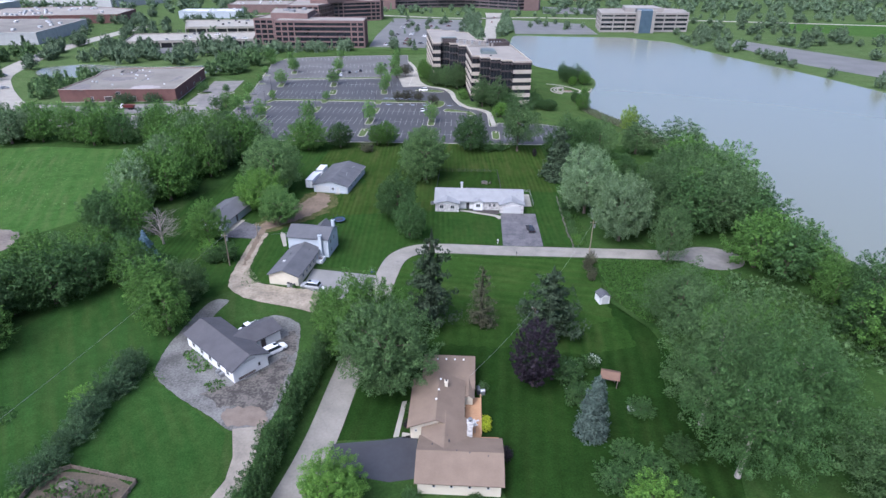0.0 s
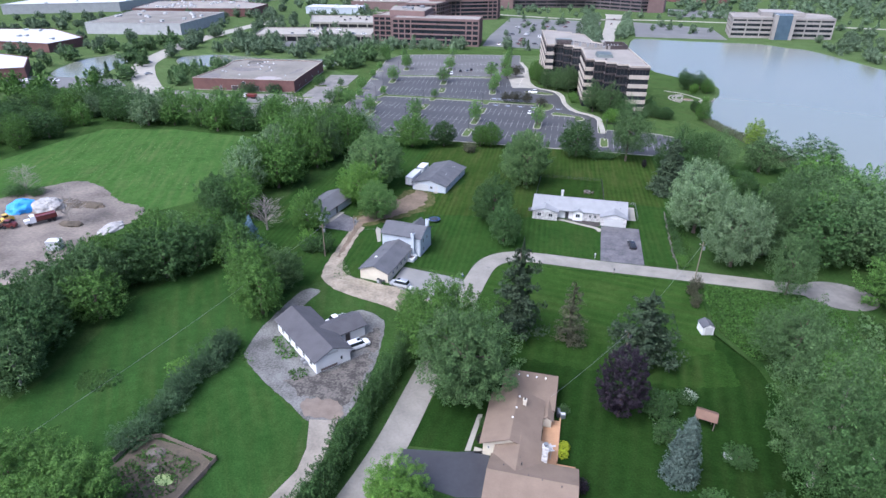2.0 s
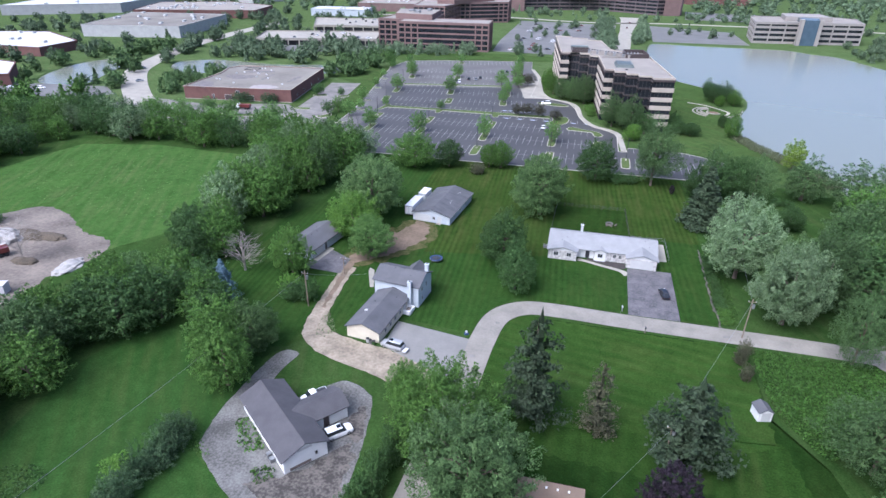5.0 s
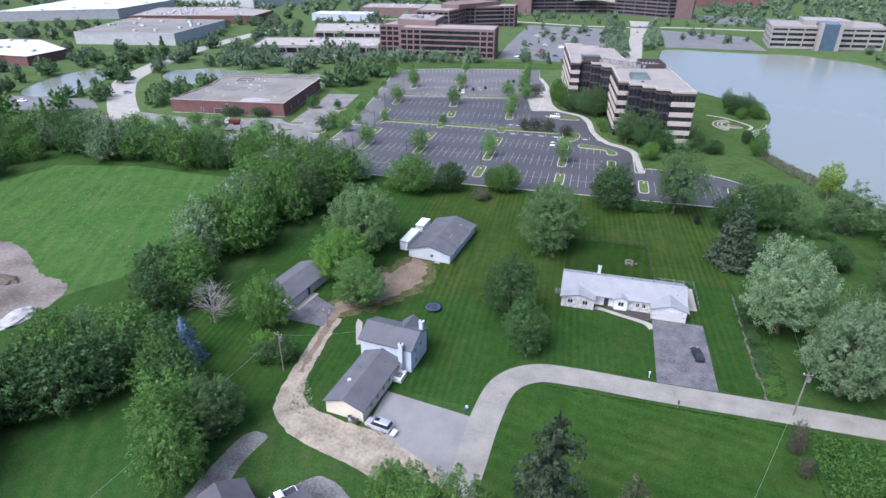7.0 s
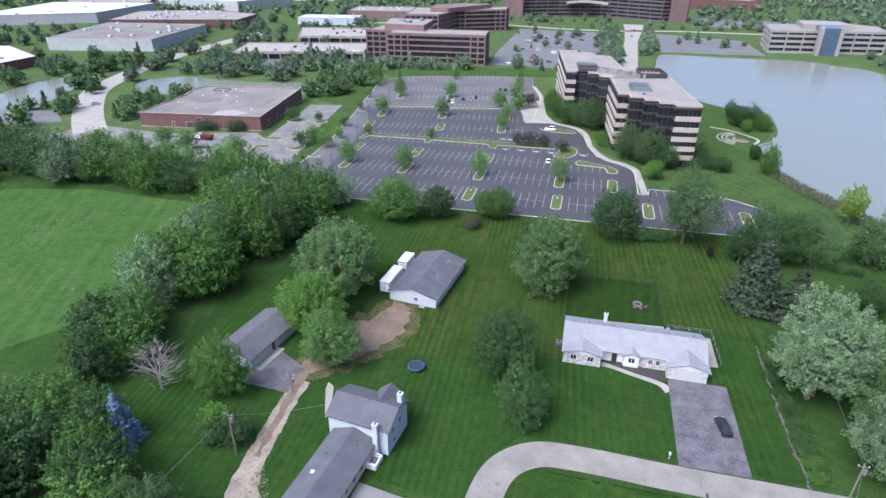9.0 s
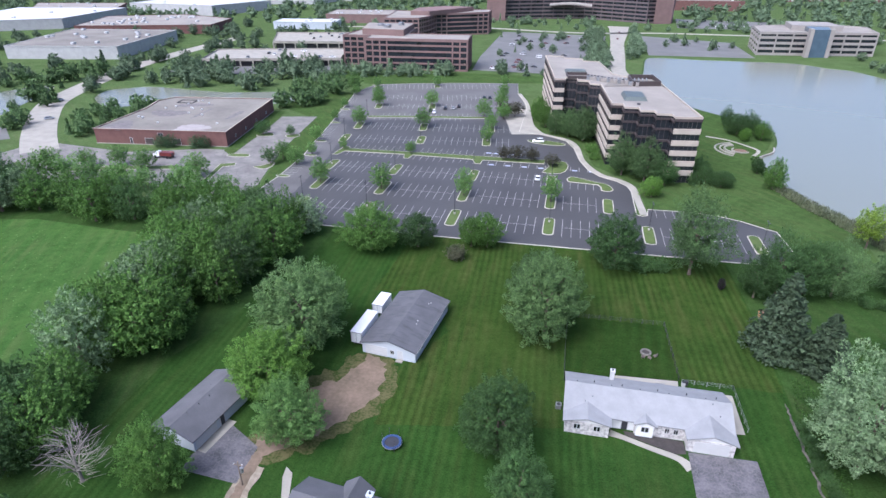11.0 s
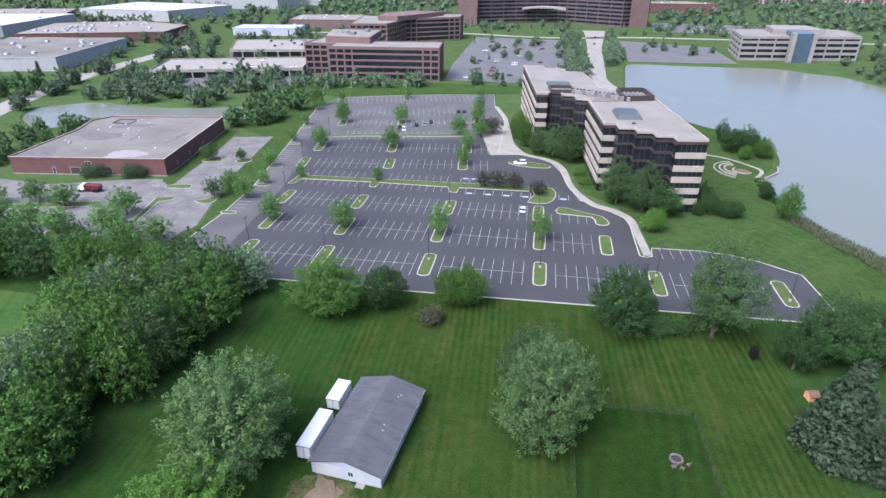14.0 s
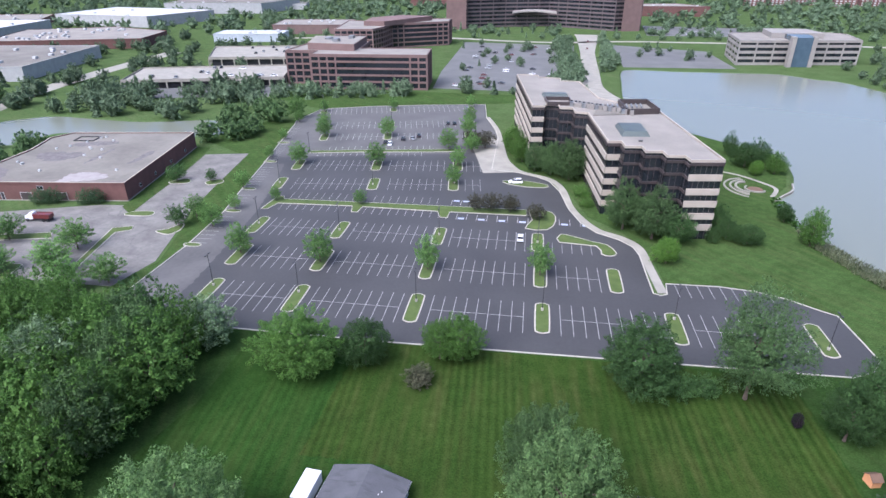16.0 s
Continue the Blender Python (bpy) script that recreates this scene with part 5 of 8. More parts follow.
for x, y, h, r in ((-155.6, 250.5, 8, 4.8), (-168, 267.9, 8, 5), (-180.6, 270.2, 8, 4.6), (-144.5, 265.6, 9, 5), (-142, 254, 9, 5.4), (-130.5, 244.5, 8.5, 5.4), (-123.6, 249.6, 8, 4.8), (-190, 254, 8, 5), (-178.5, 253.4, 8, 5), (-166, 252, 8.5, 5), (-192, 266, 7, 4.4), (-205, 262, 8, 5)):
    tree("small", x, y, h, r, "beside the brick warehouse", group="trees of the brick warehouse")
for x, y, h, r in ((-125.2, 284, 7, 3.4), (-134.9, 322, 5, 2.4), (-147.4, 320.6, 6.5, 3.8)):
    tree("small", x, y, h, r, "beside the brick warehouse", L_DARK, "trees of the brick warehouse")
for i in range(10):
    f = i / 9
    tree("juniper", -63.6 + 2.0 * f + tree_rng.uniform(-1.1, 1.1), 60 + 26 * f, tree_rng.uniform(3.2, 5.6), tree_rng.uniform(2.2, 3.6), "in a row on the meadow", group="juniper row")
tree("shrub", -66.6, 77.3, 3.4, 2.6, "beside the juniper row", L_BRIGHT)
for i in range(17):
    f = i / 16
    tree("shrub", -31 + 4.2 * f + tree_rng.uniform(-0.6, 0.6), 50 + 45 * f, tree_rng.uniform(4.4, 7.2), tree_rng.uniform(2.1, 2.9), "in the tall hedge beside the lane", L_DARK, group="hedge beside the lane")
for i in range(11):
    tree("shrub", 30.9 - 0.07 * i + tree_rng.uniform(-0.2, 0.2), 145.5 + 2.9 * i, tree_rng.uniform(1.5, 2.1), tree_rng.uniform(1.3, 1.9), "in a low hedge row", L_GREEN if i < 2 else L_DARK, group="low hedge")


def inside(x, y, pts):
    hit, j = False, len(pts) - 1
    for i in range(len(pts)):
        (xi, yi), (xj, yj) = pts[i], pts[j]
        if (yi > y) != (yj > y) and x < (xj - xi) * (y - yi) / (yj - yi) + xi:
            hit = not hit
        j = i
    return hit


def wood(outline, step, hs, kinds, where, seed, r_of=0.52):
    """Trees spread over an outline, about step metres apart."""
    rng = random.Random(seed)
    xs, ys = [p[0] for p in outline], [p[1] for p in outline]
    y = min(ys)
    row = 0
    while y < max(ys):
        x = min(xs) + (row % 2) * step / 2
        while x < max(xs):
            px, py = x + rng.uniform(-0.3, 0.3) * step, y + rng.uniform(-0.3, 0.3) * step
            if inside(px, py, outline):
                h = rng.uniform(*hs)
                tree("wood " + rng.choice(kinds), px, py, h, h * r_of * rng.uniform(0.85, 1.2), where)
            x += step
        y += step * 0.87
        row += 1


wood([(-92, 160), (-92, 168), (-87, 184), (-87, 200), (-83, 214), (-82, 229), (-116, 226), (-110, 200), (-106, 182), (-105, 168), (-102, 160)], 8.2, (14.5, 18.5), ["maple", "maple", "cotton", "maple", "silver", "silver"], "in the belt beside the field", 21, 0.42)
wood([(-82, 221), (-82, 231), (-110, 233), (-150, 233), (-200, 240), (-235, 245), (-238, 228), (-205, 222), (-170, 224), (-130, 222)], 8.6, (12, 16), ["dark", "maple", "dark", "silver", "maple", "silver"], "in the belt behind the field", 22)
wood([(-210, 160), (-240, 150), (-260, 190), (-262, 240), (-236, 244), (-208, 216)], 11, (9, 13), ["dark", "maple"], "in the wood west of the field", 23)
wood([(-92, 66), (-94, 84), (-94.5, 95), (-92.5, 102), (-88, 107), (-80, 110), (-74, 105), (-68, 104), (-63, 108), (-64, 113), (-71, 119), (-81, 124), (-89, 127), (-96, 126), (-101, 124), (-105.5, 118), (-107.5, 108), (-110, 99), (-111, 91), (-112, 84), (-108, 60)], 8.0, (10.5, 14.2), ["dark", "maple", "cotton", "cotton", "maple", "dark"], "in the wood beside the meadow", 24)
wood([(-92, 132), (-106, 148), (-104, 156), (-95, 154), (-90, 146), (-87, 138)], 7.5, (10, 13.5), ["dark", "dark", "dark", "maple"], "in the wood beside the meadow", 25)
wood([(57, 150), (72, 150), (84, 148), (87, 165), (87, 190), (83, 207), (76, 206), (71, 192), (63, 182), (57, 170)], 9.2, (14, 19), ["cotton", "dark", "cotton", "dark", "maple"], "in the lakeside wood", 26)
wood([(72, 140), (86, 147), (89, 130), (95, 114), (110, 98), (100, 86), (84, 102), (77, 122)], 8.0, (11, 15), ["maple", "dark"], "in the lakeside wood", 27)


# ---- low growth and far woods, too many to count ----
MID = [np.concatenate(round_crown(200 + i, 40, 8, 0.065, 1.0, 0.5, 0.0, lumpy=0.16, core=False)) for i in range(5)] + [np.concatenate(cone_crown(210, 12, 0.06, 1.0, 0.26, dense=20))]
FAR = [np.concatenate(round_crown(220 + i, 12, 5, 0.125, 1.0, 0.5, 0.0, lumpy=0.16, core=False)) for i in range(5)] + [np.concatenate(cone_crown(230, 6, 0.1, 1.0, 0.26, dense=8))]


def far_wood(name, outline, step, hs, material, label, seed, keep=1.0, conifers=0.1, avoid=(), r_of=1.0, models=MID):
    rng = random.Random(seed)
    quads = []
    xs, ys = [p[0] for p in outline], [p[1] for p in outline]
    y = min(ys)
    while y < max(ys):
        x = min(xs)
        while x < max(xs):
            px, py = x + rng.uniform(-0.48, 0.48) * step, y + rng.uniform(-0.48, 0.48) * step
            if rng.random() < keep and inside(px, py, outline) and not any(inside(px, py, a) for a in avoid):
                h = rng.uniform(*hs)
                a = rng.uniform(0, 6.28)
                t = models[5] if rng.random() < conifers else models[rng.randrange(5)]
                c, s = math.cos(a), math.sin(a)
                w = h * r_of * rng.uniform(0.85, 1.2)
                p = t @ np.array(((c * w, s * w, 0), (-s * w, c * w, 0), (0, 0, h)))
                quads.append(p + np.array((px, py, 0)))
            x += step
        y += step
    if quads:
        tagged(new(name, tri_mesh(name, quads, material)), label, "trees", kind="stuff")


def tufts(name, outline, step, h, material, label, seed, upright=0.6, size=0.35, blade=0.0):
    """Low leafy growth over an outline."""
    rng = np.random.default_rng(seed)
    xs, ys = [p[0] for p in outline], [p[1] for p in outline]
    n = int((max(xs) - min(xs)) * (max(ys) - min(ys)) / step ** 2)
    p = np.stack([rng.uniform(min(xs), max(xs), n), rng.uniform(min(ys), max(ys), n)], 1)
    p = np.array([q for q in p if inside(q[0], q[1], outline)])
    lift = np.array([0.55 + 0.5 * noise.noise((q[0] * 0.25, q[1] * 0.25, seed)) for q in p])
    c = np.concatenate([p, (h * (0.25 + 0.75 * rng.random(len(p))) * lift)[:, None]], 1)
    o = np.concatenate([rng.normal(size=(len(p), 2)) * upright, np.full((len(p), 1), 0.5)], 1)
    if blade:
        tris = leaf_tris(rng, c, o, size, 1.0, 2.4, np.tile((0.0, 0.0, 1.0), (len(c), 1)), blade, 0.3)
    else:
        tris = leaf_tris(rng, c, o, size)
    tagged(new(name, tri_mesh(name, [tris], material)), label, "plants", kind="stuff")


tufts("weeds", [(34, 136.2), (58, 135.6), (64, 131), (62, 112), (40, 108), (34, 118)], 0.23, 1.1, L_WEED, "dense leafy green weeds on the empty plot", 41, 0.6, 0.17)
tufts("reeds", spline([(58.4, 309), (56, 303), (58, 292), (62, 280), (70, 263), (78, 240), (84, 244), (76, 268), (68, 283), (63, 296), (60.5, 306)], 2, True), 0.26, 1.7, L_REED, "tall tan green reeds along the lake shore", 42, 1.6, 0.36, 0.28)
tufts("shore_growth", spline([(56.5, 318), (57, 308), (59.5, 309), (60, 320), (60.6, 331), (57.6, 331)], 2, True), 0.5, 2.0, L_WEED, "leafy green growth along the lake shore", 43, 1.0, 0.4)
tufts("weeds", spline([(-55.6, 91.8), (-52.3, 92.7), (-49.4, 89.4), (-47.9, 87), (-50.9, 85.9), (-53.6, 88.6)], 3, True), 0.34, 0.9, L_WEED, "low weeds beside the barn wall", 44, 0.8, 0.2)
tufts("weeds", spline([(-44.8, 84.4), (-43.2, 82.2), (-45.2, 80.6), (-47.4, 82.6)], 3, True), 0.3, 0.7, L_WEED, "low weeds at the barn corner", 52, 0.8, 0.18)
tufts("weeds", spline([(-59.8, 88), (-58.9, 86.6), (-55.6, 84.4), (-55.2, 83.6), (-58.6, 83.8), (-60.8, 86)], 3, True), 0.4, 0.4, L_WEED, "rough grass at the edge of the gravel", 53, 0.8, 0.16)
tufts("weeds", spline([(-53.6, 118.6), (-51, 117.8), (-49.6, 120.4), (-52, 124), (-54.6, 127)], 3, True), 0.42, 0.4, L_REED, "dry rough grass along the dirt track", 54, 0.8, 0.15)
tufts("weeds", ngon(4.6, 14, -80.3, 71.8, 3.4), 0.3, 0.7, L_DARK, "round patch of tall weeds on the meadow", 45, 0.8, 0.13)
tufts("flower_bed_plants", [(19.5, 93), (23.6, 94), (22.2, 80.4), (18.6, 80.2)], 0.34, 1.3, L_DARK, "leafy dark green garden bed", 46, 0.8, 0.24)
tufts("white_blossom", [(19.7, 92.6), (23.4, 93.6), (22, 80.8), (18.8, 80.6)], 2.1, 1.5, L_WHITE, "scattered white flowers in the garden bed", 47, 0.5, 0.16)
tufts("verge_weeds", spline([(31, 146), (30.6, 160), (30.4, 174), (32.5, 188), (36, 188), (34.4, 172), (34, 156), (33.6, 146)], 3, True), 0.34, 0.6, L_WEED, "long grass and weeds beside the hedge row", 48, 0.9, 0.13)
tufts("shore_brush", [(66, 132), (76, 128), (92, 106), (84, 92), (70, 96), (62, 112)], 0.7, 1.4, L_COTTON, "rough brush between the cottonwoods and the shore trees", 49, 0.9, 0.36)
tufts("clover", [(-195, 175), (-190, 210), (-150, 216), (-124, 214), (-116, 190), (-118, 160), (-140, 158), (-168, 162)], 2.6, 0.12, L_LOT, "pale clover heads scattered over the field", 50, 0.2, 0.2)


# ---- houses ----
def ranch_house():
    h = thing("ranch_house", "long white ranch house with white shingle roof and pale stone front", "house")
    part("wall", B((-9.6, 17.3, 168.2, 177.8, 0, 2.7)), SIDING, h)
    for d in ((-9.62, -2.3, 165.5, 168.2, 0, 2.6), (2.0, 10.2, 167.6, 168.2, 0, 2.6), (10.2, 17.45, 165.4, 168.2, 0, 2.6)):
        part("stone_front", B(d), STONE_FACE, h, "pale fieldstone front wall")
    roof = gable(bmesh.new(), -9.7, 17.4, 167.6, 178.0, 2.75, 4.9, 0.35, 0.2, "u")
    part("roof", roof, SHINGLE_WHITE, h)
    part("porch_gable_roof", gable(bmesh.new(), -9.6, -2.4, 165.5, 171.5, 2.72, 3.6, 0.4, 0.18), SHINGLE_WHITE, h)
    part("gable_wall", gable_walls(bmesh.new(), -9.55, -2.45, 165.55, 168.4, 2.7, 3.55), SIDING, h)
    part("garage_gable_roof", gable(bmesh.new(), 10.2, 17.5, 165.4, 172, 2.72, 3.9, 0.4, 0.18), SHINGLE_WHITE, h)
    part("gable_wall", gable_walls(bmesh.new(), 10.3, 17.4, 165.45, 168.6, 2.7, 3.85), SIDING, h)
    part("bay_gable_roof", gable(bmesh.new(), 2.0, 5.2, 167.0, 171, 2.72, 3.4, 0.3, 0.15), SHINGLE_WHITE, h)
    part("bay_wall", gable_walls(bmesh.new(), 2.2, 5.0, 167.1, 169, 2.6, 3.25), SIDING, h)
    door(h, facing(13.9, 165.4, 0.05, "s"), 5.2, 2.2, TRIM, "garage_door", 4)
    for x, y, w in ((-7.6, 165.5, 1.2), (-4.3, 165.5, 1.2), (3.6, 167.1, 1.3), (7.2, 167.6, 0.8), (8.6, 167.6, 0.8)):
        window(h, facing(x, y, 1.05, "s"), w, 1.15, 2)
    for x, z0 in ((-5.0, 1), (1.5, 1), (8, 1), (13, 1)):
        window(h, facing(x, 177.8, 1.0, "n"), 1.2, 1.1, 2)
    door(h, facing(0.4, 168.2, 0.05, "s"), 0.95, 2.05, DARK_METAL, "front_door")
    part("gutter", B((-10.0, 17.7, 178.33, 178.45, 2.55, 2.68)), TRIM, h)
    chimney(h, -1.7, 177.2, 2.5, 5.2, 0.7, 0.9, TRIM)
    vents(h, [(-8 + i * 2.6 + (i % 3) * 0.4, 173.2 + (i % 2) * 0.6, 4.75) for i in range(10)] + [(-5.2, 170.6, 3.9), (-6.4, 169.6, 3.5), (14.6, 172.2, 4.6), (15.6, 170.2, 3.8)])
    return h


def blue_house():
    h = thing("blue_house", "two storey pale blue house with long grey roofed garage wing", "house", pose(-46.75, 119.5, 0, 0, 0, -6.5))
    part("wing_wall", gable_walls(bmesh.new(), 0, 7.35, 0, 15.4, 2.6, 4.0), SIDING_CREAM, h, "cream sided garage wing")
    part("wing_roof", gable(bmesh.new(), 0, 7.35, 0, 15.2, 2.62, 4.02, 0.4, 0.16), SHINGLE, h)
    part("wall", gable_walls(bmesh.new(), -1.2, 9.6, 15.2, 22.8, 5.3, 7.0, "u"), SIDING_BLUE, h)
    part("roof", gable(bmesh.new(), -1.2, 9.6, 15.2, 22.8, 5.32, 7.02, 0.4, 0.18, "u"), SHINGLE, h)
    part("rear_gable_roof", gable(bmesh.new(), 4.2, 8.2, 19.2, 24.0, 5.3, 6.9, 0.3, 0.16), SHINGLE, h)
    part("rear_gable_wall", gable_walls(bmesh.new(), 4.4, 8.0, 22.5, 23.9, 5.2, 6.7), SIDING_BLUE, h)
    chimney(h, 7.75, 14.6, 0, 6.6, 0.8, 0.7, SIDING_BLUE)
    chimney(h, 9.2, 21.2, 4.5, 8.0, 0.8, 0.8, SIDING_BLUE)
    for v, z in ((17.2, 3.3), (19.8, 3.3), (17.4, 0.9)):
        window(h, facing(9.6, v, z, "e"), 0.8, 1.2, 2)
    for v in (3.0, 5.4, 7.8, 10.2):
        window(h, facing(7.35, v, 0.9, "e"), 0.9, 1.0, 2)
    door(h, facing(7.35, 12.6, 0.05, "e"), 0.9, 2.0, TRIM, "side_door")
    st = part("side_steps", B((7.4, 9.0, 11.6, 12.1, 0, 0.9), (7.4, 9.0, 14.0, 14.2, 0, 1.0), (8.9, 9.1, 11.6, 14.2, 0, 1.0), (7.4, 8.9, 12.1, 14.0, 0, 0.55)), SIDING, h, "white boxed porch steps")
    part("planter_box", B((7.7, 8.6, 12.4, 13.6, 0.55, 0.8)), WOOD_GREY, st)
    vents(h, [(1.9, 9.2, 3.4), (5.6, 12.4, 3.3), (2.6, 14.9, 3.5), (3.4, 15.0, 3.9), (2.5, 18.6, 6.9), (4.6, 18.8, 7.0), (6.8, 17.4, 6.3), (7.0, 20.6, 6.4)])
    part("roof_hatch", B((1.5, 2.1, 5.0, 5.6, 3.2, 3.65)), TRIM, h)
    return h


def big_shed():
    h = thing("shed", "pale sided shed with low grey shingle roof", "shed", pose(-50.7, 179.2, 0, 0, 0, -6.5))
    part("wall", gable_walls(bmesh.new(), 0, 11.6, 0, 20.2, 2.5, 4.1), SIDING_BLUE, h)
    part("roof", gable(bmesh.new(), 0, 11.6, 0, 20.2, 2.52, 4.12, 0.4, 0.16), SHINGLE_STREAKED, h)
    part("fascia", B((-0.45, -0.4, -0.4, 20.6, 2.25, 2.5), (12.0, 12.05, -0.4, 20.6, 2.25, 2.5)), TRIM, h)
    door(h, facing(3.1, 0, 0.03, "s"), 4.6, 2.1, TRIM, "garage_door", 3)
    door(h, facing(8.3, 0, 0.03, "s"), 0.95, 2.0, TRIM, "side_door")
    window(h, facing(6.6, 0, 0.95, "s"), 0.9, 1.0, 2)
    part("doorstep", B((7.6, 9.0, -1.0, -0.05, 0, 0.18)), CONCRETE, h)
    for v in (4, 9, 14):
        window(h, facing(11.6, v, 1.0, "e"), 0.9, 1.0, 2)
    vents(h, [(8.6, 9.2, 3.35), (8.8, 8.0, 3.3), (8.5, 16.2, 3.35), (8.8, 16.8, 3.3)], material=TRIM)
    return h


def box_trailer(x, y, length, height, axle=0.8):
    t = thing("box_trailer", "white box trailer parked beside the shed", "trailer", pose(x, y, 0, 0, 0, -5))
    part("body", B((-1.22, 1.22, 0, length, 0.75, height)), SIDING, t)
    part("roof_panel", B((-1.26, 1.26, -0.04, length + 0.04, height, height + 0.06)), SIDING, t)
    part("rear_frame", B((-1.25, -1.12, -0.06, 0.0, 0.7, height), (1.12, 1.25, -0.06, 0.0, 0.7, height), (-1.12, 1.12, -0.06, 0.0, height - 0.15, height), (-0.04, 0.04, -0.05, 0.0, 0.8, height - 0.15)), METAL, t)
    part("chassis", B((-0.9, 0.9, 0.1, length, 0.5, 0.75)), DARK_METAL, t)
    for sx in (-1.05, 1.05):
        for k in (0, 1):
            w = bmesh.new()
            tube(w, [(sx - 0.13, axle + 0.6 + k * 1.1, 0.48), (sx + 0.13, axle + 0.6 + k * 1.1, 0.48)], [0.48, 0.48], 12)
            part("tyre", w, RUBBER, t)
    return t


def grey_garage():
    h = thing("garage", "pale garage with grey shingle roof beside an asphalt pad", "garage", pose(-77.0, 149.0, 0, 0, 0, -9))
    part("wall", gable_walls(bmesh.new(), 0, 8.6, 0, 15.5, 2.4, 3.9), SIDING_BLUE, h)
    part("roof", gable(bmesh.new(), 0, 8.6, 0, 15.5, 2.42, 3.92, 0.4, 0.16), SHINGLE, h)
    door(h, facing(8.6, 2.9, 0.03, "e"), 4.6, 2.1, TRIM, "garage_door", 3)
    door(h, facing(8.6, 6.8, 0.03, "e"), 0.9, 2.0, DARK_METAL, "side_door")
    part("doorstep", B((8.65, 10.4, 0.3, 8.0, 0.0, 0.08)), CONCRETE, h)
    vents(h, [(4.6, 3.5, 3.8), (4.9, 6.0, 3.8), (5.0, 8.4, 3.8), (3.0, 11, 3.4)])
    return h


def white_barn():
    h = thing("barn_house", "white weathered barn house with charcoal shingle roof", "house", pose(-42.0, 83.4, 0, 0, 0, 51))
    part("wall", gable_walls(bmesh.new(), 0, 7.3, 0, 17.4, 2.9, 4.5), SIDING, h)
    part("roof", gable(bmesh.new(), 0, 7.3, 0, 17.4, 2.92, 4.52, 0.45, 0.16), SHINGLE_DARK, h)
    part("wing_wall", gable_walls(bmesh.new(), 7.3, 13.8, 5.4, 10.9, 2.6, 3.9, "u"), SIDING, h)
    part("wing_roof", gable(bmesh.new(), 4.2, 13.8, 5.4, 10.9, 2.62, 3.92, 0.4, 0.16, "u"), SHINGLE_DARK, h)
    door(h, facing(9.8, 5.4, 0.1, "s"), 1.0, 2.0, BROWN_METAL, "wing_door")
    window(h, facing(5.4, 0, 1.0, "s"), 0.55, 0.9, 1)
    for v in (2, 5.2, 8.4, 11.6, 14.8):
        window(h, facing(0, v, 0.9, "w"), 1.1, 1.2, 2)
    part("gable_sign", B((2.4, 4.8, -0.05, -0.01, 3.15, 3.55)), TRIM, h)
    part("board", B((0.9, 4.4, -0.12, -0.04, 0.25, 0.75)), WOOD_GREY, h)
    for v in (3.2, 4.4):
        part("wall_unit", B((-0.9, -0.1, v, v + 0.8, 0, 0.8)), METAL, h)
    return h


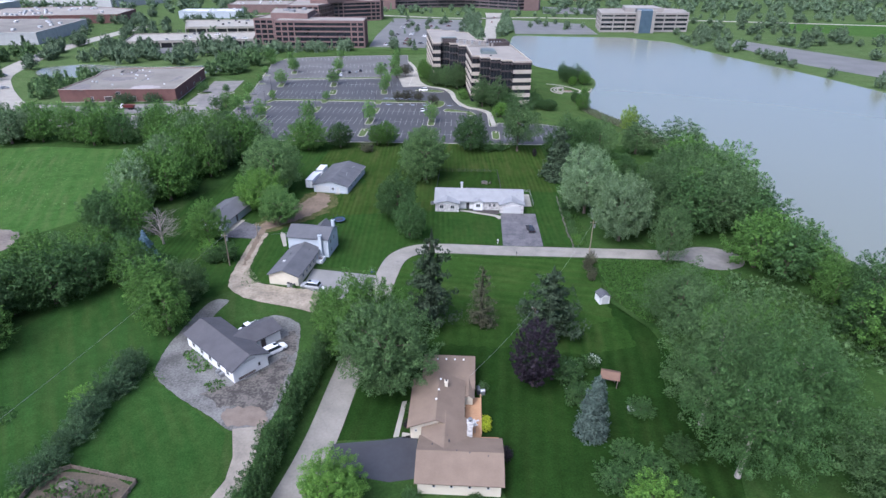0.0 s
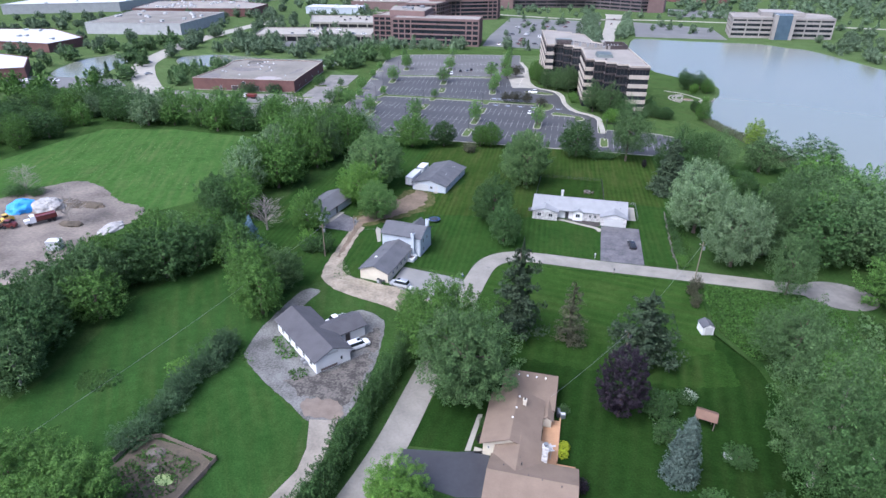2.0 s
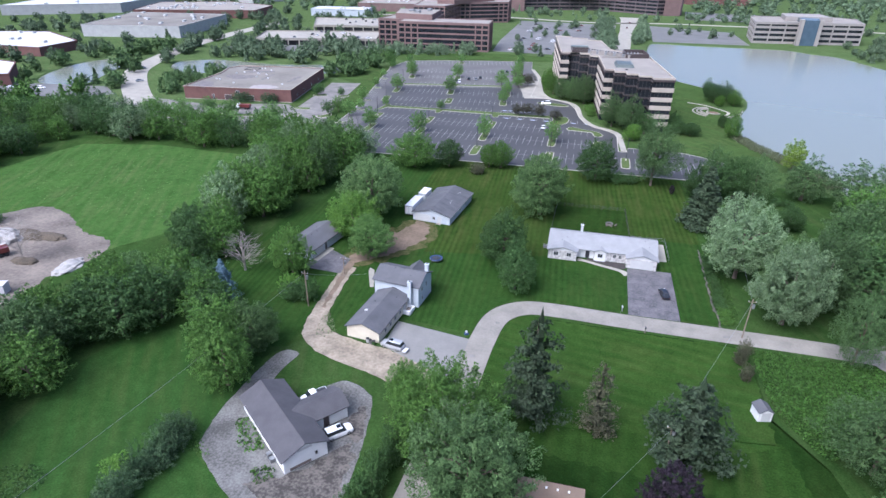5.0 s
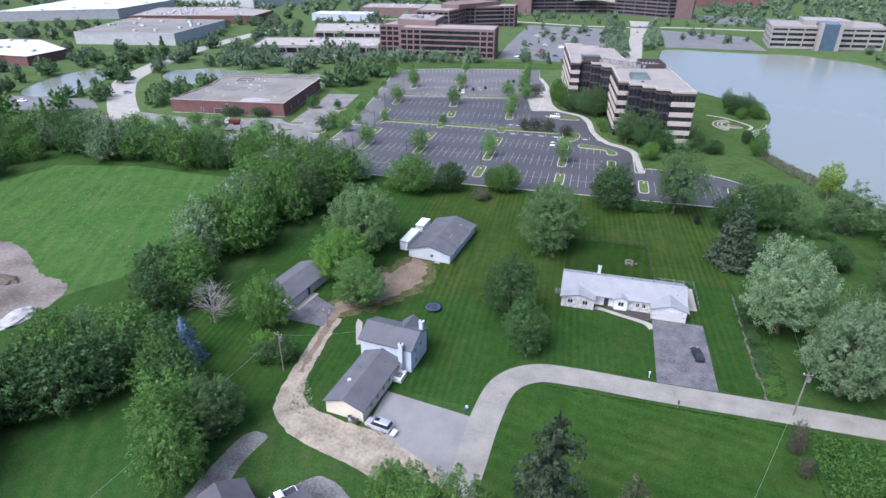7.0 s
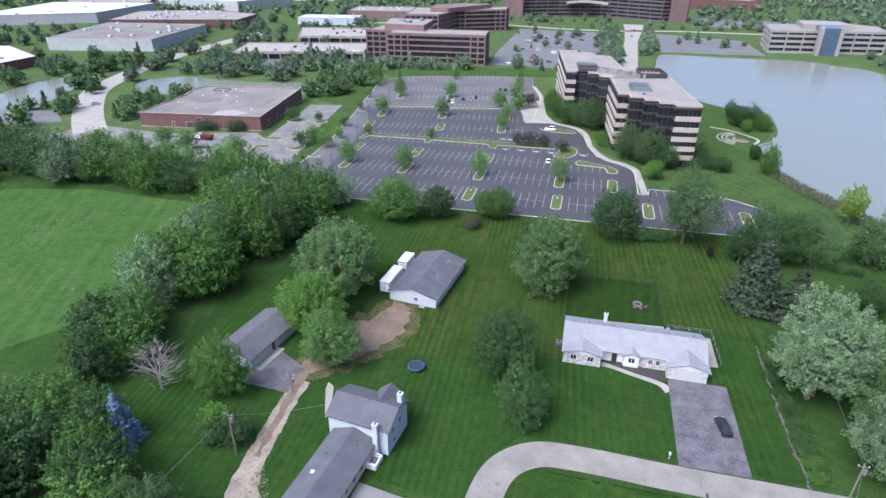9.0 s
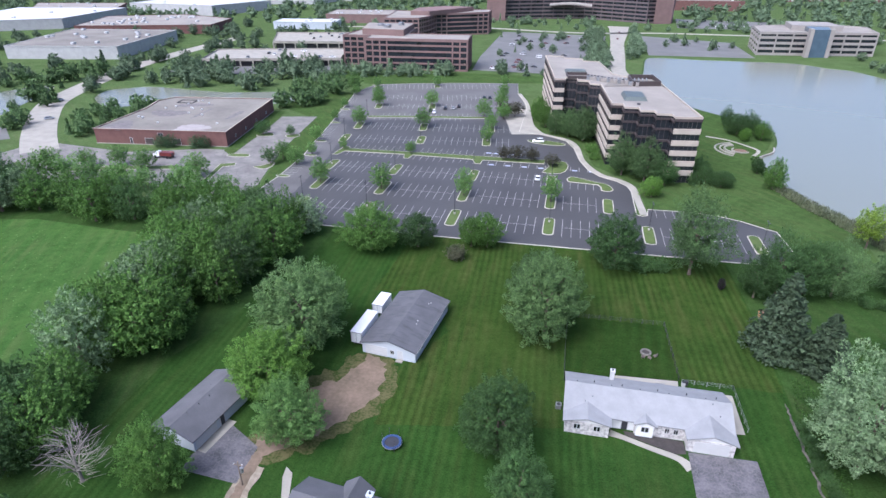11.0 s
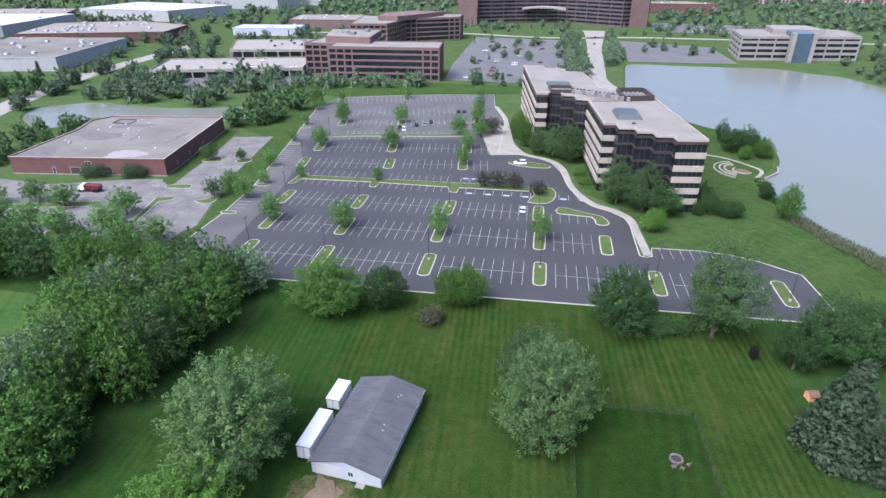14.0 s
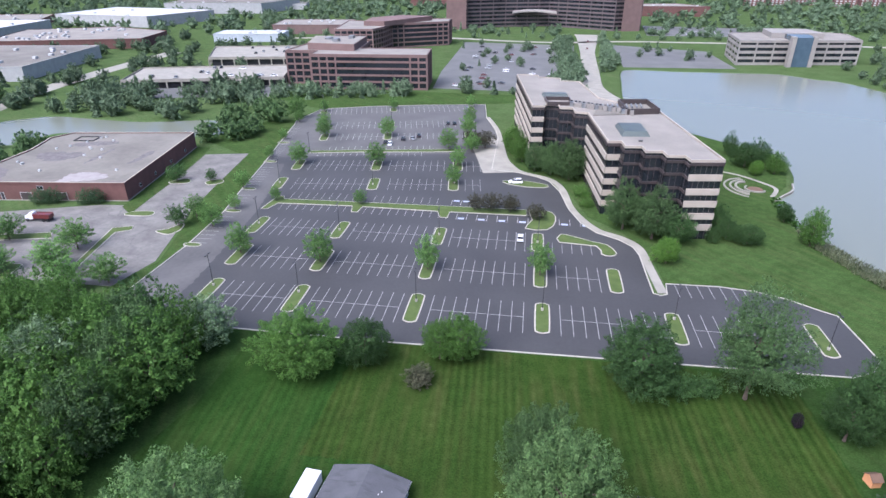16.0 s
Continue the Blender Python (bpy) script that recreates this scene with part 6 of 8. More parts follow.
def brown_house():
    h = thing("tan_house", "long tan roofed house with cream walls and wooden deck", "house")
    part("wall", gable_walls(bmesh.new(), -6.0, 6.3, 60.7, 69.2, 2.7, 4.3, "u"), SIDING_CREAM, h)
    part("roof", gable(bmesh.new(), -6.0, 6.3, 60.7, 69.2, 2.72, 4.32, 0.5, 0.16, "u"), SHINGLE_TAN, h)
    part("middle_wall", gable_walls(bmesh.new(), -8.1, 0.2, 71.6, 82.6, 2.9, 4.6), SIDING_CREAM, h)
    part("middle_roof", gable(bmesh.new(), -8.1, 0.2, 71.6, 82.6, 2.92, 4.62, 0.55, 0.16), SHINGLE_TAN, h)
    part("link_wall", B((-5.9, 1.0, 68.8, 71.8, 0, 2.6)), SIDING_CREAM, h)
    part("link_roof", gable(bmesh.new(), -5.9, 1.2, 66, 73.5, 2.62, 4.05, 0.35, 0.14), SHINGLE_TAN, h)
    part("north_wall", loft(bmesh.new(), [[(x, 82.0, 0), (x, 89.8, 0), (x, 89.8, 2.5), (x, 89.0, 3.7), (x, 82.0, 2.5)] for x in (-6.6, 2.0)]), SIDING_CREAM, h)
    part("north_roof", loft(bmesh.new(), [[(x, 81.4, 2.42), (x, 89.0, 3.72), (x, 90.3, 2.35), (x, 90.3, 2.5), (x, 89.05, 3.9), (x, 81.4, 2.6)] for x in (-7.1, 2.5)]), SHINGLE_TAN, h)
    part("step_roof", gable(bmesh.new(), 0.6, 2.1, 79.4, 84.0, 2.4, 2.9, 0.3, 0.12), SHINGLE_TAN, h)
    part("step_wall", B((0.6, 2.1, 79.4, 82.2, 0, 2.4)), SIDING_CREAM, h)
    for x in (-3.6, -1.0, 1.7, 4.4):
        window(h, facing(x, 60.7, 1.5, "s"), 0.5, 0.8, 1)
    for y in (73.4, 76, 79):
        window(h, facing(-8.1, y, 0.9, "w"), 1.1, 1.1, 2)
    for y in (62.6, 65.4):
        window(h, facing(6.3, y, 0.9, "e"), 1.0, 1.1, 2)
    window(h, facing(-7.2, 71.6, 1.6, "s"), 0.4, 0.5, 1)
    door(h, facing(0.2, 75.5, 0.8, "e"), 1.8, 2.0, GLASS, "patio_door")
    ch = chimney(h, 1.6, 70.3, 0, 5.4, 0.9, 0.8, STONE_FACE)
    part("cowl", poly(bmesh.new(), ngon(0.35, 10, 1.6, 70.3), 5.8, 6.05), METAL, ch)
    chimney(h, -2.6, 80.0, 3.6, 5.2, 0.55, 0.55, SIDING_CREAM)
    for x in (-4.5, -2.9, -1.3, 0.3):
        part("skylight", B((x - 0.14, x + 0.14, 87.9, 88.2, 3.3, 3.86)), SIDING, h)
    for x, y in ((-3.6, 81.2), (-3.8, 78.4), (-4.1, 76.0)):
        part("skylight", B((x - 0.14, x + 0.14, y - 0.14, y + 0.14, 4.3, 4.82)), SIDING, h)
    vents(h, [(-4.2, 66.8, 3.6), (-1.6, 67.2, 4.2), (-0.4, 65.2, 4.1), (1.6, 64.8, 4.2), (4.4, 64.4, 4.1), (-2.0, 68.6, 3.7)])
    deck = thing("deck", "orange stained wooden deck behind the tan house", "deck")
    n = 0
    y = 71.4
    while y < 81.2:
        part("board", B((0.85, 3.5, y, y + 0.42, 0.62, 0.68)), WOOD, deck)
        y += 0.45
    for y in (71.5, 74.6, 77.8, 81.0):
        part("post", B((3.42, 3.56, y - 0.07, y + 0.07, 0, 1.65)), WOOD, deck)
    part("rail", B((3.4, 3.6, 71.4, 81.1, 1.6, 1.7)), WOOD, deck)
    part("rail", B((3.5, 6.4, 71.3, 71.45, 1.0, 1.1)), WOOD, deck)
    for x in (4.6, 6.3):
        part("post", B((x - 0.07, x + 0.07, 71.3, 71.45, 0, 1.05)), WOOD, deck)
    part("rim", B((0.85, 3.5, 71.35, 71.4, 0.2, 0.62), (3.5, 3.56, 71.4, 81.1, 0.2, 0.62)), WOOD, deck)
    return h


ranch_house()
blue_house()
big_shed()
box_trailer(-52.6, 180.9, 8.6, 3.3)
box_trailer(-51.9, 192.6, 5.4, 2.8, 1.6)
grey_garage()
white_barn()
brown_house()
tree("lime", 4.5, 75.9, 1.5, 0.95, "beside the wooden deck")
tree("lime", 4.4, 74.3, 1.5, 0.95, "beside the wooden deck")
tree("shrub", -8.9, 74.2, 1.6, 0.9, "at the house wall", L_PURPLE)
tree("shrub", -8.9, 78, 1.8, 0.9, "at the house wall", L_DARK)
tree("shrub", 7.3, 68.2, 2.4, 1.4, "at the house wall", L_PURPLE)
tree("shrub", -6.8, 59.6, 1.8, 1.6, "at the house wall", L_DARK)
tree("shrub", 2.6, 59.6, 1.4, 1.5, "at the house wall", L_DARK)
tree("shrub", 4, 84.2, 1.8, 1.2, "beside the deck", L_COTTON)
patch("side_walk", [(-11, 71.6), (-10.1, 71.8), (-9.6, 80.4), (-10.4, 80.2)], CONCRETE, "narrow pale concrete path", "path", 0.06)
patch("landing", [(-9.6, 71.6), (-8.1, 71.6), (-8.1, 72.6), (-9.6, 72.8)], CONCRETE, "small pale doorstep slab", "path", 0.06)


# ---- garden things ----
def small_shed():
    s = thing("garden_shed", "small white garden shed with grey roof", "shed", pose(32.2, 115.0, 0, 0, 0, 14))
    part("wall", gable_walls(bmesh.new(), -1.2, 1.2, 0, 2.6, 1.9, 2.6), SIDING, s)
    part("roof", gable(bmesh.new(), -1.2, 1.2, 0, 2.6, 1.92, 2.62, 0.15, 0.1), SHINGLE, s)
    door(s, facing(0.1, 0, 0.05, "s"), 1.3, 1.75, TRIM, "double_door")
    part("hatch", B((-0.35, 0.0, 1.0, 1.3, 2.35, 2.55)), DARK_METAL, s)


def trampoline():
    t = thing("trampoline", "round blue trampoline with safety net poles on the lawn", "trampoline", pose(-37.4, 156.0, 0))
    part("mat", poly(bmesh.new(), ngon(1.2, 28), 0.78, 0.8), DARK_METAL, t, "black jumping mat")
    part("pad", band(bmesh.new(), ngon(1.42, 28), 0.42, 0.76, 0.86, True), TRAMP_BLUE, t, "blue padded rim")
    part("frame", band(bmesh.new(), ngon(1.66, 28), 0.08, 0.72, 0.8, True), METAL, t)
    for i in range(6):
        a = i * math.pi / 3
        part("leg", tube(bmesh.new(), [(1.66 * math.cos(a), 1.66 * math.sin(a), 0), (1.66 * math.cos(a), 1.66 * math.sin(a), 2.5)], [0.035, 0.035], 6), DARK_METAL, t)


def fire_pit():
    f = thing("fire_pit", "round grey stone fire pit on the fenced lawn", "fire pit", pose(6, 191.4, 0))
    for i in range(14):
        a = i * 2 * math.pi / 14
        b = part("stone", B((-0.2, 0.2, -0.14, 0.14, 0, 0.38)), PIT_STONE, f)
        b.matrix_basis = pose(0.95 * math.cos(a), 0.95 * math.sin(a), 0, 0, 0, math.degrees(a) + 90)
    part("ash", poly(bmesh.new(), ngon(0.82, 14), 0, 0.12), MULCH, f)
    for i, (x, y) in enumerate(((0.6, -1.9), (-0.7, -1.8), (1.7, -1.0))):
        c = thing("garden_chair", "low dark garden chair by the fire pit", "chair", pose(6 + x, 191.4 + y, 0, 0, 0, 40 * i - 30), "chairs by the fire pit")
        part("seat", B((-0.3, 0.3, -0.3, 0.3, 0.32, 0.4)), WOOD_GREY, c)
        part("backrest", B((-0.3, 0.3, -0.36, -0.28, 0.36, 0.95)), WOOD_GREY, c)
        for sx in (-0.26, 0.26):
            for sy in (-0.26, 0.26):
                part("leg", B((sx - 0.03, sx + 0.03, sy - 0.03, sy + 0.03, 0, 0.32)), WOOD_GREY, c)


def wire_fence(points, label, h=1.2, step=2.4):
    f = thing("fence", label, "fence")
    for a, b in zip(points, points[1:]):
        a, b = Vector(a), Vector(b)
        n = max(1, round((b - a).length / step))
        for i in range(n + 1):
            p = a.lerp(b, i / n)
            part("post", B((p.x - 0.05, p.x + 0.05, p.y - 0.05, p.y + 0.05, 0, h)), METAL if "metal" in label else DARK_METAL, f)
        for z in (h * 0.35, h * 0.65, h * 0.95):
            part("rail", tube(bmesh.new(), [(a.x, a.y, z), (b.x, b.y, z)], [0.018, 0.018], 4), METAL if "metal" in label else DARK_METAL, f)


def utility_pole(x, y, h, label="weathered timber utility pole with a transformer"):
    p = thing("utility_pole", label, "utility pole", pose(x, y, 0))
    part("pole", tube(bmesh.new(), [(0, 0, -0.3), (0, 0, h)], [0.14, 0.1], 8), POLE_WOOD, p)
    part("cross_arm", B((-0.75, 0.75, -0.05, 0.05, h - 0.75, h - 0.63)), POLE_WOOD, p)
    for sx in (-0.68, 0.0, 0.68):
        part("insulator", poly(bmesh.new(), ngon(0.07, 6, sx, 0), h - 0.65, h - 0.4), WHITE_PLASTIC, p)
    part("transformer", poly(bmesh.new(), ngon(0.26, 10, 0.42, 0), h - 2.1, h - 1.2), METAL, p)


def cable(a, b, sag, label="thin overhead cable between poles"):
    a, b = Vector(a), Vector(b)
    pts = [a.lerp(b, i / 12) - Vector((0, 0, 4 * sag * (i / 12) * (1 - i / 12))) for i in range(13)]
    tagged(part("overhead_cable", tube(bmesh.new(), [tuple(p) for p in pts], [0.02] * 13, 4), METAL), label, "cable")


small_shed()
trampoline()
fire_pit()
wire_fence([(-10.1, 179), (-10.2, 190), (-10, 201.5), (10.7, 202.3), (11.4, 183.8)], "low dark wire fence round the back lawn")
wire_fence([(11.8, 182.9), (20.9, 183.1), (21.1, 172)], "low grey metal fence beside the patio", 1.1)
utility_pole(33.2, 140.4, 9.6)
utility_pole(14.6, 100.8, 8.2, "slim weathered timber utility pole")
utility_pole(-59.6, 127.6, 9.2)
utility_pole(-57.5, 143.2, 5.0, "short timber pole by the asphalt pad")
cable((33.2, 140.4, 9.1), (14.6, 100.8, 7.7), 0.6)
cable((33.2, 140.4, 9.1), (37.5, 185, 8.8), 0.7)
cable((-59.6, 127.6, 8.7), (-72, 50, 8.6), 0.9)
cable((-59.6, 127.6, 8.4), (-46.6, 137.5, 5.2), 0.5, "thin service cable to the blue house")
cable((14.6, 100.8, 7.6), (1.6, 84, 3.4), 0.4, "thin service cable to the tan house")
for x, y, hh in ((8.9, 144.2, 1.1), (13.5, 136.9, 1.2)):
    mb = thing("mailbox", "mailbox on a short post beside the lane", "mailbox", pose(x, y, 0))
    part("post", B((-0.06, 0.06, -0.06, 0.06, 0, hh)), TRIM if x < 10 else WOOD_GREY, mb)
    part("box", B((-0.15, 0.15, -0.28, 0.28, hh, hh + 0.28)), TRIM if x < 10 else DARK_METAL, mb)


def gazebo():
    g = thing("pergola", "rust brown canopy shelter in the garden", "shelter", pose(27.6, 87.4, 0, 0, 0, -14))
    for x in (-1.4, 1.4):
        for y in (-1.1, 1.1):
            part("post", B((x - 0.06, x + 0.06, y - 0.06, y + 0.06, 0, 2.1)), WOOD_GREY, g)
    part("canopy", gable(bmesh.new(), -1.5, 1.5, -1.2, 1.2, 2.1, 2.75, 0.25, 0.08, "u"), TERRACOTTA, g)
    part("bench", B((-1.1, 1.1, 0.4, 0.8, 0.4, 0.48), (-1.1, -1.0, 0.4, 0.8, 0, 0.4), (1.0, 1.1, 0.4, 0.8, 0, 0.4)), WOOD_GREY, g)


gazebo()
ps = thing("playhouse", "small orange wooden playhouse at the lawn edge", "playhouse", pose(32.9, 210.6, 0, 0, 0, 102))
part("wall", gable_walls(bmesh.new(), -0.9, 0.9, -0.8, 0.8, 1.3, 2.0), ORANGE, ps)
part("roof", gable(bmesh.new(), -0.9, 0.9, -0.8, 0.8, 1.32, 2.02, 0.15, 0.06), TERRACOTTA, ps)
um = thing("patio_umbrella", "folded white patio umbrella on the deck", "umbrella", pose(2.0, 73.0, 0.68))
part("pole", tube(bmesh.new(), [(0, 0, 0), (0, 0, 2.4)], [0.03, 0.03], 6), METAL, um)
part("canopy", tube(bmesh.new(), [(0, 0, 1.5), (0, 0, 1.9), (0, 0, 2.35)], [0.55, 0.4, 0.05], 8), WHITE_PLASTIC, um)
gr = thing("grill", "grey covered barbecue grill beside the deck", "grill", pose(3.9, 83.0, 0, 0, 0, 15))
part("cart", B((-0.4, 0.4, -0.3, 0.3, 0, 0.8)), METAL, gr)
part("hood", tube(bmesh.new(), [(-0.4, 0, 0.85), (0.4, 0, 0.85)], [0.3, 0.3], 10), WHITE_PLASTIC, gr)
ac = thing("air_conditioner", "grey outdoor air conditioner beside the ranch house", "air conditioner", pose(-10.8, 171.2, 0))
part("casing", B((-0.5, 0.5, -0.5, 0.5, 0.05, 0.85)), METAL, ac)
part("fan_grille", poly(bmesh.new(), ngon(0.38, 12), 0.85, 0.88), DARK_METAL, ac)
for x, y in ((12.0, 182.2), (12.5, 182.6)):
    bn = thing("waste_bin", "upright bin beside the patio fence", "bin", pose(x, y, 0))
    part("body", B((-0.3, 0.3, -0.3, 0.3, 0.05, 1.0)), WHITE_PLASTIC if x < 12.2 else DARK_METAL, bn)
    part("lid", B((-0.33, 0.33, -0.34, 0.34, 1.0, 1.08)), DARK_METAL, bn)
bt = thing("patio_bench", "grey slatted bench on the back patio", "bench", pose(7.6, 180.6, 0))
part("seat", B((-0.8, 0.8, -0.3, 0.3, 0.4, 0.48)), METAL, bt)
part("backrest", B((-0.8, 0.8, 0.28, 0.34, 0.48, 0.95)), METAL, bt)
for sx in (-0.7, 0.7):
    part("leg", B((sx - 0.04, sx + 0.04, -0.25, 0.25, 0, 0.4)), METAL, bt)
for x, y, m in ((-41.2, 118.2, METAL), (-40.4, 118.0, L_DARK), (-41.9, 118.5, WHITE_PLASTIC)):
    bn = thing("waste_bin", "round bin before the garage wing", "bin", pose(x, y, 0))
    part("body", tube(bmesh.new(), [(0, 0, 0), (0, 0, 0.9)], [0.3, 0.36], 10), m, bn)
    part("lid", poly(bmesh.new(), ngon(0.38, 10), 0.9, 0.97), DARK_METAL, bn)
wr = thing("toy_car", "small blue and white toy on the lawn corner", "toy", pose(-22.9, 126.4, 0, 0, 0, 30))
part("body", B((-0.4, 0.4, -0.25, 0.25, 0.0, 0.4)), TRAMP_BLUE, wr)
part("seat", B((-0.2, 0.2, -0.25, 0.25, 0.5, 0.85)), WHITE_PLASTIC, wr)


# ---- cars ----
CARS = {}


def car(kind, x, y, angle, paint, label):
    """A parked car; its nose points along its own +x."""
    if (kind, paint.name) not in CARS:
        big = kind != "sedan"
        L, Wd, H, belt = (4.9, 1.9, 1.8, 1.05) if big else (4.6, 1.8, 1.45, 0.9)
        c = thing("car", label, "car", pose(x, y, 0.05, 0, 0, angle), "parked cars")
        def ring(px, w, z0, z1):
            return [(px, -w, z0), (px, w, z0), (px, w * 1.02, (z0 + z1) / 2), (px, w * 0.93, z1), (px, -w * 0.93, z1), (px, -w * 1.02, (z0 + z1) / 2)]
        h2, w2 = L / 2, Wd / 2
        part("body", loft(bmesh.new(), [ring(-h2, w2 * 0.86, 0.4, belt * 0.92), ring(-h2 + 0.25, w2, 0.28, belt), ring(0.2, w2, 0.25, belt), ring(h2 * 0.45, w2, 0.25, belt), ring(h2 - 0.3, w2 * 0.95, 0.28, belt * 0.84), ring(h2, w2 * 0.8, 0.38, belt * 0.7)]), paint, c)
        if kind == "pickup":
            r0, r1, r2, r3 = -0.35, -0.2, 0.85, 1.45
            part("bed_liner", B((-h2 + 0.15, -0.45, -w2 * 0.8, w2 * 0.8, belt - 0.02, belt + 0.02)), DARK_METAL, c)
        elif big:
            r0, r1, r2, r3 = -h2 + 0.12, -h2 + 0.45, 0.55, 1.25
        else:
            r0, r1, r2, r3 = -1.75, -1.1, 0.35, 1.15
        part("cabin_glass", loft(bmesh.new(), [[(px, -w, z) for px, w, z in ((r0, w2 * 0.9, belt), (r1, w2 * 0.72, H - 0.08), (r2, w2 * 0.72, H - 0.08), (r3, w2 * 0.9, belt))],
                                               [(px, w, z) for px, w, z in ((r0, w2 * 0.9, belt), (r1, w2 * 0.72, H - 0.08), (r2, w2 * 0.72, H - 0.08), (r3, w2 * 0.9, belt))]]), GLASS, c)
        part("roof", loft(bmesh.new(), [[(r1 - 0.05, -w2 * 0.74, H - 0.1), (r1 - 0.05, w2 * 0.74, H - 0.1), (r1 + 0.1, w2 * 0.66, H), (r1 + 0.1, -w2 * 0.66, H)], [(r2 + 0.05, -w2 * 0.74, H - 0.1), (r2 + 0.05, w2 * 0.74, H - 0.1), (r2 - 0.1, w2 * 0.66, H), (r2 - 0.1, -w2 * 0.66, H)]]), paint, c)
        if kind == "suv":
            part("sunroof", B((-0.2, 0.5, -0.4, 0.4, H, H + 0.02)), GLASS, c)
        for sx in (-0.3 * L, 0.31 * L):
            for sy in (-w2 + 0.1, w2 - 0.1):
                w = part("wheel", tube(bmesh.new(), [(sx, sy - 0.11, 0.34), (sx, sy + 0.11, 0.34)], [0.34, 0.34], 12), RUBBER, c)
                part("rim", tube(bmesh.new(), [(sx, sy - 0.12, 0.34), (sx, sy + 0.12, 0.34)], [0.2, 0.2], 8), METAL, w)
        for sy in (-0.6, 0.6):
            part("headlight", B((h2 - 0.12, h2 - 0.02, sy - 0.18, sy + 0.18, 0.62, 0.72)), TRIM, c)
            part("tail_light", B((-h2 + 0.0, -h2 + 0.1, sy - 0.16, sy + 0.16, 0.66, 0.8)), CAR_RED, c)
        CARS[kind, paint.name] = c
        return c
    return tagged(copy_thing(CARS[kind, paint.name], pose(x, y, 0.05, 0, 0, angle)), label)


car("suv", -36.4, 118.2, 170, CAR_SILVER, "silver suv with dark windows on the concrete apron")
car("suv", -37.4, 93.2, 46, CAR_WHITE, "white suv parked beside the barn house")
car("pickup", -45.0, 100.3, 230, CAR_WHITE, "white pickup truck parked behind the barn house")
car("sedan", 18.6, 153.6, 100, CAR_BLACK, "black sedan on the cracked driveway")
car("sedan", -23.2, 289.8, 90, CAR_WHITE, "white car in a parking bay")
car("suv", -26.5, 336.4, 185, CAR_WHITE, "white van beside the entrance drive")
for x, y, a, p in ((-84.5, 379, 100, CAR_BLACK), (-78, 385, 100, CAR_BLACK), (-74, 386.5, 100, CAR_SILVER), (-72, 391, 100, CAR_BLACK), (-82, 376.5, 280, CAR_WHITE), (-62, 414, 100, CAR_BLACK), (-59, 414.5, 100, CAR_BLACK), (-56.5, 447, 105, CAR_SILVER)):
    car("sedan", x, y, a, p, "car parked in an office bay")
car_rng = random.Random(9)
for i in range(46):
    x, y = car_rng.choice((-70, -56, -42, -24, -10)) + car_rng.uniform(-1, 1), 508 + 4.0 * car_rng.randrange(48)
    car("sedan", x, y, car_rng.choice((0, 180)), car_rng.choice((CAR_WHITE, CAR_BLACK, CAR_SILVER, CAR_BLACK, CAR_RED)), "car parked behind the brick offices")
for i in range(26):
    car("sedan", 96 + 3.2 * car_rng.randrange(30), 812 + 17 * car_rng.randrange(5), 90, car_rng.choice((CAR_WHITE, CAR_BLACK, CAR_SILVER)), "car parked beside the far offices")
for x, y, a in ((-288, 356, 240), (-262, 322, 50)):
    car("sedan", x, y, a, CAR_SILVER, "car driving on the pale road")
for x, y, a in ((22, 690, 90), (26, 740, 270)):
    car("sedan", x, y, a, CAR_RED, "car on the causeway road")
for x, y, a in ((-316, 286, 10), (-300, 290, 10)):
    car("sedan", x, y, a, CAR_WHITE, "white car in the west lot")


def lamp_post(x, y, h=8.5, angle=90):
    l = thing("lot_lamp", "dark slim parking lot lamp post on a round footing", "lamp post", pose(x, y, 0.2, 0, 0, angle), "lamps of the parking lot")
    part("footing", poly(bmesh.new(), ngon(0.3, 10), -0.1, 0.6), KERB, l)
    part("pole", tube(bmesh.new(), [(0, 0, 0.5), (0, 0, h)], [0.1, 0.07], 6), DARK_METAL, l)
    part("arm", B((-0.5, 0.5, -0.04, 0.04, h - 0.1, h)), DARK_METAL, l)
    for s in (-1, 1):
        part("lamp_head", B((s * 0.75 - 0.32, s * 0.75 + 0.32, -0.18, 0.18, h - 0.08, h + 0.08)), DARK_METAL, l)
    return l


_lamp = lamp_post(-17.0, 252.5)
for x, y in ((-46.2, 252), (-75, 252), (-97, 252), (12, 253), (41, 246), (-102, 289), (-76.3, 288), (-46.6, 289), (-18.3, 288), (-110, 324), (-76.5, 327), (-48, 333), (-112, 360), (-50, 420), (-120, 404), (-89, 410), (-130, 430)):
    copy_thing(_lamp, pose(x, y, 0.2, 0, 0, 90))


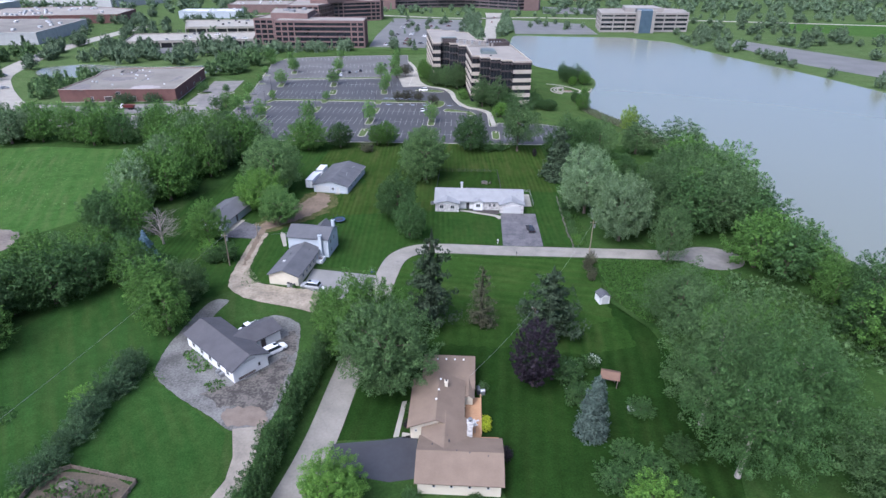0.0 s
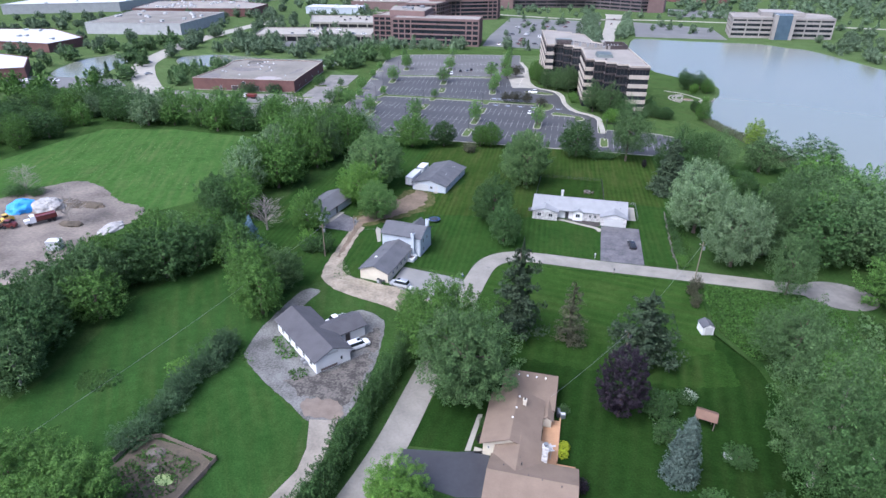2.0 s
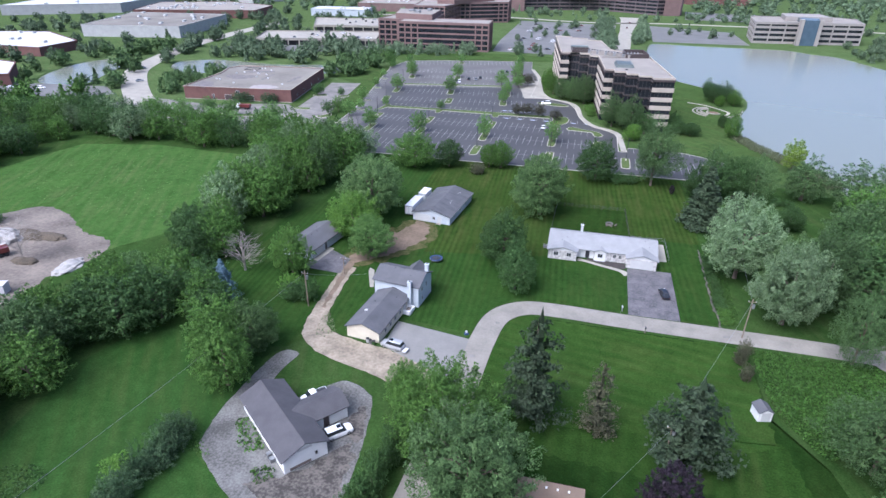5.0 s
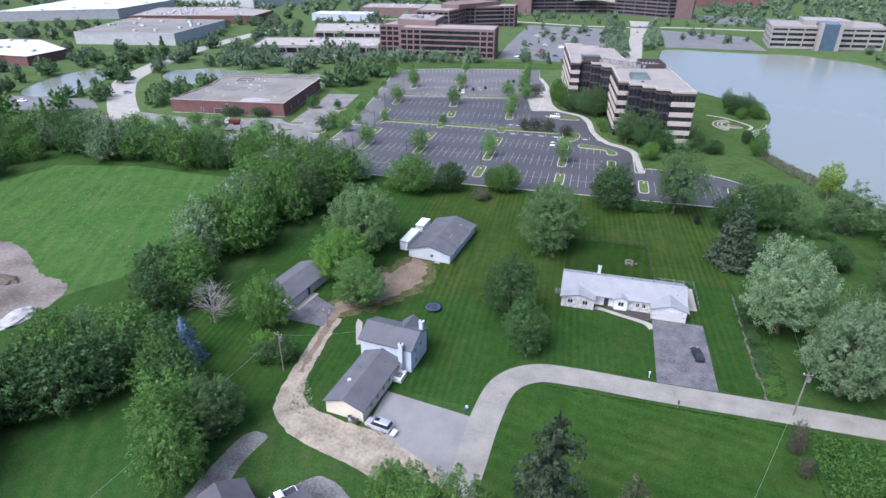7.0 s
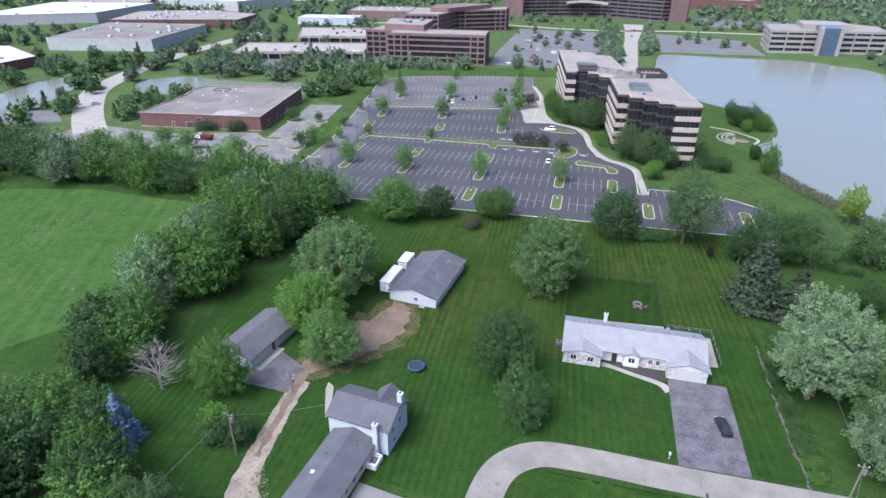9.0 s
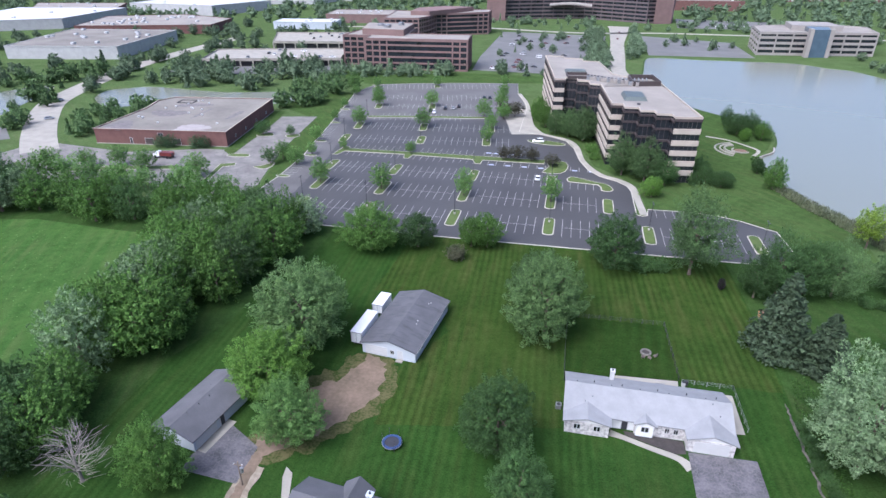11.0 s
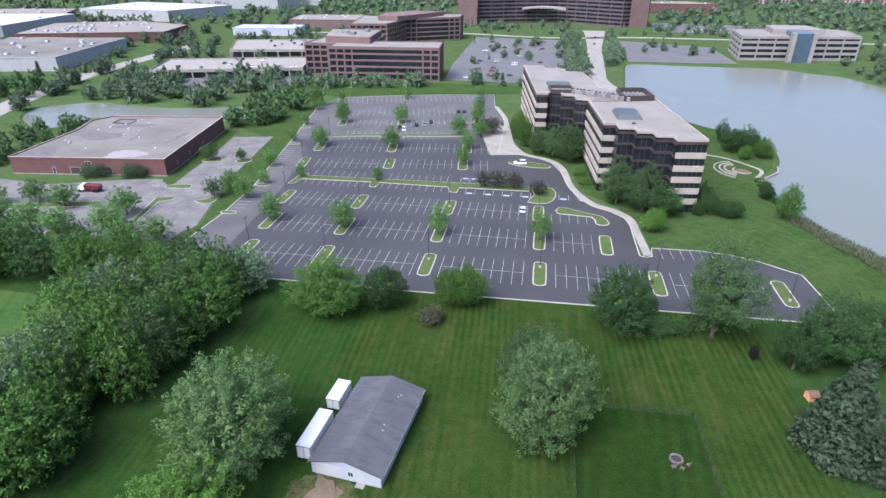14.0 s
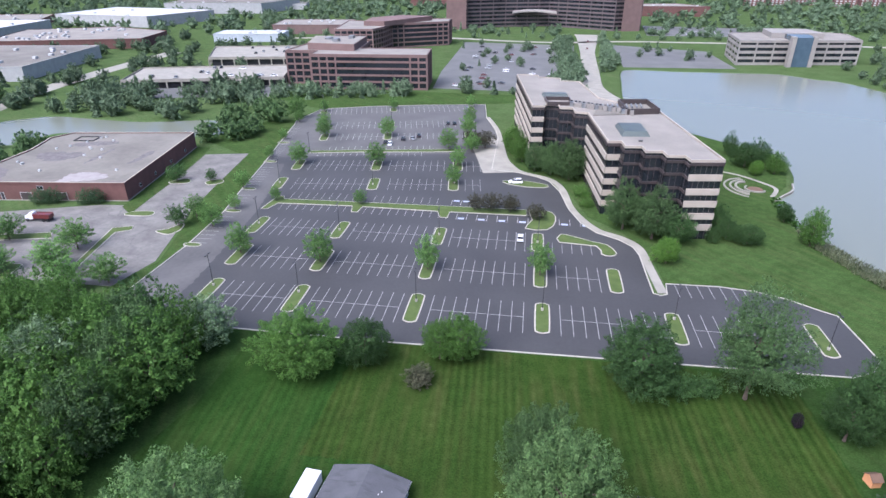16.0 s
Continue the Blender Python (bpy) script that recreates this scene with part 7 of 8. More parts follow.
# ---- the earth yard, the garden beds ----
def dump_truck(x, y, angle, cab, tank):
    t = thing("truck", "white cab truck with a red body in the earth yard", "truck", pose(x, y, 0.05, 0, 0, angle))
    part("chassis", B((-4.2, 3.4, -0.5, 0.5, 0.6, 0.9)), DARK_METAL, t)
    part("cab", loft(bmesh.new(), [[(1.0, -1.1, 0.8), (1.0, 1.1, 0.8), (1.0, 1.0, 2.7), (1.0, -1.0, 2.7)], [(2.3, -1.1, 0.8), (2.3, 1.1, 0.8), (2.1, 1.0, 2.7), (2.1, -1.0, 2.7)]]), cab, t)
    part("bonnet", B((2.3, 3.7, -0.85, 0.85, 0.8, 1.75)), cab, t)
    part("windscreen", B((2.12, 2.3, -0.9, 0.9, 1.85, 2.45)), GLASS, t)
    part("dump_body", B((-4.3, 0.8, -1.15, 1.15, 1.1, 2.2), (-4.3, 0.9, -1.2, -1.1, 2.2, 2.4), (-4.3, 0.9, 1.1, 1.2, 2.2, 2.4)), tank, t)
    for sx in (-3.4, -2.2, 2.9):
        for sy in (-1.0, 1.0):
            part("wheel", tube(bmesh.new(), [(sx, sy - 0.16, 0.5), (sx, sy + 0.16, 0.5)], [0.5, 0.5], 12), RUBBER, t)


def heap(name, x, y, rx, ry, h, material, label, category, seed):
    rng = np.random.default_rng(seed)
    bm = bmesh.new()
    bmesh.ops.create_icosphere(bm, subdivisions=4, radius=1)
    for v in bm.verts:
        k = 1 + 0.3 * noise.noise(v.co * 2.1 + Vector((seed, 0, 0))) + 0.07 * noise.noise(v.co * 6.0 + Vector((0, seed, 0))) + 0.03 * noise.noise(v.co * 15.0)
        v.co = Vector((x + v.co.x * rx * k, y + v.co.y * ry * k, max(v.co.z, -0.05) * h * k))
    tagged(part(name, bm, material), label, category)


dump_truck(-147.4, 126.2, 238, CAR_WHITE, CAR_RED)


def loader(x, y, angle, paint, label):
    """A small wheeled loader with its bucket down."""
    t = thing("loader", label, "loader", pose(x, y, 0.05, 0, 0, angle))
    part("body", loft(bmesh.new(), [[(px, -0.8, 0.5), (px, 0.8, 0.5), (px, 0.7, z), (px, -0.7, z)] for px, z in ((-2.0, 1.3), (-1.2, 1.7), (0.2, 1.6), (1.0, 1.1))]), paint, t)
    cab = part("cab", B((-0.7, 0.5, -0.65, 0.65, 1.5, 2.35)), GLASS, t)
    part("cab_roof", B((-0.8, 0.6, -0.72, 0.72, 2.35, 2.45)), paint, cab)
    for sy in (-0.85, 0.85):
        part("arm", tube(bmesh.new(), [(-0.9, sy, 1.5), (1.0, sy, 1.3), (2.2, sy, 0.5)], [0.12, 0.12, 0.1], 6), paint, t)
    part("bucket", loft(bmesh.new(), [[(2.1, y0, 0.9), (2.0, y0, 0.15), (3.0, y0, 0.05), (2.3, y0, 0.25)] for y0 in (-1.1, 1.1)]), DARK_METAL, t)
    for sx in (-1.2, 0.8):
        for sy in (-0.85, 0.85):
            part("wheel", tube(bmesh.new(), [(sx, sy - 0.18, 0.45), (sx, sy + 0.18, 0.45)], [0.45, 0.45], 12), RUBBER, t)


LOADER_YELLOW = mat("yellow machine paint", (0.5, 0.33, 0.05), (0.38, 0.25, 0.04), rough=0.4, spec=0.5)
loader(-153, 121.2, 200, CAR_RED, "small red loader in the earth yard")
loader(-157, 124, 250, LOADER_YELLOW, "small yellow loader in the earth yard")
dump_truck(-170.2, 281.6, 185, CAR_WHITE, CAR_RED)
heap("tarpaulin_mound", -160.5, 132.6, 4.4, 4.2, 3.0, TARP_BLUE, "heap under a bright blue tarpaulin", "heap", 3)
heap("rubble_mound", -154.5, 136, 5.4, 4.4, 2.6, TARP_GREY, "pale rubble heap beside the tarpaulin", "heap", 4)
heap("rubble_mound", -125, 128, 2.6, 4.6, 1.0, TARP_GREY, "low pale rubble heap at the yard edge", "heap", 5)
heap("earth_mound", -150, 139.5, 7, 2.6, 1.5, GARDEN_SOIL, "dark earth bank behind the rubble", "heap", 9)
heap("earth_mound", -143, 140.5, 5, 2.0, 1.2, GARDEN_SOIL, "dark earth bank behind the rubble", "heap", 10)
heap("earth_mound", -138, 127.4, 4.0, 1.8, 0.9, GARDEN_SOIL, "low heap of dark earth under a bare tree", "heap", 6)
tree("shrub", -172, 142, 3.4, 4.2, "at the edge of the earth yard", L_DARK)
tree("shrub", -166, 143.5, 3, 3.2, "at the edge of the earth yard", L_DARK)
tk = thing("tank", "white box container at the yard edge", "container", pose(-130.4, 114, 0, 0, 0, 20))
part("body", B((-1.6, 1.6, -1.2, 1.2, 0.0, 2.4)), WHITE_PLASTIC, tk)
part("lid", B((-1.65, 1.65, -1.25, 1.25, 2.4, 2.5)), WHITE_PLASTIC, tk)
patch("garden_bed", [(-63, 57), (-62.6, 60.5), (-59.6, 61.8), (-49.2, 59.8), (-50, 52), (-54, 46), (-64, 50)], GARDEN_SOIL, "bare earth garden plot with patchy plants", "garden", 0.05, 3)
patch("garden_pond", ngon(1.6, 14, -54, 55, 1.1), ALGAE, "small pale green garden pond", "pond", 0.08)
tufts("garden_plants", [(-62, 56), (-60, 60.5), (-50.5, 59), (-51, 53), (-56, 50), (-62, 52)], 0.3, 1.0, L_WEED, "patchy garden plants", 44, 0.8, 0.16)
heap("soil_mound", -58.6, 59.2, 1.6, 1.0, 0.5, DIRT_LOT, "low pale soil heap in the garden plot", "heap", 7)
heap("soil_mound", -57.2, 56.6, 1.1, 0.8, 0.4, DIRT_LOT, "low pale soil heap in the garden plot", "heap", 8)
gw = thing("garden_fence", "low weathered timber fence round the garden plot", "fence")
for a, b in (((-63.6, 56), (-63.4, 60.4)), ((-63.4, 60.4), (-59.8, 62.4)), ((-59.8, 62.4), (-48.4, 60.3)), ((-48.4, 60.3), (-49.4, 52))):
    a, b = Vector(a), Vector(b)
    n = max(2, round((b - a).length / 1.6))
    for i in range(n + 1):
        p = a.lerp(b, i / n)
        part("post", B((p.x - 0.08, p.x + 0.08, p.y - 0.08, p.y + 0.08, 0, 1.05)), DAMP, gw)
    for z in (0.25, 0.55, 0.85):
        part("rail", band(bmesh.new(), [tuple(a), tuple(b)], 0.08, z - 0.1, z + 0.1), DAMP, gw)


def bare_tree(x, y, h, label="bare grey dead tree at the wood edge", r=0.28):
    t = thing("dead_tree", label, "tree", pose(x, y, 0))
    part("trunk", trunk_bm(33, h, r, 14, h * 0.55, split=0.15), DEADWOOD, t)
    rng = random.Random(4)
    bm = bmesh.new()
    for i in range(260):
        a, z = rng.uniform(0, 6.28), h * rng.uniform(0.25, 0.95)
        q0 = h * rng.uniform(0.05, 0.4)
        q1 = q0 + h * rng.uniform(0.1, 0.22)
        tube(bm, [(math.cos(a) * q0, math.sin(a) * q0, z), (math.cos(a + 0.2) * q1, math.sin(a + 0.2) * q1, z + h * rng.uniform(-0.02, 0.12))], [0.04, 0.012], 3)
    part("twig_crown", bm, DEADWOOD, t)


bare_tree(-82, 138.5, 9.5)
bare_tree(-139.4, 128.4, 10.5, "thin almost leafless tree on an earth heap", 0.13)
bare_tree(-170, 144, 9, "bare pale grey tree beside the earth yard", 0.12)


def garden_ornament(x, y):
    g = thing("garden_ornament", "small white and brown stone garden ornament", "ornament", pose(x, y, 0, 0, 0, 25))
    part("plinth", poly(bmesh.new(), ngon(0.55, 10), 0, 0.35), PIT_STONE, g)
    part("bowl", poly(bmesh.new(), ngon(0.8, 12), 0.35, 0.6), WHITE_PLASTIC, g)


garden_ornament(30.1, 80.3)


def plane_ornament(x, y):
    g = thing("garden_whirligig", "white plane shaped whirligig on a post", "ornament", pose(x, y, 0, 0, 0, 20))
    part("post", tube(bmesh.new(), [(0, 0, 0.6), (0, 0, 3.0)], [0.05, 0.05], 6), METAL, g)
    part("body", tube(bmesh.new(), [(0, -0.7, 3.05), (0, 0.3, 3.1), (0, 0.8, 3.1)], [0.05, 0.16, 0.08], 8), WHITE_PLASTIC, g)
    part("wing", B((-0.75, 0.75, 0.1, 0.4, 3.1, 3.16)), WHITE_PLASTIC, g)
    part("tail", B((-0.3, 0.3, -0.7, -0.52, 3.06, 3.1), (-0.03, 0.03, -0.7, -0.5, 3.1, 3.35)), WHITE_PLASTIC, g)


def grill(x, y):
    g = thing("grill", "covered grey barbecue grill beside the deck", "grill", pose(x, y, 0.0, 0, 0, 8))
    part("cabinet", B((-0.35, 0.35, -0.6, 0.6, 0, 0.85)), DARK_METAL, g)
    part("lid", tube(bmesh.new(), [(0, -0.55, 0.92), (0, 0.55, 0.92)], [0.3, 0.3], 8), METAL, g)
    part("shelf", B((-0.3, 0.3, 0.6, 0.95, 0.78, 0.84)), METAL, g)


plane_ornament(2.5, 72.6)
grill(3.2, 83.4)
rack = thing("cargo_carrier", "flat white cargo carrier behind the silver suv", "carrier", pose(-33.4, 117.2, 0.05, 0, 0, 170))
part("tray", B((-0.45, 0.45, -0.75, 0.75, 0.45, 0.6)), WHITE_PLASTIC, rack)
part("stand", B((-0.3, 0.3, -0.05, 0.05, 0.0, 0.45)), DARK_METAL, rack)


# ---- office blocks and warehouses ----
def wall_band(parent, name, a, b, z0, z1, out, material, label=""):
    """A panel along the wall from a to b, proud of it by out (to its right hand)."""
    a, b = Vector(a), Vector(b)
    d = (b - a).normalized()
    n = Vector((d.y, -d.x)) * out
    bm = poly(bmesh.new(), [tuple(a + n), tuple(b + n), tuple(b - n * 0.3), tuple(a - n * 0.3)], z0, z1)
    return part(name, bm, material, parent, label)


def office_block():
    """Two stepped wings joined by a plant deck; outline in order with the outside on the right hand."""
    h = thing("office_block", "five storey office block with beige bands and dark glass", "office building")
    pts = [(29.9, 298), (22.6, 353), (20.4, 367), (9.5, 366.5), (3.1, 373), (-2.6, 406), (-10.5, 407), (-10.8, 413), (-20.2, 414.5), (-20.6, 419.4), (-30.3, 420.2), (-22.1, 355.8), (-17.8, 356.4), (-17.2, 359.4), (-12.7, 359), (-12.2, 354.6), (-7.6, 354.4), (-7.0, 348.4), (-2.6, 347.6),
           (0.8, 312.4), (4.7, 312.9), (5.1, 307.8), (9.9, 308.3), (10.3, 303.8), (15.0, 304.4), (15.5, 300.2), (20.4, 300.7), (21.0, 296.8)]
    pts = pts[::-1]
    stone = {(29.9, 298), (22.6, 353), (3.1, 373), (-20.6, 419.4), (-30.3, 420.2), (-22.1, 355.8), (-2.6, 347.6), (0.8, 312.4), (21.0, 296.8), (-2.6, 406), (-10.8, 413)}
    part("glass_body", poly(bmesh.new(), pts, 0, 23.0), GLASS, h, "dark tinted glass walls")
    part("roof", poly(bmesh.new(), grown(pts, -0.5), 22.9, 23.25), FLAT_ROOF, h)
    part("parapet", band(bmesh.new(), pts, 0.4, 22.85, 23.6, True), PRECAST, h, "thin pale roof edge")
    n = len(pts)
    orig = pts[::-1]
    for i in range(n):
        a, b = orig[i], orig[(i + 1) % n]
        if a in stone:
            for z in (17.6, 13.5, 9.9, 6.2, 2.8):
                wall_band(h, "spandrel", b, a, z, z + 1.85, -0.35, PRECAST)
            wall_band(h, "fascia", b, a, 21.9, 22.85, -0.3, BROWN_METAL)
        else:
            for z in (21.4, 17.8, 13.7, 10.1, 6.4, 3.0):
                wall_band(h, "ledge", b, a, z, z + 0.75, -0.3, BROWN_METAL)
        length = math.hypot(b[0] - a[0], b[1] - a[1])
        m = bmesh.new()
        k = max(1, round(length / 1.6))
        for j in range(k + 1):
            x, y = a[0] + (b[0] - a[0]) * j / k, a[1] + (b[1] - a[1]) * j / k
            box(m, x - 0.07, x + 0.07, y - 0.07, y + 0.07, 0, 22.6)
        part("mullions", m, BROWN_METAL, h)
    sky_l = part("skylight", loft(bmesh.new(), [[(4.6, 331.4, 23.2), (13.3, 332.4, 23.2), (14.0, 319.6, 23.2), (5.4, 318.6, 23.2)], [(5.4, 330.4, 24.6), (12.4, 331.2, 24.6), (13.0, 320.8, 24.6), (6.2, 320.0, 24.6)]]), SKYGLASS, h)
    part("skylight", loft(bmesh.new(), [[(-19, 377, 23.2), (-9, 378.4, 23.2), (-8.4, 373, 23.2), (-18.2, 371.6, 23.2)], [(-18.4, 376.4, 24.4), (-9.6, 377.6, 24.4), (-9.2, 373.8, 24.4), (-17.6, 372.4, 24.4)]]), SKYGLASS, h)
    part("plant_wall", band(bmesh.new(), [(10.5, 347.2), (21.6, 350.2), (19.6, 364.6), (9.2, 363)], 0.4, 23.2, 25.3, True), BROWN_METAL, h)
    part("plant_wall", band(bmesh.new(), [(-16.6, 358.2), (-8, 359), (-8.6, 368), (-17.8, 367)], 0.4, 23.2, 24.6, True), BROWN_METAL, h)
    part("plant_floor", poly(bmesh.new(), [(-1.3, 344.2), (21.2, 350.4), (19.4, 364.2), (2.2, 361.8)], 23.2, 23.5), FLAT_GREY, h)
    rng = random.Random(3)
    for i in range(15):
        x, y = -8 + 1.42 * i + rng.uniform(-0.15, 0.15), 358.6 - 0.8 * i + rng.uniform(-0.3, 0.3)
        u = part("roof_unit", B((x - 0.6, x + 0.6, y - 1.2, y + 1.2, 23.2, 24.6 + rng.uniform(0, 0.7))), PRECAST_WHITE if i % 3 else METAL, h)
        part("fan", poly(bmesh.new(), ngon(0.42, 10, x, y), 25.0, 25.4), DARK_METAL, u)
    for i in range(9):
        x, y = 3.0 + 1.7 * i, 355.5 + 0.3 * i
        part("duct", tube(bmesh.new(), [(x, y - 2, 24.2), (x + 0.2, y + 3, 24.2)], [0.3, 0.3], 6), METAL, h)
    part("roof_hatch", B((9.6, 10.8, 313.6, 314.2, 23.2, 23.7)), DARK_METAL, h)
    return h


def brick_warehouse():
    h = thing("brick_warehouse", "long low red brick warehouse with a flat grey roof", "warehouse")
    pts = [(-153, 300.2), (-163, 361.2), (-213, 353.6), (-217, 345), (-212.4, 330), (-210.4, 293)]
    part("wall", poly(bmesh.new(), pts, 0, 6.0), BRICK, h)
    part("roof", poly(bmesh.new(), grown(pts, -0.3), 5.9, 6.15), FLAT_GREY, h, "stained grey flat roof")
    for q, m in (([(-181.4, 319), (-180, 319.6), (-181.2, 336), (-182.6, 336)], ROOF_STAIN), ([(-165.6, 321), (-163.4, 321.6), (-163.6, 334), (-165.4, 335)], ROOF_STAIN), ([(-205.2, 323.4), (-203.7, 327.7), (-188.8, 329), (-190, 321), (-197, 318)], ROOF_STAIN), ([(-208.4, 304.4), (-204, 309), (-196, 296), (-207, 295)], ROOF_STAIN), ([(-200, 336), (-186, 341), (-188, 345), (-201, 341)], ROOF_STAIN), ([(-175.9, 293.8 + 5), (-177.1, 306), (-170.9, 309.4), (-163, 306), (-166, 301.8)], ROOF_PATCH)):
        part("roof_stain" if m is ROOF_STAIN else "roof_patch", poly(bmesh.new(), ragged(spline(q, 3, True), 1.4), 6.0, 6.156 if m is ROOF_STAIN else 6.162), m, h)
    part("parapet", band(bmesh.new(), pts, 0.45, 5.9, 6.5, True), BRICK, h)
    part("coping", band(bmesh.new(), pts, 0.55, 6.5, 6.58, True), PRECAST, h)
    part("footing", band(bmesh.new(), pts, 0.35, 0, 0.35, True), CONCRETE, h)
    d = Vector((-57.4, -7.2)).normalized()
    a = math.degrees(math.atan2(-d.y, -d.x))
    for s, w in ((12, 1.2), (22, 3.6), (34, 3.6), (42, 1.0)):
        p = Vector((-153, 300.2)) + d * s
        door(h, pose(p.x, p.y, 0.2, 0, 0, a), w, 2.6, DARK_METAL if w < 2 else BROWN_METAL, "loading_door")
    for s in (28.6,):
        p = Vector((-153, 300.2)) + d * s
        window(h, pose(p.x, p.y, 3.8, 0, 0, a), 2.2, 1.4, 2)
    e = Vector((-10, 61)).normalized()
    for s in (10, 22, 36, 50):
        p = Vector((-153, 300.2)) + e * s
        window(h, pose(p.x, p.y, 1.6, 0, 0, 99.3), 1.4, 1.2, 2)
    part("roof_well", band(bmesh.new(), [(-206, 349), (-198, 350), (-197, 344), (-205, 343)], 0.3, 6.1, 6.5, True), DARK_METAL, h)
    rng = random.Random(8)
    for i in range(16):
        x, y = rng.uniform(-206, -164), rng.uniform(302, 350)
        part("roof_vent", B((x - 0.35, x + 0.35, y - 0.35, y + 0.35, 6.1, 6.75)), TRIM, h)
    return h


def grid_block(name, label, pts, storeys, z_top, frame_mat, glass=None, bay=5.0, roof=None, upper=None, pier=0.9, spandrel=1.2, open_sides=()):
    """An office block of piers and spandrels over glass."""
    h = thing(name, label, "office building")
    part("glass_body", poly(bmesh.new(), pts, 0, z_top - 0.3), glass or GLASS, h, "dark glass walls")
    part("roof", poly(bmesh.new(), grown(pts, -0.2), z_top - 0.4, z_top), roof or FLAT_ROOF, h)
    part("parapet", band(bmesh.new(), pts, 0.8, z_top - 1.3, z_top + 0.5, True), frame_mat, h)
    step = (z_top - 0.6) / storeys
    for k in range(storeys):
        part("spandrel", band(bmesh.new(), pts, 0.7, k * step, k * step + spandrel, True), frame_mat, h)
    for i in range(len(pts)):
        a, b = Vector(pts[i]), Vector(pts[(i + 1) % len(pts)])
        n = max(1, round((b - a).length / bay))
        ang = math.atan2(b.y - a.y, b.x - a.x)
        for j in range(n):
            if i in open_sides and 0.22 < j / n < 0.8:
                continue
            p = a.lerp(b, j / n)
            ob = part("pier", B((-pier / 2, pier / 2, -0.5, 0.5, 0, z_top)), frame_mat, h)
            ob.matrix_basis = pose(p.x, p.y, 0, 0, 0, math.degrees(ang))
    return h


def roof_boxes(h, spots, z, material=None):
    for x0, x1, y0, y1, dz in spots:
        part("roof_unit", B((x0, x1, y0, y1, z - 0.2, z + dz)), material or PRECAST_WHITE, h)


office_block()
brick_warehouse()
r1 = grid_block("brick_office", "rose brick four storey office block with dark windows", [(-157, 488.4), (-86.4, 493.4), (-88.6, 522), (-134, 518.5), (-137, 552), (-175, 548), (-178, 502), (-158, 503.6)], 5, 20.2, BRICK_PINK, bay=5.2, open_sides=(0,))
part("penthouse", poly(bmesh.new(), [(-166, 509), (-134.5, 506), (-138, 548), (-174, 546)], 20, 24.2), BRICK_PINK, r1)
part("penthouse_roof", poly(bmesh.new(), [(-165.4, 509.6), (-135, 506.6), (-138.4, 547.4), (-173.4, 545.4)], 24.2, 24.4), FLAT_ROOF, r1)
roof_boxes(r1, [(-152, -148, 515, 521, 6), (-160, -156, 525, 531, 5.4), (-146, -143, 532, 538, 6)], 20.2, METAL)
r2 = grid_block("brick_office", "rose brick office block with a pale flat roof", [(-186, 623), (-155, 627), (-151, 645), (-149.5, 672), (-103, 700), (-104, 728), (-150, 722), (-160, 690), (-196, 698)], 5, 20.2, BRICK_PINK, bay=5.2, open_sides=(3,))
part("penthouse", poly(bmesh.new(), [(-170, 655), (-152, 655), (-120, 712), (-150, 718), (-172, 690)], 20, 24), BRICK_PINK, r2)
r3 = grid_block("far_office", "long dark brown glass office block behind the street", [(-116, 838), (-60, 866), (-10, 880), (10, 870), (60, 838), (88, 852), (92, 876), (66, 880), (20, 905), (-12, 912), (-70, 902), (-122, 872)], 10, 42, PLUM_CLAD, bay=14, spandrel=1.9, pier=0.6)
part("end_tower", poly(bmesh.new(), [(68, 836), (88, 842), (92, 862), (72, 858)], 0, 43), BRICK_PINK, r3)
part("end_tower", poly(bmesh.new(), [(-124, 830), (-102, 834), (-106, 862), (-128, 858)], 0, 43), BRICK_PINK, r3)
part("atrium_canopy", loft(bmesh.new(), [[(x, y0, 15 + 1.6 * math.sin(math.pi * f)), (x, y0 + 10, 16 + 1.6 * math.sin(math.pi * f)), (x, y0 + 10, 17.4 + 1.6 * math.sin(math.pi * f)), (x, y0, 16.4 + 1.6 * math.sin(math.pi * f))] for f, x, y0 in ((i / 10, -52 + 5.0 * i, 858 + 6 * math.sin(math.pi * i / 10)) for i in range(11))]), PRECAST_WHITE, r3, "pale curved atrium roof")
wb = grid_block("lake_office", "white banded office block with a blue glass centre by the lake", [(126.3, 618), (164, 623), (178, 625), (214.2, 630), (221, 672), (196, 690), (184, 676), (160, 676), (132, 668)], 4, 17.2, PRECAST_WHITE, bay=12, spandrel=2.0, pier=1.0, roof=FLAT_ROOF)
part("glass_centre", poly(bmesh.new(), [(162, 613.5), (176, 615.5), (180, 640), (164, 640)], 0, 20.5), GLASS_BLUE, wb, "tall blue glass entrance bay")
for x in (161.4, 176.4):
    part("pylon", B((x - 1.4, x + 1.4, 612.5 + (x - 161) * 0.13, 618, 0, 21)), PRECAST_WHITE, wb)
part("upper_roof", poly(bmesh.new(), [(154, 640), (192, 640), (190, 672), (158, 672)], 17, 21), PRECAST_WHITE, wb)


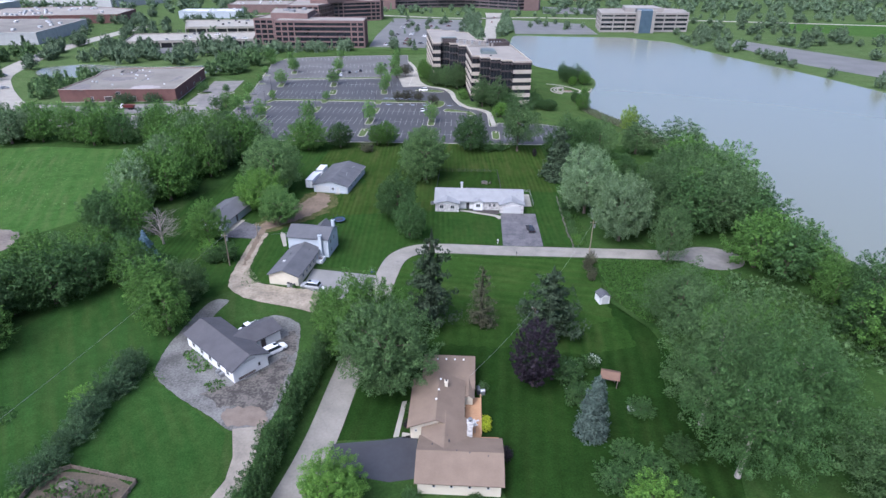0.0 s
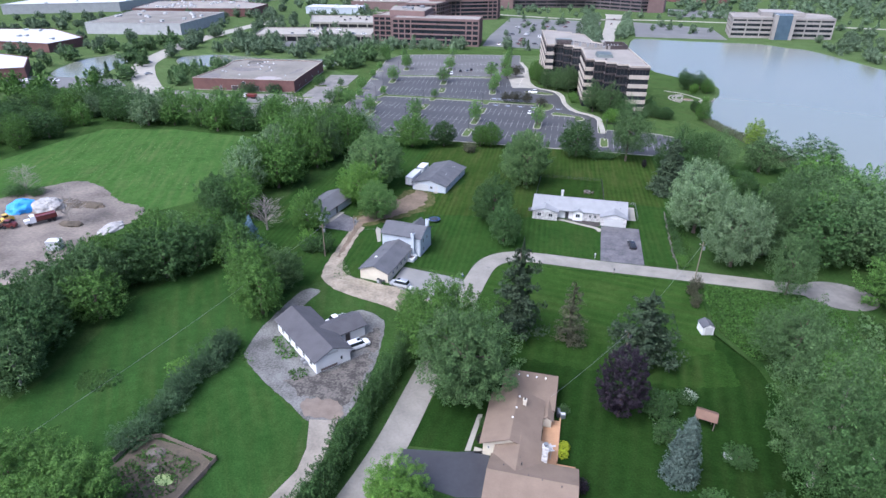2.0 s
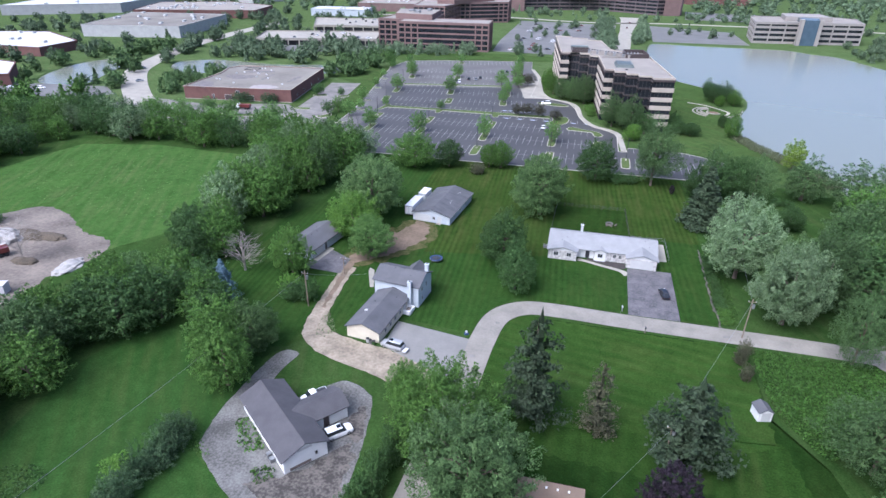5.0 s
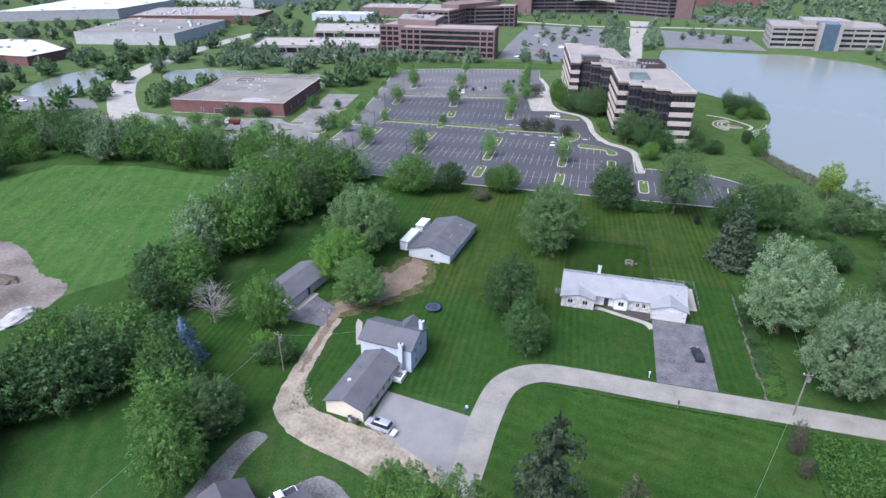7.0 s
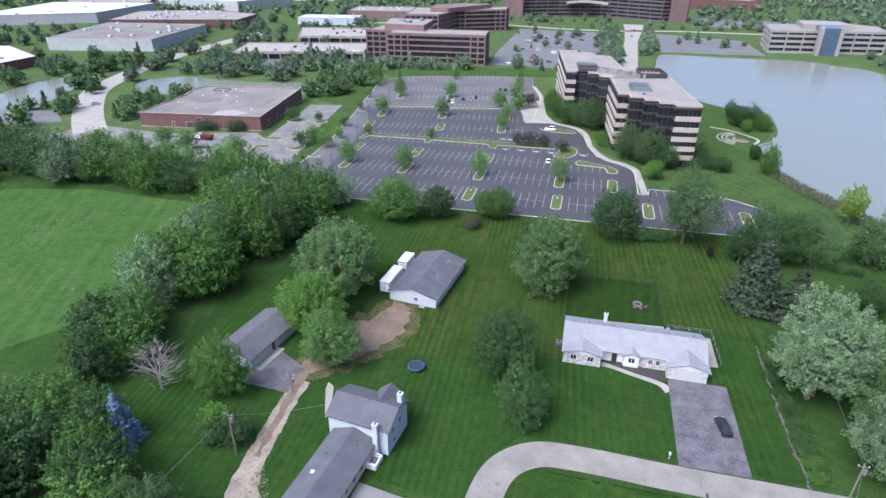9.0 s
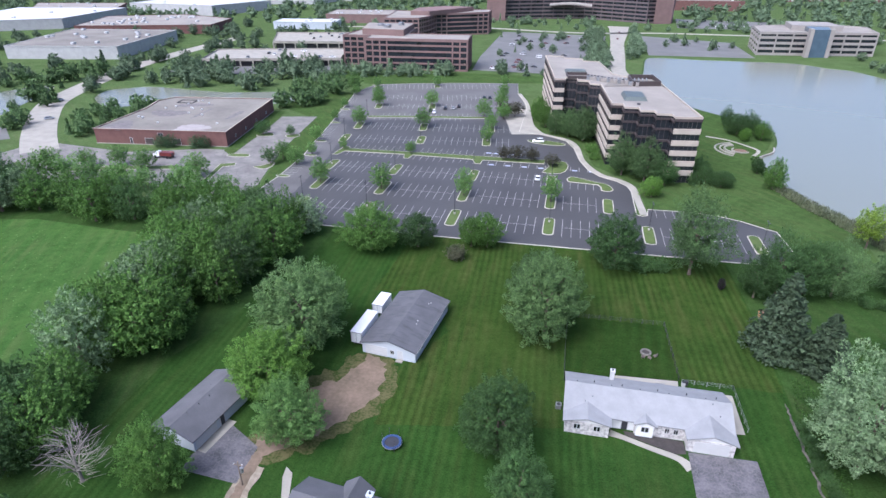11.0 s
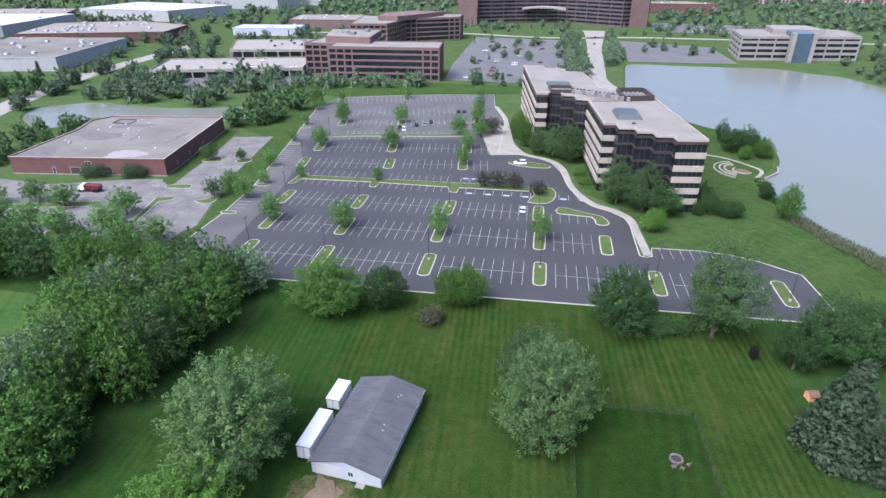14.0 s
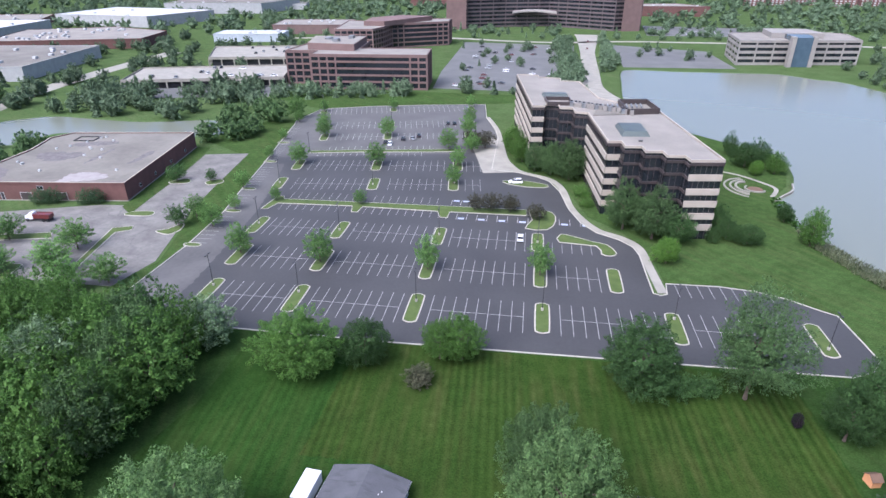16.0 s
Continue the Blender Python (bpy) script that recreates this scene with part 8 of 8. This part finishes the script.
def low_hall(name, label, pts, z, wall, roof, seed=1, units=10):
    h = thing(name, label, "warehouse")
    part("wall", poly(bmesh.new(), pts, 0, z), wall, h)
    part("roof", poly(bmesh.new(), grown(pts, -0.4), z - 0.1, z + 0.15), roof, h)
    part("parapet", band(bmesh.new(), pts, 0.6, z - 0.3, z + 0.5, True), wall, h)
    rng = random.Random(seed)
    xs, ys = [p[0] for p in pts], [p[1] for p in pts]
    made = 0
    while made < units:
        x, y = rng.uniform(min(xs), max(xs)), rng.uniform(min(ys), max(ys))
        if inside(x, y, grown(pts, -6)):
            part("roof_unit", B((x - 1.2, x + 1.2, y - 1.6, y + 1.6, z, z + 1.6)), TRIM, h)
            made += 1
    return h


low_hall("white_warehouse", "long white warehouse with a grey roof", [(-436, 466), (-352, 483), (-372, 585), (-470, 570)], 9, SIDING_GREY, FLAT_GREY, 1, 14)
low_hall("white_warehouse", "huge white roofed warehouse", [(-640, 570), (-545, 640), (-570, 770), (-700, 740)], 10, SIDING_GREY, WHITE_ROOF, 2, 4)
low_hall("white_warehouse", "huge white roofed warehouse", [(-600, 815), (-470, 800), (-440, 900), (-600, 930)], 12, SIDING_GREY, WHITE_ROOF, 3, 4)
low_hall("white_warehouse", "white warehouse with dark loading doors", [(-560, 980), (-420, 1000), (-400, 1100), (-580, 1080)], 14, SIDING_GREY, FLAT_GREY, 4, 6)
low_hall("brick_hall", "low red brick hall with pale roof units", [(-495, 600), (-372, 640), (-384, 700), (-460, 728), (-530, 690)], 8, BRICK, FLAT_ROOF, 5, 26)
low_hall("brick_hall", "low red brick hall with pale roof", [(-700, 760), (-600, 790), (-640, 860), (-760, 830)], 8, BRICK, FLAT_ROOF, 6, 8)
low_hall("white_roofed_hall", "low hall with a white roof and brick base", [(-440, 372), (-384, 372), (-386, 408), (-446, 442), (-496, 428)], 6, BRICK, WHITE_ROOF, 7, 5)
low_hall("white_roofed_hall", "low hall with a white roof", [(-345, 276), (-322, 292), (-350, 322), (-392, 330), (-410, 290)], 6, BRICK, WHITE_ROOF, 8, 5)
low_hall("brick_hall", "low brick hall with a pale roof", [(-300, 760), (-220, 770), (-230, 830), (-310, 820)], 9, BRICK_PINK, FLAT_ROOF, 9, 8)
low_hall("white_roofed_hall", "low grey hall among the trees", [(-330, 690), (-265, 700), (-270, 730), (-335, 722)], 7, SIDING_BLUE, WHITE_ROOF, 10, 4)
low_hall("white_roofed_hall", "low white roofed hall among the trees", [(-700, 400), (-560, 420), (-570, 500), (-710, 480)], 8, SIDING_GREY, WHITE_ROOF, 11, 6)


def parking_deck(pts, z, seed):
    h = thing("parking_deck", "pale concrete parking deck with cars on its top", "parking deck")
    part("deck_slab", poly(bmesh.new(), pts, z - 0.5, z), CONCRETE, h)
    part("parapet", band(bmesh.new(), pts, 0.4, z - 1.0, z + 0.9, True), CONCRETE, h)
    part("core", poly(bmesh.new(), grown(pts, -3), 0, z - 0.5), DARK_METAL, h)
    for i in range(len(pts)):
        a, b = Vector(pts[i]), Vector(pts[(i + 1) % len(pts)])
        n = max(1, round((b - a).length / 9))
        for j in range(n):
            p = a.lerp(b, j / n)
            part("column", B((p.x - 0.4, p.x + 0.4, p.y - 0.4, p.y + 0.4, 0, z - 0.5)), CONCRETE, h)
    rng = random.Random(seed)
    made = 0
    xs, ys = [p[0] for p in pts], [p[1] for p in pts]
    while made < 12:
        x, y = rng.uniform(min(xs), max(xs)), rng.uniform(min(ys), max(ys))
        if inside(x, y, grown(pts, -4)):
            c = car("sedan", x, y, 14 + 90 * rng.randrange(4), rng.choice((CAR_WHITE, CAR_BLACK, CAR_SILVER)), "car on the parking deck")
            c.location.z = z + 0.02
            made += 1


parking_deck([(-272, 468), (-178, 494), (-190, 540), (-286, 512)], 5.0, 1)
parking_deck([(-262, 556), (-190, 570), (-205, 630), (-286, 612)], 6.0, 2)
for i in range(7):
    x0 = 330 + 46 * i
    ap = thing("apartment_block", "red and white far apartment block among trees", "apartment building", pose(x0, 1250 + 18 * (i % 3), 0, 0, 0, -12 + 5 * (i % 3)))
    part("wall", B((-16, 16, -8, 8, 0, 17)), BRICK, ap)
    part("roof", gable(bmesh.new(), -16, 16, -8, 8, 17, 20, 0.5, 0.3, "u"), SHINGLE, ap)
    for k in range(5):
        for j in range(5):
            part("window", B((-14 + 6 * j, -11 + 6 * j, -8.25, -8.0, 1.2 + 3.3 * k, 2.9 + 3.3 * k)), TRIM, ap)


# ---- the lakeside amphitheatre ----
am = thing("amphitheatre", "curved pale stone seating steps on the office lawn", "amphitheatre", pose(55.2, 343.4, 0))
for k, r in enumerate((8.6, 6.7, 5.0)):
    part("seat_wall", band(bmesh.new(), [(r * 1.0 * math.cos(radians(a)), r * 1.15 * math.sin(radians(a))) for a in range(95, 251, 8)], 0.6, 0, 0.3 + 0.16 * k), CONCRETE, am)
part("stage", poly(bmesh.new(), ngon(2.6, 16, 1, -1), 0, 0.12), TERRACOTTA, am)
part("stage_wall", band(bmesh.new(), [(1 + 3.3 * math.cos(radians(a)), -1 + 3.3 * math.sin(radians(a))) for a in range(130, 330, 12)], 0.5, 0, 0.5), CONCRETE, am)
lane("lake_path", [(46, 362), (54, 358), (60, 351), (63.5, 344), (59.5, 335.5)], 1.4, CONCRETE, "pale lakeside path", "path", 0.05)
tagged(part("shore_wall", band(bmesh.new(), spline([(59.2, 331.6), (63.5, 337), (68.8, 343), (71, 350)], 5), 0.5, -0.6, 0.25), CONCRETE), "pale concrete wall along the lake shore", "wall", kind="structure")


# ---- far woods ----
ROADS = [[(-255, 285), (-225, 270), (-335, 600), (-350, 600)], [(5, 480), (32, 480), (42, 830), (8, 830)]]
HALLS = [[(-440, 455), (-345, 475), (-362, 590), (-480, 585)], [(-650, 560), (-535, 630), (-560, 780), (-710, 750)], [(-610, 800), (-460, 790), (-430, 910), (-610, 940)], [(-570, 970), (-410, 990), (-390, 1110), (-590, 1090)], [(-505, 592), (-362, 632), (-374, 708), (-460, 738), (-540, 696)],
         [(-710, 750), (-590, 780), (-630, 870), (-770, 840)], [(-450, 364), (-376, 364), (-378, 412), (-446, 450), (-506, 432)], [(-355, 266), (-312, 286), (-345, 330), (-400, 338), (-420, 284)], [(-310, 750), (-210, 760), (-220, 840), (-320, 830)], [(-340, 684), (-258, 694), (-262, 736), (-342, 728)],
         [(-715, 392), (-550, 412), (-560, 510), (-720, 490)], [(-282, 458), (-170, 486), (-182, 548), (-296, 520)], [(-270, 546), (-180, 560), (-196, 640), (-296, 620)], [(-190, 482), (-76, 484), (-80, 530), (-130, 560), (-190, 556)], [(-206, 615), (-145, 618), (-92, 690), (-94, 738), (-160, 738), (-206, 706)],
         [(-134, 822), (-50, 852), (60, 826), (104, 836), (104, 900), (20, 920), (-100, 910)], [(118, 608), (224, 622), (232, 700), (128, 690)], [(-222, 286), (-148, 294), (-156, 368), (-222, 362)]]
HALLS_W = HALLS + [[(216, 540), (236, 444), (268, 390), (312, 460), (244, 584)], [(340, 712), (530, 755), (570, 612), (395, 590), (322, 655)], grown(LAKE, 2), grown(POND, 2), grown(POND_WEST, 2)] + ROADS
# Most of these crowns take the leaf colour paled for haze.
far_wood("pond_trees", [(-300, 368), (-170, 410), (-150, 440), (-190, 470), (-300, 440)], 10, (8, 14), L_FAR_HAZE, "willowy trees round the small pond", 51, 0.55, 0.1, HALLS_W)
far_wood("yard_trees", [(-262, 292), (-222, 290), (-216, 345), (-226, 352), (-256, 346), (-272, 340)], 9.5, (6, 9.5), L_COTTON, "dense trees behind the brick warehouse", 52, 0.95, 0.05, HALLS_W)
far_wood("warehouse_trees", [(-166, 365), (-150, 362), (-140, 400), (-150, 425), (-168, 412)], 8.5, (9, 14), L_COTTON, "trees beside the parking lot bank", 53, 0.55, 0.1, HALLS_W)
far_wood("office_trees", [(-166, 452), (-134, 455), (-116, 461), (-98, 470), (-88, 480), (-92, 486), (-120, 484), (-150, 478), (-176, 468)], 6.5, (6, 11), L_FAR_HAZE, "dark trees and spruces before the brick offices", 70, 0.7, 0.4)
far_wood("office_trees", [(-180, 474), (-160, 482), (-86, 488), (-60, 486), (-10, 474), (-10, 482), (-60, 496), (-84, 492), (-160, 487), (-190, 500), (-198, 480)], 7, (4, 9), L_FAR_HAZE, "trees and shrubs before the brick offices", 54, 0.5, 0.3)
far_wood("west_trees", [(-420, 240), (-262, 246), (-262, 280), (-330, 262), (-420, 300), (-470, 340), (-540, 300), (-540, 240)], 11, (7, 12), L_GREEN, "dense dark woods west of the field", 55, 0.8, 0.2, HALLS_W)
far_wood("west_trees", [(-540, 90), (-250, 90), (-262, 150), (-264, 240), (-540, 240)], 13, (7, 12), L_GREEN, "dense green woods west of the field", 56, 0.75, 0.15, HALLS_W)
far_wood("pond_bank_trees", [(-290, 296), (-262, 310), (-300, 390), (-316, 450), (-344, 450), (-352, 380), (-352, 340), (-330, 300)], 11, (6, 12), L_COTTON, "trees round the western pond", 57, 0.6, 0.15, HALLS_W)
far_wood("estate_trees", [(-640, 300), (-350, 330), (-340, 470), (-345, 600), (-360, 720), (-560, 560), (-720, 540), (-760, 380)], 14, (6, 11), L_FAR_HAZE, "scattered trees between the warehouses", 58, 0.5, 0.15, HALLS_W)
far_wood("deck_trees", [(-310, 400), (-180, 440), (-170, 470), (-180, 640), (-260, 700), (-345, 640), (-330, 460)], 13, (6, 11), L_FAR_HAZE, "trees round the parking decks", 59, 0.45, 0.15, HALLS_W)
far_wood("causeway_trees", [(-16, 470), (12, 476), (8, 500), (10, 640), (10, 720), (-6, 720), (-4, 560), (-14, 500)], 7, (6, 11), L_FAR_HAZE, "trees along the causeway road", 60, 0.8, 0.1)
far_wood("causeway_trees", [(24, 560), (40, 590), (44, 720), (36, 740), (30, 640)], 8, (6, 10), L_FAR_HAZE, "trees along the causeway road", 61, 0.6, 0.1)
far_wood("lot_trees", [(-84, 505), (0, 505), (10, 710), (-88, 715)], 20, (4, 7), L_FAR_HAZE, "small trees among the parked cars", 62, 0.42, 0.1)
far_wood("lot_trees", [(46, 600), (122, 604), (122, 690), (46, 715)], 20, (5, 9), L_FAR_HAZE, "small trees in the lakeside lot", 63, 0.5, 0.1)
far_wood("street_trees", [(-340, 700), (-100, 757), (0, 742), (110, 758), (300, 748), (520, 712), (520, 790), (110, 830), (60, 826), (-50, 840), (-100, 826), (-340, 800)], 13, (5, 10), L_FAR_HAZE, "trees along the office park street", 64, 0.42, 0.2, HALLS_W)
far_wood("east_shore_trees", [(178, 560), (202, 482), (226, 424), (243, 364), (262, 320), (330, 330), (310, 430), (270, 560), (232, 640), (200, 620)], 11, (5, 10), L_FAR_HAZE, "trees along the far lake shore", 65, 0.5, 0.1, HALLS_W)
far_wood("east_woods", [(232, 640), (340, 330), (900, 300), (900, 720), (520, 712), (240, 742)], 17, (6, 12), L_FAR_HAZE, "woods beyond the lake", 66, 0.36, 0.1, HALLS_W, 1.1)
far_wood("far_woods", [(-1500, 730), (-330, 740), (-110, 850), (-100, 930), (110, 930), (110, 860), (240, 800), (1200, 720), (1500, 1500), (-1500, 1500)], 22.5, (8, 14), L_FAR_HAZE, "far green woods and gardens", 67, 0.62, 0.08, HALLS_W, 1.1, FAR)
far_wood("far_woods", [(-2600, 1500), (2600, 1500), (2800, 2900), (-2800, 2900)], 54, (11, 18), L_FAR_HAZE, "far green woods on the horizon", 68, 0.55, 0.0, (), 1.9, FAR)
far_wood("far_woods", [(-1700, 300), (-720, 300), (-770, 720), (-1700, 720)], 24, (8, 13), L_FAR_HAZE, "far green woods beyond the warehouses", 69, 0.5, 0.05, HALLS_W, 1.1, FAR)
far_rng = random.Random(12)
for i in range(26):
    x, y = far_rng.uniform(-900, 900), far_rng.uniform(1020, 1500)
    if 300 < x < 640 and y < 1350:
        continue
    low_hall("far_hall", "far low pale roofed hall among trees", [(x, y), (x + far_rng.uniform(50, 110), y + 4), (x + 60, y + far_rng.uniform(40, 60)), (x - 4, y + 44)], far_rng.uniform(7, 14), far_rng.choice((BRICK, SIDING_GREY, BRICK_PINK)), far_rng.choice((WHITE_ROOF, FLAT_ROOF, FLAT_GREY)), i, 3)
